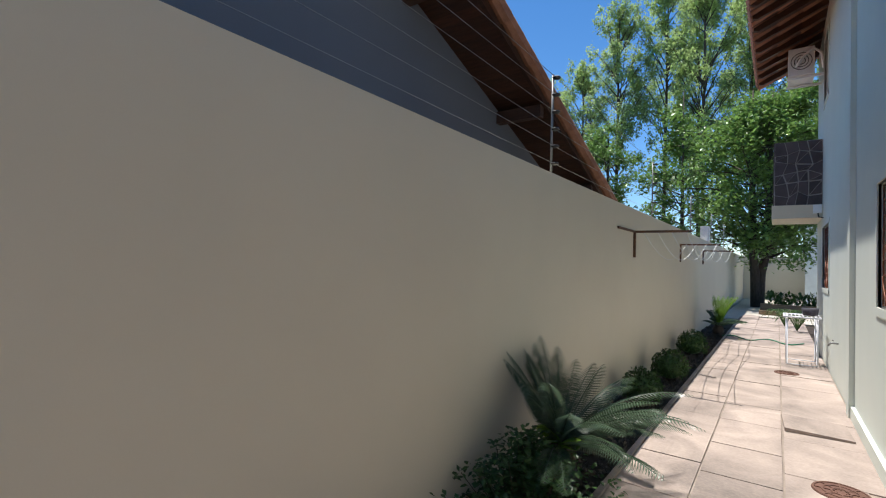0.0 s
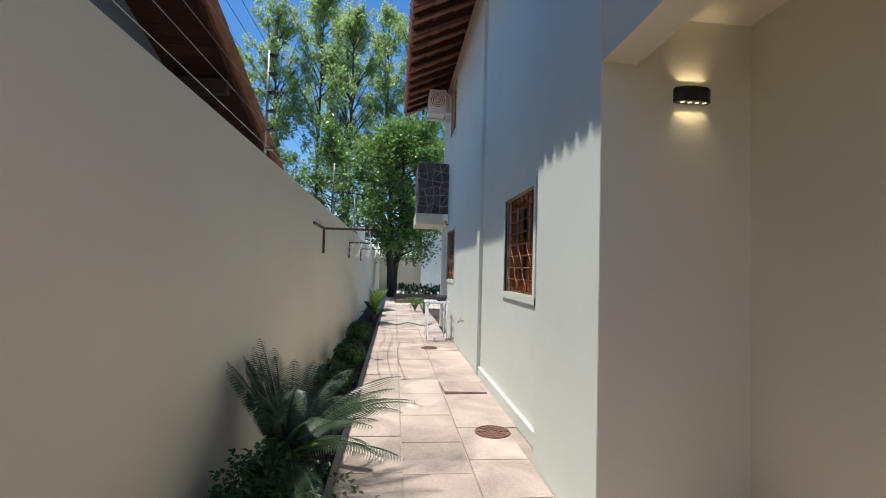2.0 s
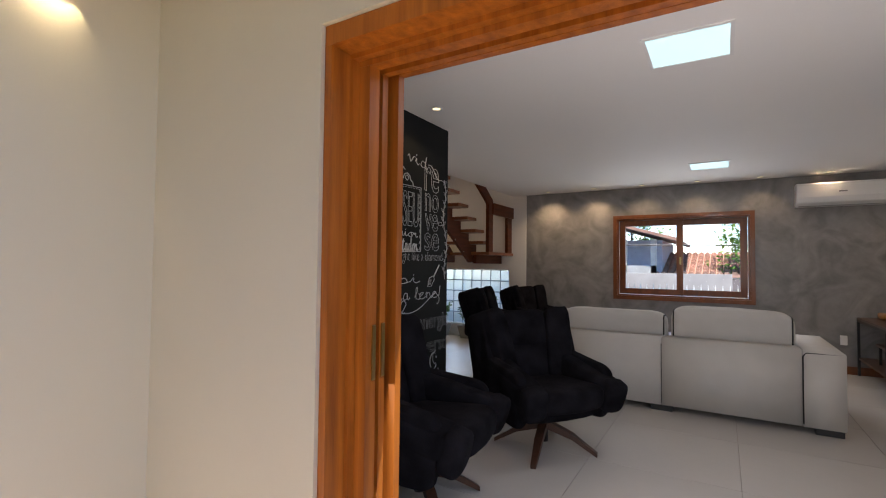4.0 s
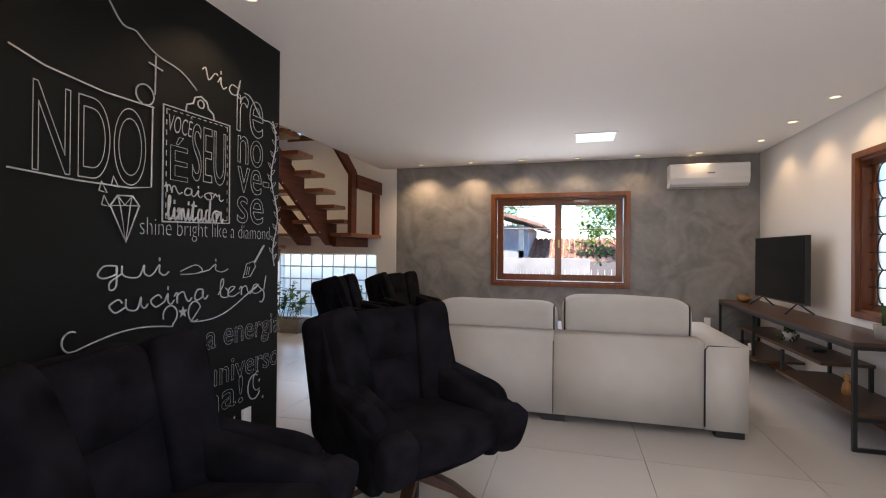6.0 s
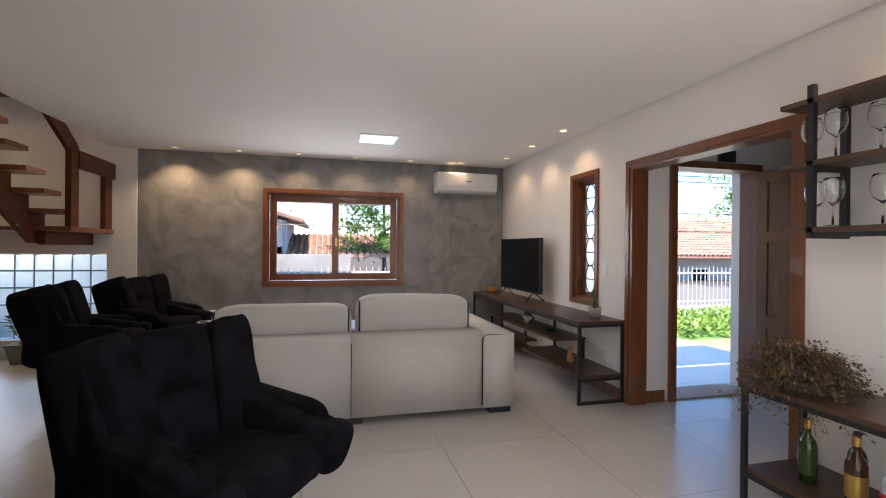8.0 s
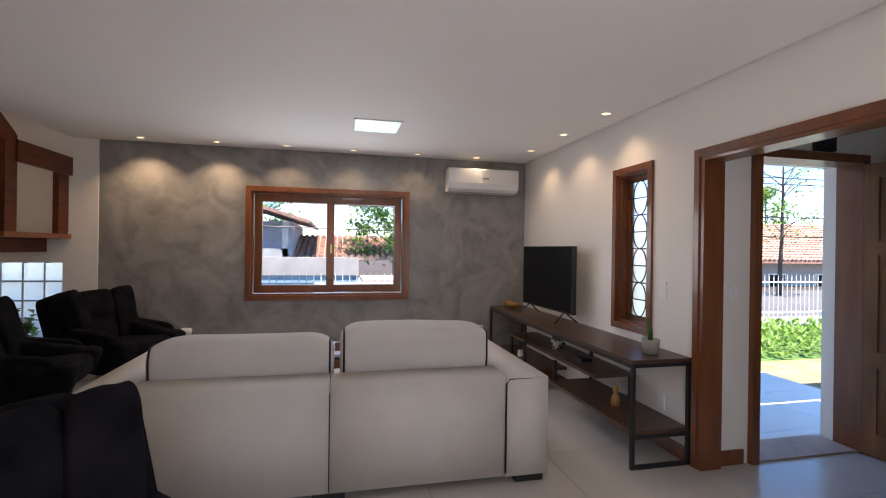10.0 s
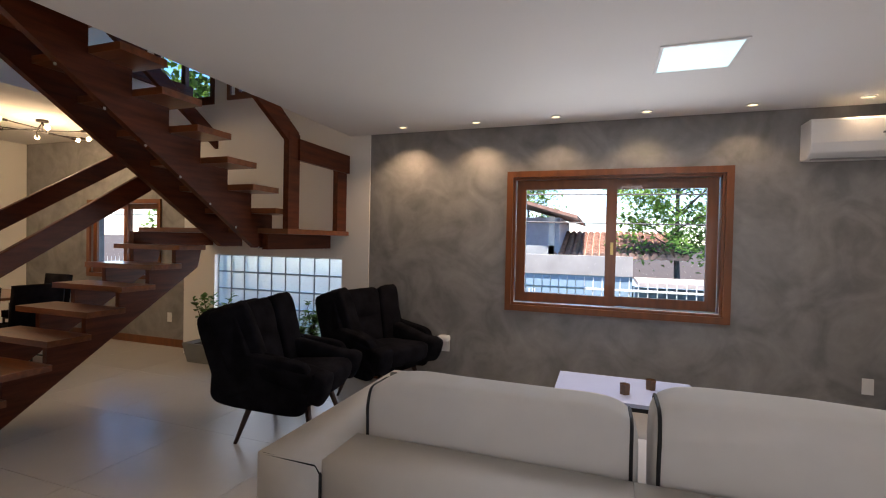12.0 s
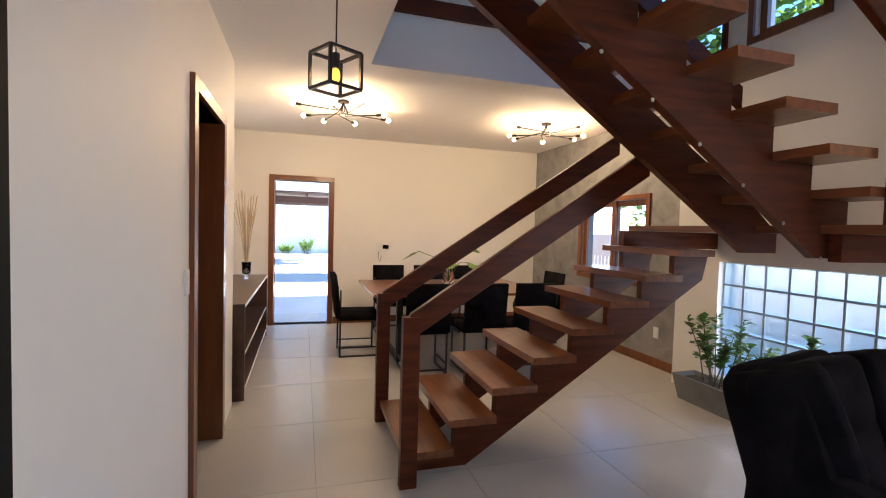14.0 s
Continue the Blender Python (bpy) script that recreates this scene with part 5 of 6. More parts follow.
# ---- yard: ground, path, bed ----
GRASS = mat("lawn", (0.075, 0.15, 0.025), 0.9, vary=0.25, scale=2, fine=90, bump=0.5)
ASPH = mat("street", (0.10, 0.095, 0.09), 0.9, vary=0.12, scale=1, fine=80, bump=0.2)
PATIO = mat("pale patio tile", (0.62, 0.60, 0.56), 0.5, vary=0.05, scale=1.5)
structure(part("ground", box(-900, 900, -900, 900, GND - 3.4, GND - 0.06), SOIL), "bare dark soil in the yard, reaching away all round", "ground")
structure(part("lawn", box(6.9, 11.1, -14, 9, GND - .05, GND - .02), GRASS), "green lawn in front of the house", "ground")
structure(part("road", box(12.2, 19.5, -90, 90, GND - .055, GND - .035), ASPH), "grey street beyond the fence", "road")
structure(part("patio_front", box(5.72, 6.65, -6, -1.21, GND - .05, -.03), PATIO), "pale tiled porch floor at the front door", "pavement")
structure(part("porch_ceiling_front", box(5.71, 6.62, -6, -1.21, 2.62, 2.76), CEIL), "plain white porch roof over the front door", "ceiling")
structure(part("lawn_dry", box(6.66, 8.5, -14, -1.21, GND - .045, GND - .014), mat("dry lawn", (0.25, 0.20, 0.10), 0.95, vary=0.25, scale=3, fine=90, bump=0.5)), "dry brown strip of lawn by the porch", "ground")
structure(part("patio_back", box(3.0, 9.5, 9.85, 18.0, -.15, -.02), PATIO), "pale tiled patio behind the dining room", "pavement")
structure(part("yard_back", box(-1.2, 12.0, 18.0, 31, GND - .05, GND - .01), mat("sunlit sand", (0.55, 0.50, 0.42), 0.9)), "pale sunlit yard", "ground")
wall("wall_yard_back", "y", 31, 31.2, 1.5, 14, GND - .1, 4.2, [], mat("pale blue paint", (0.66, 0.74, 0.75), 0.7), "pale blue yard wall")
PV = structure(new("pavement"), "pinkish sandstone slab path along the house", "pavement")
r = random.Random(7)
for c, (x0, x1) in enumerate(((-.62, -.155), (-.145, .37), (.38, .985))):
    y = -4.0 + c * .23
    while y < 19:
        l = r.choice((.62, .74, .82, .95))
        if (x1 > .9 and 2.8 < y + l and y < 4.1):
            x1b = .86
        else:
            x1b = x1
        bm = box(x0 + r.uniform(0, .006), x1b - r.uniform(0, .006), y + .005, y + l - .005, GND - .06, GND + r.uniform(-.004, .003), w=.006, seg=1)
        part("slab", bm, SLAB, PV)
        y += l
structure(part("porch_floor", box(.99, 1.775, -4, 2.86, GND - .05, GND + .002), SLAB), "pinkish sandstone porch floor", "pavement")
structure(part("path_bed", box(-.63, .995, -4, 19.5, GND - .08, GND - .010), SAND), "sandy joints under the path slabs", "pavement")
structure(part("kerb", box(-.67, -.625, -4, 19, GND - .06, GND + .012, w=.008), SLAB), "narrow stone edging of the planting bed", "kerb")
loose = thing("loose_slab", pose(.64, 6.25, GND + .003, 1.5, 2, 3), "cracked loose sandstone slab on the path", "paving slab")
part("stone", box(-.26, .26, -.24, .24, 0, .03, w=.006, seg=1), SLAB, loose)
PEB = mat("dark pebble", (0.10, 0.08, 0.065), 0.8, vary=0.3, island=0.4)
bm = bmesh.new()
for k in range(2600):
    c = Vector((r.uniform(-1.24, -.69), r.uniform(1.5, 15), GND - .02))
    s = r.uniform(.010, .024)
    m = Euler((r.uniform(0, 6), r.uniform(0, 6), r.uniform(0, 6))).to_matrix()
    vs = [bm.verts.new(c + m @ (Vector(d) * s * k2)) for d, k2 in (((1, 0, 0), 1.3), ((-1, 0, 0), 1.3), ((0, 1, 0), 1), ((0, -1, 0), 1), ((0, 0, 1), .7), ((0, 0, -1), .7))]
    for a, b, d in ((0, 2, 4), (2, 1, 4), (1, 3, 4), (3, 0, 4), (2, 0, 5), (1, 2, 5), (3, 1, 5), (0, 3, 5)):
        bm.faces.new((vs[a], vs[b], vs[d]))
tagged(part("pebbles", bm, PEB), "dark brown pebbles and bark in the planting bed", "pebbles", kind="stuff")
IRON = mat("rusty iron cover", (0.17, 0.085, 0.06), 0.75, 0.2, vary=0.2, fine=120, bump=0.4)
def manhole(x, y, rr):
    M = thing("manhole_cover", pose(x, y, GND + .003), "round rusty iron drain cover set in the path", "drain cover", "drain covers")
    part("plate", lathed([(0, .002), (rr * .98, .002), (rr, -.01)], seg=36), IRON, M)
    bm = bmesh.new()
    for k in range(3):
        q = rr * (.32 + .3 * k)
        lathe(bm, [(q - .008, .003), (q - .006, .008), (q + .006, .008), (q + .008, .003)], seg=36)
    for k in range(8):
        a = k * math.pi / 4
        tube(bm, [(rr * .2 * math.cos(a), rr * .2 * math.sin(a), .004), (rr * .95 * math.cos(a), rr * .95 * math.sin(a), .004)], .006, 4)
    part("ribs", bm, IRON, M)
manhole(.70, 4.70, .17)
manhole(.45, 9.2, .16)

# ---- plants along the wall ----
FROND = leafy("cycad frond", (0.085, 0.135, 0.075), 0.28, 0.2, island=0.25)
FRESH = leafy("fresh cycad frond", (0.22, 0.38, 0.04), 0.4, 0.4, island=0.2)
BOX_ = leafy("boxwood leaf", (0.06, 0.12, 0.03), 0.45)
SHRUB = leafy("shrub leaf", (0.07, 0.14, 0.04), 0.4)
BARK = mat("bark", (0.09, 0.07, 0.055), 0.9, vary=0.25, scale=8, fine=40, bump=0.6, stretch=(3, 3, .6))
def frond(bm, base_p, a, reach, height, droop, n=64, width=.16, twist=0.0):
    """A feather leaf: an arched rib with two rows of thin leaflets."""
    d = Vector((math.cos(a), math.sin(a), 0))
    side = Vector((-d.y, d.x, 0))
    pts = []
    for i in range(n + 1):
        t = i / n
        pts.append(base_p + d * reach * t + Vector((0, 0, height * math.sin(min(t * 1.25, 1.0) * math.pi * .5) - droop * t ** 2.5)) + side * twist * t * t)
    tube(bm, pts[::4], [.007 * (1 - .8 * i / (len(pts[::4]) - 1)) + .001 for i in range(len(pts[::4]))], 4, False)
    for i in range(int(n * .12), n + 1):
        t = i / n
        w = width * (math.sin(math.pi * min(1, t * .93 + .09)) ** .6)
        f = (pts[min(i + 1, n)] - pts[max(i - 1, 0)]).normalized()
        for s in (-1, 1):
            o = (side * s * .92 + f * .5 + Vector((0, 0, .38))).normalized()
            p, q = pts[i], pts[i] + o * w
            h = f * .0036
            v = [bm.verts.new(x) for x in (p - h, p + h, q - Vector((0, 0, w * .12)))]
            bm.faces.new(v)
def plume(bm, base_p, a, length, elev, curl, n=72, width=.13, twist=0.0):
    """A stiff feather leaf that sets out at an angle and bends over towards its tip."""
    d = Vector((math.cos(a), math.sin(a), 0))
    side = Vector((-d.y, d.x, 0))
    p, pts = base_p.copy(), [base_p.copy()]
    for i in range(n):
        e = radians(elev - curl * (i / n) ** 1.6)
        p = p + (d * math.cos(e) + Vector((0, 0, math.sin(e))) + side * twist * i / n) * (length / n)
        pts.append(p.copy())
    tube(bm, pts[::6], [.007 * (1 - .8 * i / (len(pts[::6]) - 1)) + .001 for i in range(len(pts[::6]))], 4, False)
    for i in range(int(n * .10), n + 1):
        t = i / n
        w = width * (math.sin(math.pi * min(1, t * .90 + .09)) ** .55)
        f = (pts[min(i + 1, n)] - pts[max(i - 1, 0)]).normalized()
        up = f.cross(side).normalized() * -1
        for s in (-1, 1):
            o = (side * s * .78 + f * .55 + up * .32).normalized()
            q_ = pts[i] + o * w
            h = f * .0034
            m_ = pts[i].lerp(q_, .55) + up * w * .03
            v = [bm.verts.new(x) for x in (pts[i] - h, pts[i] + h, m_ + h * .9, q_, m_ - h * .9)]
            bm.faces.new(v)
def cycad(m, label, fronds, fresh, seed, wide=.125):
    P = thing("cycad", m, label, "palm", "cycads along the wall")
    part("trunk", lathed([(0, 0), (.10, 0), (.12, .10), (.08, .20), (0, .22)], seg=14), BARK, P, smooth=True)
    for (a, le, el, cu, tw) in fronds:
        bm = bmesh.new()
        plume(bm, Vector((0, 0, .18)), radians(a), le, el, cu, 44, wide, tw)
        part("frond", bm, FROND, P)
    for (a, le, el, cu, tw) in fresh:
        bm = bmesh.new()
        plume(bm, Vector((0, 0, .18)), radians(a), le, el, cu, 48, wide * .85, tw)
        part("frond", bm, FRESH, P, "fresh yellow-green frond")
    return P
q = random.Random(23)
near = []
for k in range(22):                       # arching over the path
    near.append((-80 + 150 * k / 21 + q.uniform(-5, 5), q.uniform(.78, 1.02), q.uniform(18, 58), q.uniform(35, 62), q.uniform(-.15, .15)))
for k in range(26):                       # upright, close to the wall
    a = 75 + 210 * k / 25
    away = max(0, -math.cos(radians(a)))
    near.append((a + q.uniform(-5, 5), q.uniform(.58, .82), 56 + 18 * away + q.uniform(-5, 5), 28 - 14 * away, q.uniform(-.12, .12)))
cycad(pose(-.93, 3.6, GND + .06), "large cycad palm with feathery dark green fronds by the wall", near, [(-48, .42, 38, 30, 0), (-95, .36, 50, 30, 0), (-62, .34, 28, 20, 0)], 1)
far = [(a, .62 if abs(a - 180) > 60 else .45, 30 if abs(a - 180) > 60 else 72, 45, 0) for a in range(0, 360, 22)]
fr2 = [(a, .80, 66 + 6 * (a % 3 - 1), 30, 0) for a in range(-100, 120, 15)]
cycad(pose(-.78, 12.9, GND + .05), "cycad palm with bright fresh fronds in the sun", far, fr2, 2)
def ball_bush(x, y, R, seed):
    B_ = thing("box_bush", pose(x, y, GND), "small clipped round boxwood bush in the bed", "bush", "round bushes")
    q = random.Random(seed)
    bm = bmesh.new()
    for k in range(1500):
        u, v = q.uniform(0, 6.283), math.acos(q.uniform(-.55, 1))
        n = Vector((math.sin(v) * math.cos(u), math.sin(v) * math.sin(u), math.cos(v)))
        rr = R * (1 + .13 * noise.noise(n * 2.5 + Vector((seed, 0, 0)))) * q.uniform(.78, 1.03)
        d = (n + Vector((q.uniform(-1, 1), q.uniform(-1, 1), q.uniform(-1, 1))) * .8).normalized()
        leafquad(bm, Vector((n.x * rr, n.y * rr, R * .72 + n.z * rr)), d, n, .028, .011)
    part("leaves", bm, BOX_, B_)
    bm = bmesh.new()
    superbox(bm, (0, 0, R * .72), (R * .8, R * .8, R * .72), 1.0, None, 14, 10)
    part("core", bm, SHRUB, B_, smooth=True)
for x, y, R, s in ((-.93, 6.1, .21, 3), (-.89, 7.55, .23, 4), (-.92, 9.9, .24, 5)):
    ball_bush(x, y, R, s)
G = thing("ground_shrub", pose(-.92, 3.05, GND), "dark leafy low shrub spreading under the cycad", "bush")
q = random.Random(17)
bm, st = bmesh.new(), bmesh.new()
for k in range(330):
    a, R = q.uniform(0, 6.283), abs(q.gauss(0, .26))
    b0 = Vector((max(-.32, min(.5, .85 * R * math.cos(a))), R * math.sin(a) * 1.15, q.uniform(.05, .50) * max(.3, 1 - R)))
    if k % 3 == 0:
        tube(st, [(b0.x * .5, b0.y * .5, 0), b0], .003, 3, False)
    for j in range(8):
        p = b0 + Vector((q.gauss(0, .035), q.gauss(0, .035), q.gauss(0, .03)))
        leafquad(bm, p, Vector((q.uniform(-1, 1), q.uniform(-1, 1), q.uniform(-.2, .6))).normalized(), Vector((0, 0, 1)), .045, .016)
part("stems", st, STEM, G)
part("leaves", bm, SHRUB, G)
for x, y, s in ((.75, 15.5, 31), (.5, 16.6, 32)):
    Q = thing("fern", pose(x, y, GND), "feathery green fern clump beside the path", "fern", "ferns")
    bm = bmesh.new()
    for k in range(26):
        frond(bm, Vector((0, 0, .02)), k * .83 + s, .50 + .02 * (k % 6), .62, .48, 26, .10)
    part("fronds", bm, LEAF, Q)

# ---- trees ----
def tree(m, label, H, crown_z, R, limbs, per, leaf_l, leaf_w, leafmat, seed, trunk_r, tall=False, forks=1):
    T_ = thing("tree", m, label, "tree")
    q = random.Random(seed)
    tr, lv = bmesh.new(), bmesh.new()
    tips = []
    for f in range(forks):
        lean = Vector((q.uniform(-.6, .6) if forks > 1 else q.uniform(-.2, .2), q.uniform(-.3, .3), 0))
        pts = [Vector((lean.x * .2 * f, 0, 0)), Vector((lean.x * .4, lean.y * .4, crown_z * .6)), Vector((lean.x, lean.y, crown_z)), Vector((lean.x * 1.3, lean.y * 1.2, H * .8)), Vector((lean.x * 1.4, lean.y * 1.3, H))]
        tube(tr, pts, [trunk_r, trunk_r * .8, trunk_r * .65, trunk_r * .3, trunk_r * .1], 8)
        for k in range(limbs):
            t = q.uniform(0, 1)
            z = crown_z * .9 + (H - crown_z * .9) * t
            a = q.uniform(0, 6.283)
            env = math.sin(math.pi * min(.97, (t * .85 + .16))) ** .7
            l = R * env * q.uniform(.5, 1.05)
            b0 = Vector((lean.x, lean.y, z * .92))
            tip = b0 + Vector((math.cos(a) * l, math.sin(a) * l, l * (q.uniform(.9, 2.0) if tall else q.uniform(.0, .8))))
            tube(tr, [b0, b0.lerp(tip, .5) + Vector((0, 0, .05 * l)), tip], [trunk_r * .25, trunk_r * .15, trunk_r * .05], 5, False)
            tips.append((b0, tip, l))
    for b0, tip, l in tips:
        for j in range(5):
            c = b0.lerp(tip, q.uniform(.45, 1.08)) + Vector((q.gauss(0, .16), q.gauss(0, .16), q.gauss(0, .16))) * R * .5
            s = q.uniform(.12, .24) * R * (.6 if tall else .95)
            for i in range(per):
                o = Vector((q.gauss(0, .45), q.gauss(0, .45), q.gauss(0, .40) * (1.6 if tall else 1))) * s
                d = Vector((q.uniform(-1, 1), q.uniform(-1, 1), q.uniform(-1.1, .3) if tall else q.uniform(-.6, .8))).normalized()
                leafquad(lv, c + o, d, Vector((q.uniform(-.6, .6), q.uniform(-.6, .6), 1)).normalized(), leaf_l * q.uniform(.7, 1.3), leaf_w)
    part("trunk", tr, BARK, T_, smooth=True)
    part("crown", lv, leafmat, T_)
    return T_
DLEAF = leafy("dark broad leaf", (0.20, 0.34, 0.085), 0.3)
TLEAF = leafy("olive tall-tree leaf", (0.44, 0.58, 0.22), 0.5, 0.5)
SLEAF = leafy("sunny leaf", (0.17, 0.30, 0.05), 0.5)
tree(pose(-.4, 24.5, GND), "dense broad-leaved evergreen tree with a forked trunk", 9.4, 2.4, 3.4, 46, 52, .19, .062, DLEAF, 41, .22, forks=2)
q = random.Random(5)
for k, (x, y, H, R) in enumerate(((-16, 47, 23, 3.6), (-11.5, 43, 27, 3.8), (-8, 45, 30, 3.6), (-4.5, 42, 26, 3.6), (-1.5, 46, 29, 3.8), (2.0, 43, 27, 3.6), (5.5, 46, 25, 4), (-6, 52, 32, 4.2), (-19, 40, 18, 4), (8.5, 42, 20, 4), (0, 36, 13, 3.4), (-5, 36, 14, 3.6), (-10, 36, 13, 3.6), (4, 37, 13, 3.4), (-14, 34, 11, 3.4), (9, 36, 13, 3.6))):
    tall = H > 15
    tree(pose(x, y, GND), "tall slender trees with sparse olive-green foliage against the sky" if tall else "leafy green tree behind the yard wall", H, H * (.30 if tall else .2), R, 64 if tall else 30, 40 if tall else 34, .27 if tall else .30, .065 if tall else .085, TLEAF if tall else DLEAF, 60 + k, .22, tall)
tree(pose(-7, 15, GND), "leafy green tree beyond the neighbouring house", 6.8, 2.4, 2.6, 26, 16, .30, .09, SLEAF, 90, .15)

# ---- things on the garden wall ----
RUST = mat("brown painted iron", (0.16, 0.075, 0.035), 0.5, 0.2, vary=0.2)
ROPE = mat("white cord", (0.7, 0.7, 0.68), 0.7, vary=0.05)
CL = thing("clothesline", pose(0, 0, 0), "brown iron clothesline brackets on the wall with slack white cords", "clothesline")
for y in (6.92, 10.57, 14.0):
    part("bracket", bars((-1.25, -.55, y - .015, y + .015, 1.83, 1.86), (-1.25, -1.22, y - .015, y + .015, 1.50, 1.83)), RUST, CL)
part("bracket", bars((-1.249, -1.225, 6.12, 6.92, 1.835, 1.86)), RUST, CL)
for k in range(4):
    x = -.62 - k * .17
    pts = [(x, 6.92 + 3.65 * i / 12, 1.85 - .34 * math.sin(math.pi * i / 12)) for i in range(13)] + [(x, 10.57 + 3.43 * i / 12, 1.85 - .30 * math.sin(math.pi * i / 12)) for i in range(1, 13)]
    part("cord", tubes(.0045, pts, seg=5), ROPE, CL, smooth=True)
GALV = mat("galvanised metal", (0.30, 0.30, 0.29), 0.45, 0.6, vary=0.15)
WIRE = mat("thin steel wire", (0.32, 0.32, 0.32), 0.4, 0.7)
INSUL = mat("black insulator", (0.02, 0.02, 0.02), 0.4)
EF = thing("electric_fence", pose(0, 0, 0), "electric fence of thin wires on metal posts along the wall top", "electric fence")
posts = (-3.9, .2, 4.27, 8.4, 12.5, 16.6, 20.7, 24.8)
for i, y in enumerate(posts):
    p = part("post", tubes(.012, [(-1.33, y, 2.15), (-1.33, y, 3.08)], seg=6), GALV, EF, smooth=True)
    for k in range(6):
        part("insulator", lathed([(.0, -.014), (.032, -.010), (.040, 0), (.032, .010), (0, .014)], (-1.295, y, 2.27 + k * .155), 8), INSUL, p)
for k in range(6):
    z = 2.27 + k * .155
    part("wire", tubes(.0022, [(-1.30, posts[0], z), (-1.30, posts[-1], z)], seg=4), WIRE, EF)
bx = thing("junction_box", pose(-1.33, 15.2, 2.155), "white metal box on top of the garden wall", "utility box")
part("case", box(-.10, .10, -.2, .2, 0, .42, w=.008), WHITEP, bx)

# ---- neighbouring house ----
SLATE = mat("blue-grey paint", (0.16, 0.165, 0.19), 0.8, vary=0.04, scale=1)
SOFFIT = mat("brown soffit boards", (0.072, 0.027, 0.013), 0.5, vary=0.2, stretch=(1, 8, 8), rnd=0.2)
TILE = mat("clay roof tile", (0.38, 0.17, 0.10), 0.8, vary=0.2, scale=8, bump=0.2, island=0.15)
ROOFT = mat("round clay tile", (0.38, 0.17, 0.10), 0.8, vary=0.2, scale=8, bump=0.2, rnd=0.18)
N = thing("neighbour_house", pose(0, 0, 0), "neighbouring house with a blue-grey gable wall and brown timber eaves", "house")
RY0, RY1 = -2.0, 11.5
def rz(y):
    return 4.31 - .362 * (y - 5.0)
bm = bmesh.new()
prism(bm, [(RY0, -.3), (9.9, -.3), (9.9, rz(9.9) - .02), (RY0, rz(RY0) - .02)], "x", -9.0, -3.2)
part("wall", bm, SLATE, N)
bm = bmesh.new()
prism(bm, [(0, 0), (.135, -.362 * .135), (.135, -.362 * .135 + .02), (0, .02)], "x", -9.2, -2.47)
board = mesh_of("board", bm, SOFFIT)
yy = RY0
while yy < RY1:
    o = new("board", board)
    o.location, o.parent = (0, yy, rz(yy)), N
    yy += .14
bm = bmesh.new()
prism(bm, [(RY0, rz(RY0) - .06), (RY1, rz(RY1) - .06), (RY1, rz(RY1) + .12), (RY0, rz(RY0) + .12)], "x", -2.47, -2.42)
part("bargeboard", bm, SOFFIT, N, "brown bargeboard")
for y in (-.5, 2.1, 4.35, 6.6, 8.9, 11.2):
    part("purlin", box(-3.2, -2.48, y - .06, y + .06, rz(y) - .22, rz(y) - .04, w=.005), SOFFIT, N)
bm = bmesh.new()
tube(bm, [(0, 0, .135), (0, .40, -.362 * .40 + .115)], [.085, .10], 8, True)
tilem = mesh_of("roof_tile", bm, ROOFT)
yy = RY0
while yy < RY1:
    for i in range(6):
        o = new("roof_tile", tilem)
        o.location, o.parent = (-2.37 - .21 * i, yy, rz(yy)), N
    yy += .36
bm = bmesh.new()
prism(bm, [(RY0, rz(RY0) + .03), (RY1, rz(RY1) + .03), (RY1, rz(RY1) + .10), (RY0, rz(RY0) + .10)], "x", -9.2, -2.47)
part("roof_deck", bm, TILE, N)

# ---- our house: eave, windows, balcony, fittings ----
RF = thing("roof", pose(0, 0, 0), "clay tile roof with dark timber rafters under the eave", "roof")
EX, EZ, SLP = -0.08, 5.62, .46
bm = bmesh.new()
prism(bm, [(0, 0), (.135, SLP * .135), (.135, SLP * .135 + .02), (0, .02)], "y", 2.2, 13.3)
board = mesh_of("board", bm, SOFFIT)
x = EX
while x < 1.35:
    o = new("board", board)
    o.location, o.parent = (x, 0, EZ + SLP * (x - EX)), RF
    x += .14
y = 2.3
while y < 13.3:
    bm = bmesh.new()
    prism(bm, [(EX + .03, EZ + .0), (1.02, EZ + SLP * 1.10), (1.02, EZ + SLP * 1.10 - .14), (EX + .10, EZ - .07), (EX + .03, EZ - .05)], "y", y, y + .07)
    part("rafter", bm, SOFFIT, RF)
    y += .48
bm = bmesh.new()
prism(bm, [(EX, EZ + .03), (5.0, EZ + .03 + SLP * 5), (10.0, EZ + .03), (10.0, EZ + .07), (5.0, EZ + .07 + SLP * 5), (EX, EZ + .07)], "y", 2.2, 9.95)
prism(bm, [(EX, EZ + .03), (2.0, EZ + .03 + SLP * 2), (4.0, EZ + .03), (4.0, EZ + .07), (2.0, EZ + .07 + SLP * 2), (EX, EZ + .07)], "y", 9.96, 13.3)
part("deck", bm, TILE, RF)
bm = bmesh.new()
tube(bm, [(0, 0, .06), (.40, 0, .075 + SLP * .40)], [.095, .085], 8)
tilem = mesh_of("roof_tile", bm, ROOFT)
y = 2.25
while y < 13.35:
    for i in range(4):
        x0 = EX - .02 + i * .36
        o = new("roof_tile", tilem)
        o.location, o.parent = (x0, y, EZ + SLP * (x0 - EX)), RF
    y += .205
RUSTG = mat("rust-brown grille", (0.22, 0.075, 0.035), 0.5, 0.2, vary=0.15)
DARKIN = mat("dark room behind glass", (0.02, 0.02, 0.022), 0.9)
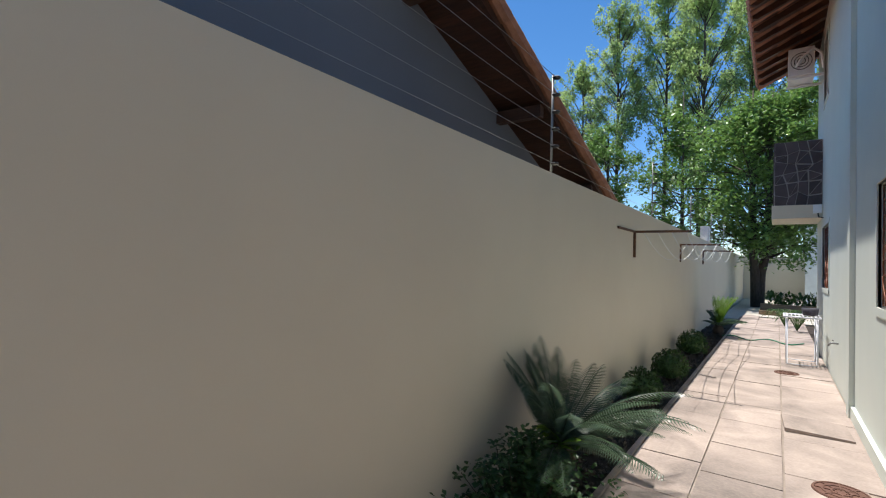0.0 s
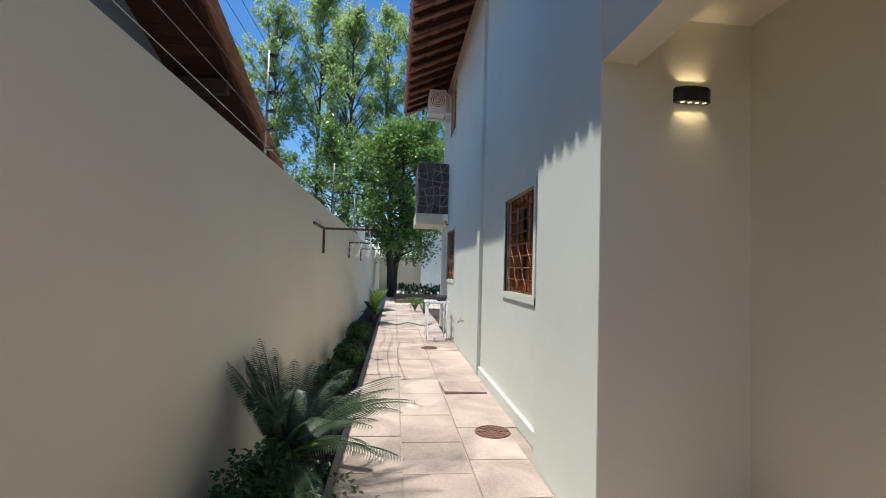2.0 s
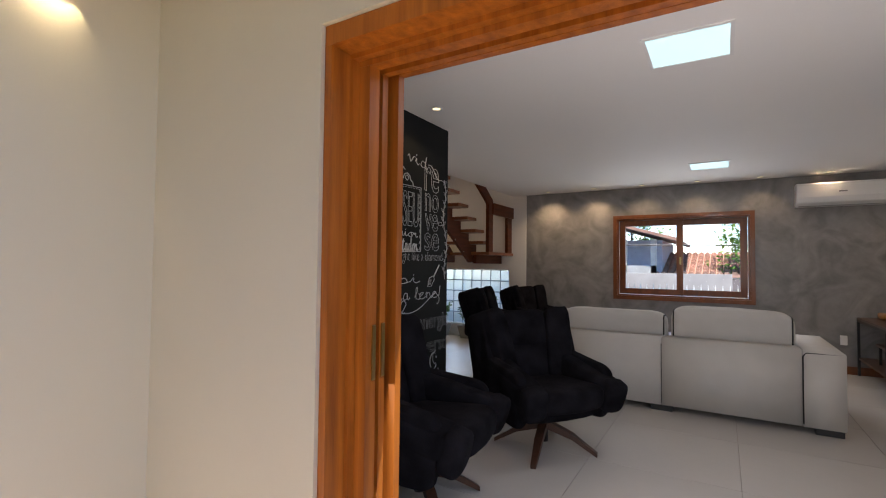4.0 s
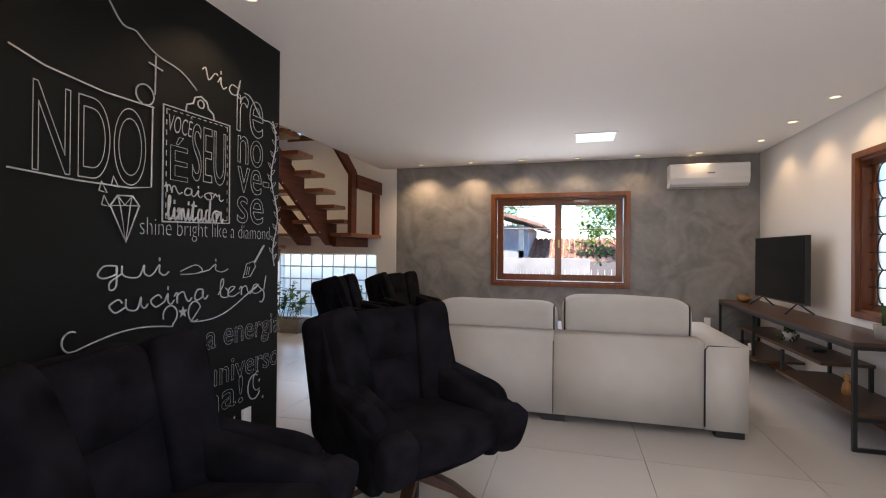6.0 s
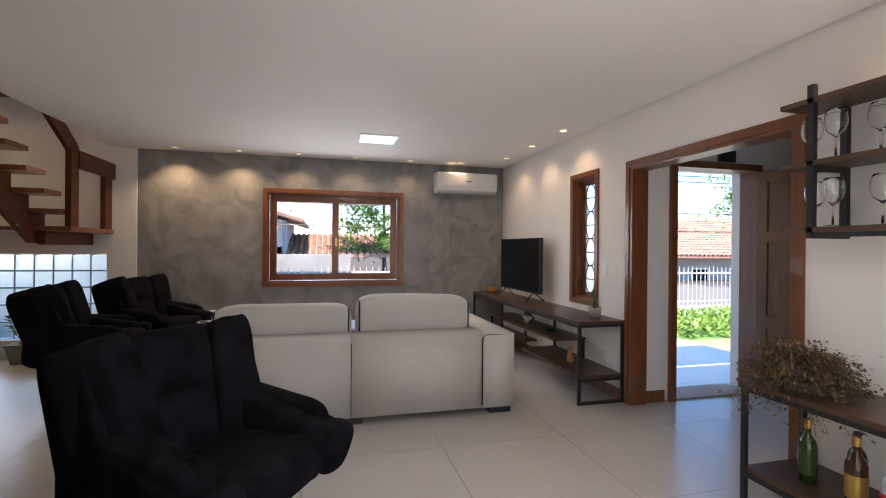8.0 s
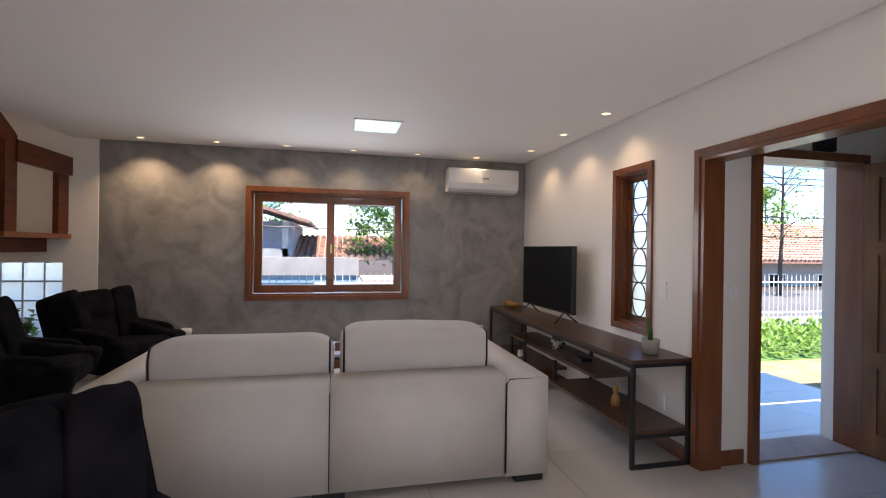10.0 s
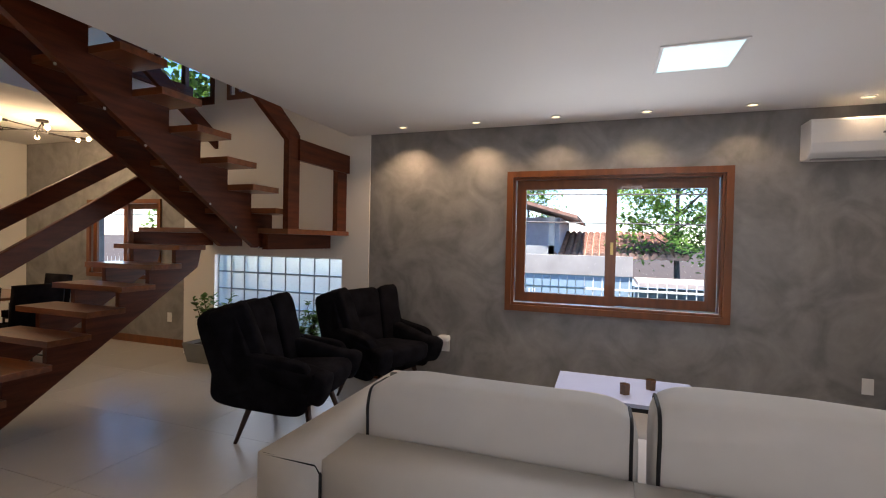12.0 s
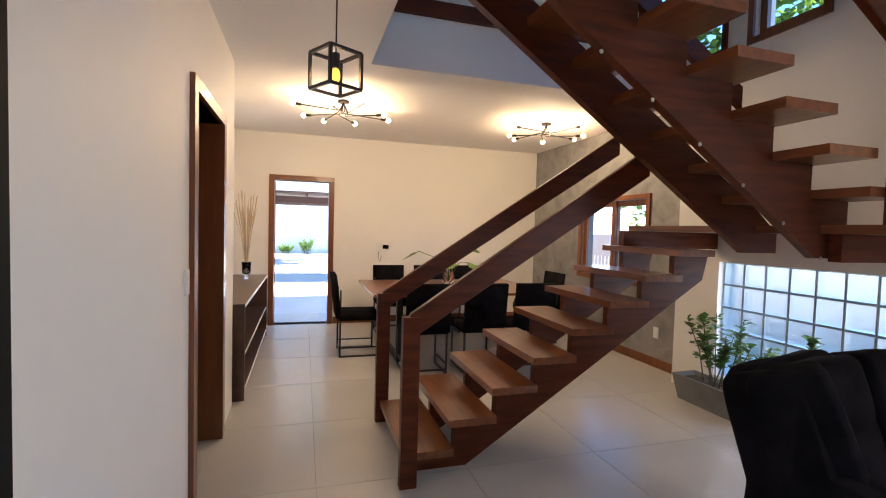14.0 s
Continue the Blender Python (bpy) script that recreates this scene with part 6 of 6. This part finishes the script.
def side_window(name, y0, y1, z0, z1, grille, label):
    W = window(name, label)
    part("surround", bars((SIDE - .012, SIDE + .02, y0 - .07, y0, z0 - .07, z1 + .07), (SIDE - .012, SIDE + .02, y1, y1 + .07, z0 - .07, z1 + .07), (SIDE - .012, SIDE + .02, y0, y1, z1, z1 + .07), (SIDE - .014, SIDE + .02, y0 - .07, y1 + .07, z0 - .07, z0), w=.004), OFFWHITE, W, "painted surround with a sill")
    frame_x("frame", SIDE + .06, SIDE + .11, y0 + .002, y1 - .002, z0 + .002, z1 - .002, .05, WOOD, W)
    ym = (y0 + y1) / 2
    frame_x("sash", SIDE + .115, SIDE + .15, y0 + .04, ym + .03, z0 + .04, z1 - .04, .06, WOOD, W)
    frame_x("sash", SIDE + .15, SIDE + .185, ym - .03, y1 - .04, z0 + .04, z1 - .04, .06, WOOD, W)
    pane("pane", (SIDE + .13, SIDE + .135, y0 + .09, ym - .02, z0 + .09, z1 - .09), W)
    pane("pane", (SIDE + .165, SIDE + .17, ym + .02, y1 - .09, z0 + .09, z1 - .09), W)
    if grille:
        bm = bmesh.new()
        nx, nz = 7, 8
        for i in range(nx + 1):
            y = y0 + .015 + (y1 - y0 - .03) * i / nx
            tube(bm, [(SIDE + .03, y, z0 + .01), (SIDE + .03, y, z1 - .01)], .006, 5)
        for j in range(nz + 1):
            z = z0 + .02 + (z1 - z0 - .04) * j / nz
            tube(bm, [(SIDE + .03, y0 + .01, z), (SIDE + .03, y1 - .01, z)], .006, 5)
        dy, dz = (y1 - y0 - .03) / nx, (z1 - z0 - .04) / nz
        for i, j in ((0, 0), (2, 0), (4, 0), (6, 0), (1, 2), (5, 2), (3, 2)):
            ya, za = y0 + .015 + dy * i, z0 + .02 + dz * j
            tube(bm, [(SIDE + .025, ya + dy * .5 - dy * .5 * math.cos(math.pi * t / 10), za + dz * 1.9 * t / 10) for t in range(11)], .006, 5)
        part("grille", bm, RUSTG, W, "rust-brown iron grille with curved bars", smooth=True)
    return W
side_window("window_6", *WIN1, True, "wooden side window behind a rust-brown iron grille")
side_window("window_7", *WIN2, True, "small wooden side window behind a rust-brown iron grille")
side_window("window_8", *UPW, False, "upper wooden window in the pale house wall")
# wall and slabs added behind the side windows, so that they are dark inside
wall("wall_kitchen_back", "x", 3.6, 3.7, 6.2, 12.7, GND, 5.6, [], WHITE, "plain wall added to keep the side windows dark")
structure(part("floor_kitchen", box(1.23, 3.6, 3.1, 12.7, GND - .05, -.02), PATIO), "pale floor added behind the side windows", "floor")
structure(part("floor_upper", box(1.23, 3.6, 3.1, 12.7, 2.6, 2.8), CEIL), "slab added between the storeys behind the side windows", "floor")
PL = structure(part("baseboard_outside", box(SIDE - .035, SIDE, 4.02, 6.95, GND, GND + .13, w=.006), OFFWHITE), "pale rendered plinth along the house wall", "plinth")
structure(part("trim_pipe", box(SIDE - .05, SIDE + .002, 6.97, 7.18, GND, 5.7, w=.01), OFFWHITE), "painted pilaster covering a downpipe", "pilaster")
# balcony clad in crazy paving
BL = thing("balcony", pose(0, 0, 0), "small balcony clad in dark irregular stone slabs", "balcony")
part("body", bars((.26, SIDE, 11.56, 12.86, 2.66, 3.90), w=0), mat("pale mortar", (0.42, 0.40, 0.37), 0.9), BL)
part("soffit", bars((.22, SIDE, 11.52, 12.9, 2.40, 2.657), w=.004), CREAM, BL)
STONE = mat("dark cladding stone", (0.075, 0.06, 0.062), 0.7, vary=0.25, scale=6, bump=0.3, rnd=0.45)
q = random.Random(9)
def cladding(n, m, at):
    g = [[(i / n + (q.uniform(-.32, .32) / n if 0 < i < n else 0), j / m + (q.uniform(-.32, .32) / m if 0 < j < m else 0)) for j in range(m + 1)] for i in range(n + 1)]
    for i in range(n):
        for j in range(m):
            c = [g[i][j], g[i + 1][j], g[i + 1][j + 1], g[i][j + 1]]
            mx, mz = sum(p[0] for p in c) / 4, sum(p[1] for p in c) / 4
            c = [(mx + (x - mx) * .93, mz + (z - mz) * .94) for x, z in c]
            if q.random() < .5:
                polys = [[c[0], c[1], c[2]], [c[0], c[2], c[3]]]
                polys = [[(sum(a[0] for a in p) / 3 + (x - sum(a[0] for a in p) / 3) * .90, sum(a[1] for a in p) / 3 + (z - sum(a[1] for a in p) / 3) * .90) for x, z in p] for p in polys]
            else:
                polys = [c]
            for p in polys:
                bm = bmesh.new()
                A_, B_ = [bm.verts.new(at(x, z, 0)) for x, z in p], [bm.verts.new(at(x, z, q.uniform(.012, .022))) for x, z in p]
                bm.faces.new(B_)
                for k in range(len(p)):
                    bm.faces.new((A_[k], A_[(k + 1) % len(p)], B_[(k + 1) % len(p)], B_[k]))
                bmesh.ops.recalc_face_normals(bm, faces=bm.faces)
                part("stone", bm, STONE, BL)
cladding(4, 6, lambda u, v, d: (.26 + (SIDE - .26) * u, 11.56 - d, 2.66 + 1.24 * v))
cladding(6, 6, lambda u, v, d: (.26 - d, 11.56 + 1.30 * u, 2.66 + 1.24 * v))
FL = thing("flood_light", pose(SIDE - .05, 11.3, 2.50), "small outdoor flood lamp on the house wall", "outdoor lamp")
part("bracket", tubes(.012, [(.05, 0, -.12), (-.02, 0, -.10), (-.03, 0, -.02)], seg=6), BLACKM, FL)
part("head", box(-.10, .02, -.06, .06, -.03, .12, w=.01), WHITEP, FL)
# outdoor unit of the air conditioner on a shelf
AO = thing("condenser_unit", pose(0, 0, 0), "white air-conditioner outdoor unit on wall brackets", "air conditioner")
part("case", box(.46, .86, 11.40, 12.1, 5.14, 5.66, w=.02), WHITEP, AO)
part("fan_grille", tubes(.006, *[[(.66 + rr * math.cos(a), 11.39, 5.40 + rr * math.sin(a)) for a in [2 * math.pi * i / 24 for i in range(25)]] for rr in (.06, .11, .16)], seg=5), BLACKM, AO)
for yy in (11.45, 12.0):
    part("bracket", bars((.44, SIDE, yy, yy + .04, 5.09, 5.135)), WHITEP, AO)
part("hose", tubes(.025, [(.58, 11.37, 5.30), (.68, 11.35, 5.46), (.84, 11.36, 5.60), (.96, 11.4, 5.5), (.99, 11.4, 5.2)], seg=8), WHITEP, AO, smooth=True)
# wall lamp by the door
WL = thing("wall_lamp", pose(1.40, 2.866, 2.355), "black up-and-down wall lamp, lit warm", "wall lamp")
bm = bmesh.new()
prism(bm, [(-.105, 0), (-.105, -.03), (-.07, -.055), (0, -.065), (.07, -.055), (.105, -.03), (.105, 0)], "z", -.042, .042)
bevel(bm, .004, 1)
part("body", bm, BLACKM, WL)
for z in (-.044, .044):
    bm = bmesh.new()
    for k in range(4):
        lathe(bm, [(0, z), (.012, z)], (-.066 + .044 * k, -.030, 0), 12)
    part("lens", bm, DLM, WL)
for k in range(4):
    for s in (-1, 1):
        lamp("wall_lamp_spot", 'SPOT', pose(1.40 - .066 + .044 * k, 2.866 - .030, 2.355 + s * .049, 8 if s < 0 else 172, 0, 0), .35, (1.0, .80, .48), .004, spot=(radians(70), .5))
# drying rack, tap, hose
RK = thing("drying_rack", pose(.66, 10.3, GND), "white folding laundry rack standing on the path", "drying rack")
WM = mat("white coated wire", (0.75, 0.76, 0.80), 0.35, vary=0.03)
for s in (-1, 1):
    part("leg_frame", tubes(.016, [(-.20, s * .26, .80), (-.20, s * .26, .02), (.20, s * .26, .02), (.20, s * .26, .80)], seg=6), WM, RK, smooth=True)
bm = tubes(.016, [(-.24, -.3, .80), (.24, -.3, .80), (.24, .3, .80), (-.24, .3, .80), (-.24, -.3, .80)], seg=6)
for k in range(1, 9):
    tube(bm, [(-.24 + .053 * k, -.3, .80), (-.24 + .053 * k, .3, .80)], .008, 5)
part("top", bm, WM, RK, smooth=True)
BK = thing("peg_basket", pose(.78, 10.4, GND + .815), "dark patterned peg basket on the drying rack", "basket")
part("basket", lathed([(0, 0), (.10, 0), (.12, .12), (.112, .12), (.095, .01), (0, .01)], seg=18), mat("dark basket", (0.05, 0.045, 0.06), 0.7, vary=0.3, scale=30), BK, smooth=True)
TP = thing("garden_tap", pose(SIDE, 8.6, .42), "small metal garden tap on the house wall", "tap")
part("spout", tubes(.012, [(0, 0, 0), (-.08, 0, 0), (-.11, 0, -.04)], seg=8), GALV, TP, smooth=True)
part("knob", tubes(.008, [(-.06, -.03, .035), (-.06, .03, .035)], seg=6), BLACKM, TP)
HS = thing("garden_hose", pose(0, 0, GND + .012), "green garden hose lying across the path", "hose")
part("hose", tubes(.013, [(-.7 + 1.5 * i / 30, 13.0 + .25 * math.sin(i * .45) - .2 * i / 30, 0) for i in range(31)], seg=6), mat("green hose", (0.03, 0.22, 0.12), 0.45), HS, smooth=True)
bd = thing("raised_bed", pose(0, 0, GND), "low timber-edged raised bed with green plants", "planter bed")
part("edging", bars((-.2, 3.0, 22.0, 22.15, 0, .30), (-.2, 3.0, 20.4, 20.5, 0, .14), w=.01), mat("weathered timber", (0.26, 0.18, 0.11), 0.9), bd)
bm = bmesh.new()
for k in range(700):
    leafquad(bm, Vector((q.uniform(0, 2.8), q.uniform(22.2, 23.5), q.uniform(.1, .62))), Vector((q.uniform(-1, 1), q.uniform(-1, 1), q.uniform(.2, 1))).normalized(), Vector((0, 0, 1)), .22, .05)
part("leaves", bm, LEAF, bd)

# ---- street side, seen through the windows and the front door ----
FN = thing("street_fence", pose(11.2, 0, GND), "white iron bar fence on a low kerb along the street", "fence")
WF = mat("white iron paint", (0.70, 0.72, 0.72), 0.5)
part("kerb", box(-.08, .08, -16, 10, -.05, .18, w=.01), OFFWHITE, FN)
part("rail", bars((-.015, .015, -16, 10, .28, .31), (-.015, .015, -16, 10, .95, .98)), WF, FN)
bm = bmesh.new()
tube(bm, [(0, 0, .18), (0, 0, 1.05), (0, 0, 1.14)], [.009, .009, .002], 5)
barm = mesh_of("bar", bm, WF)
for k in range(300):
    o = new("bar", barm)
    o.location = (0, -15.9 + k * .123, 0)
    o.parent = FN
PINK = mat("pale house render", (0.42, 0.37, 0.33), 0.8, vary=0.06)
BLUEH = mat("light blue render", (0.24, 0.36, 0.44), 0.8, vary=0.06)
GREYP = mat("weathered grey render", (0.33, 0.32, 0.30), 0.85, vary=0.12, scale=1.5)
# porch shade put into a grey-violet colour; the tower's windows share it
SHADE = mat("porch shade grey", (0.36, 0.36, 0.43), 0.8, vary=0.06)
OLDTILE = mat("weathered pale clay tile", (0.36, 0.20, 0.14), 0.85, vary=0.2, scale=6, bump=0.2, island=0.2)
def tiled_roof(parent, x0, x1, y0, y1, z0, z1):
    """A sloping face of tile rows, rising away from the street."""
    bm = bmesh.new()
    n = 16
    for i in range(n):
        t0, t1 = i / n, (i + 1.25) / n
        a, b = x0 + (x1 - x0) * t0, x0 + (x1 - x0) * min(t1, 1.05)
        c, d = z0 + (z1 - z0) * t0, z0 + (z1 - z0) * min(t1, 1.05)
        y = y0
        while y < y1:
            tube(bm, [(a, y, c + .04), (b, y, d - .01)], [.13, .12], 6, True)
            y += .27
    prism(bm, [(x0, z0 - .06), (x1, z1 - .06), (x1, z1 + .03), (x0, z0 + .03)], "y", y0 - .1, y1 + .1)
    part("roof", bm, OLDTILE, parent, "clay tile roof")
h1 = thing("blue_house", pose(0, 0, 0), "light blue house with a grey parapet across the street", "house")
part("wall", box(20, 27, .54, 13, -3.4, .42), BLUEH, h1)
part("parapet", box(19.95, 20.3, .54, 13, .42, 1.06, w=.02), GREYP, h1)
part("window", bars((19.97, 19.99, 3.6, 3.66, -.9, -.1), (19.97, 19.99, 4.9, 4.96, -.9, -.1), *[(19.97, 19.99, 3.66 + .124 * k, 3.70 + .124 * k, -.9, -.1) for k in range(10)], w=0), WHITEP, h1)
tiled_roof(h1, 23.5, 27.5, -1.5, 5.0, .95, 1.95)
part("lean_to_roof", box(17.8, 20, -4.0, .5, .30, .42), PINK, h1)
part("wing", box(19.9, 24, -6, .5, -3.4, .1), BLUEH, h1)
h2 = thing("porch_house", pose(0, -1.25, 0), "house with a shaded upper porch and tiled roof across the street", "house")
part("wall", box(23.5, 29, 4.4, 12, -3.4, 2.5), SHADE, h2)
for y in (4.45, 5.6, 7.4):
    part("column", box(21.8, 22.0, y, y + .2, 1.0, 2.45), PINK, h2)
part("balustrade", box(21.8, 21.95, 4.45, 12, .7, 1.35), GREYP, h2)
bm = bmesh.new()
prism(bm, [(3.6, 2.35), (8.2, 3.7), (12.8, 2.35), (12.8, 2.47), (8.2, 3.82), (3.6, 2.47)], "x", 21.4, 29.5)
part("roof", bm, OLDTILE, h2)
h3 = thing("red_roof_house", pose(0, 0, 0), "pale house with a red clay tile roof across the street", "house")
part("wall", box(22, 30, -32, -13.5, -3.4, 1.0), PINK, h3)
for y in (-30, -27, -24, -21, -18, -15.5):
    w_ = part("window", bars((21.95, 22.0, y, y + 1.1, -.6, -.55), (21.95, 22.0, y, y + 1.1, .35, .40), (21.95, 22.0, y, y + .06, -.55, .35), (21.95, 22.0, y + 1.04, y + 1.1, -.55, .35), w=0), WHITEP, h3)
    part("pane", box(21.97, 21.99, y + .06, y + 1.04, -.55, .35), SCREEN, w_)
tiled_roof(h3, 21.3, 27, -33, -13, 1.0, 3.2)
h4 = thing("apartment_tower", pose(0, 0, 0), "tall pale apartment tower far away", "building")
part("wall", box(180, 186, 16.4, 19.6, -5, 12), PINK, h4)
for k in range(5):
    part("window", box(179.8, 180, 16.8, 19.2, 1.0 + k * 2.2, 2.2 + k * 2.2), SHADE, h4)
tree(pose(24, -1.3, -1.5), "leafy street tree across the road", 8.6, 2.9, 3.0, 44, 34, .20, .06, SLEAF, 71, .14)
tree(pose(11.6, 8.6, GND), "leafy garden tree beside the house", 7.8, 2.0, 2.6, 46, 40, .16, .05, SLEAF, 75, .12)
tree(pose(31, 5.5, -1.5), "pale green willowy tree behind the houses", 7.0, 2.6, 2.2, 26, 12, .3, .07, SLEAF, 72, .14)
tree(pose(17.5, -15.5, -.2), "thin sparse street tree seen through the front door", 6.6, 2.2, 2.0, 22, 5, .16, .05, SLEAF, 73, .09)
tree(pose(33, -32, -1.5), "leafy tree behind the red-roofed house", 8.5, 2.6, 2.6, 26, 12, .3, .08, SLEAF, 74, .15)
PW = thing("power_lines", pose(0, 0, 0), "dark overhead power lines along the street", "power lines")
for x, z in ((12.6, 2.0), (12.6, 2.5), (12.8, 3.4), (13.0, 3.6), (13.2, 4.3), (12.6, 5.0)):
    part("cable", tubes(.012, [(x, -60, z + .8), (x, -30, z), (x, 0, z - .2), (x, 25, z + .1), (x, 50, z + .8)], seg=5), BLACKM, PW)
part("pole", tubes(.11, [(12.7, -30, -.3), (12.7, -30, 7)], seg=8), GREYP, PW)
hd = thing("flower_bed", pose(10.4, 0, GND - .02), "low green plants in front of the fence", "hedge")
bm = bmesh.new()
for k in range(7000):
    leafquad(bm, Vector((q.uniform(-1.85, .5), q.uniform(-13, 6), q.uniform(0, .20))), Vector((q.uniform(-1, 1), q.uniform(-1, 1), q.uniform(.2, 1))).normalized(), Vector((0, 0, 1)), .14, .035)
part("leaves", bm, SLEAF, hd)
# ---- patio roof behind the dining room ----
PR = thing("patio_roof", pose(0, 0, 0), "timber patio roof with pale fascia behind the dining room", "canopy")
part("fascia", box(2.5, 9, 15.4, 15.5, 2.36, 3.2), WHITE, PR)
for k in range(3):
    part("beam", box(2.5, 9, 15.55 + .6 * k, 15.63 + .6 * k, 2.04, 2.22, w=.006), SOFFIT, PR)
for x in (2.9, 3.9, 4.9, 5.9, 6.9):
    part("joist", box(x, x + .06, 15.5, 17.6, 2.225, 2.32), SOFFIT, PR)
part("cover", box(2.5, 9, 15.5, 17.8, 2.325, 2.355), SOFFIT, PR)
for x, s in ((5.05, 51), (3.9, 52), (6.6, 53)):
    B_ = thing("yard_bush", pose(x, 30.3, GND), "small sunlit shrub against the yard wall", "bush", "yard shrubs")
    bushy(B_, 0, .35, .35, .85 if x == 5.05 else .5, 22, 16, .16, .05, s, SLEAF)

# ---- porcelain floor tiles ----
FT = structure(part("floor", box(2.04, 8.61, -2.85, 9.68, -0.15, -0.012), GROUT), "large pale porcelain floor tiles with thin joints", "floor")
TS, TX, TY = .893, 2.276, -3.725
bm = box(.0015, TS - .0015, .0015, TS - .0015, -.011, 0.0, w=.0015, seg=1)
tilem = mesh_of("tile", bm, FLOORM)
bm = box(.0015, TX - 2.045, .0015, TS - .0015, -.011, 0.0, w=.0015, seg=1)
cutm = mesh_of("tile", bm, FLOORM)
for i in range(-1, 8):
    for j in range(0, 16):
        o = new("tile", cutm if i < 0 else tilem)
        o.location = (2.043 if i < 0 else TX + TS * i, TY + TS * j, 0)
        o.parent = FT
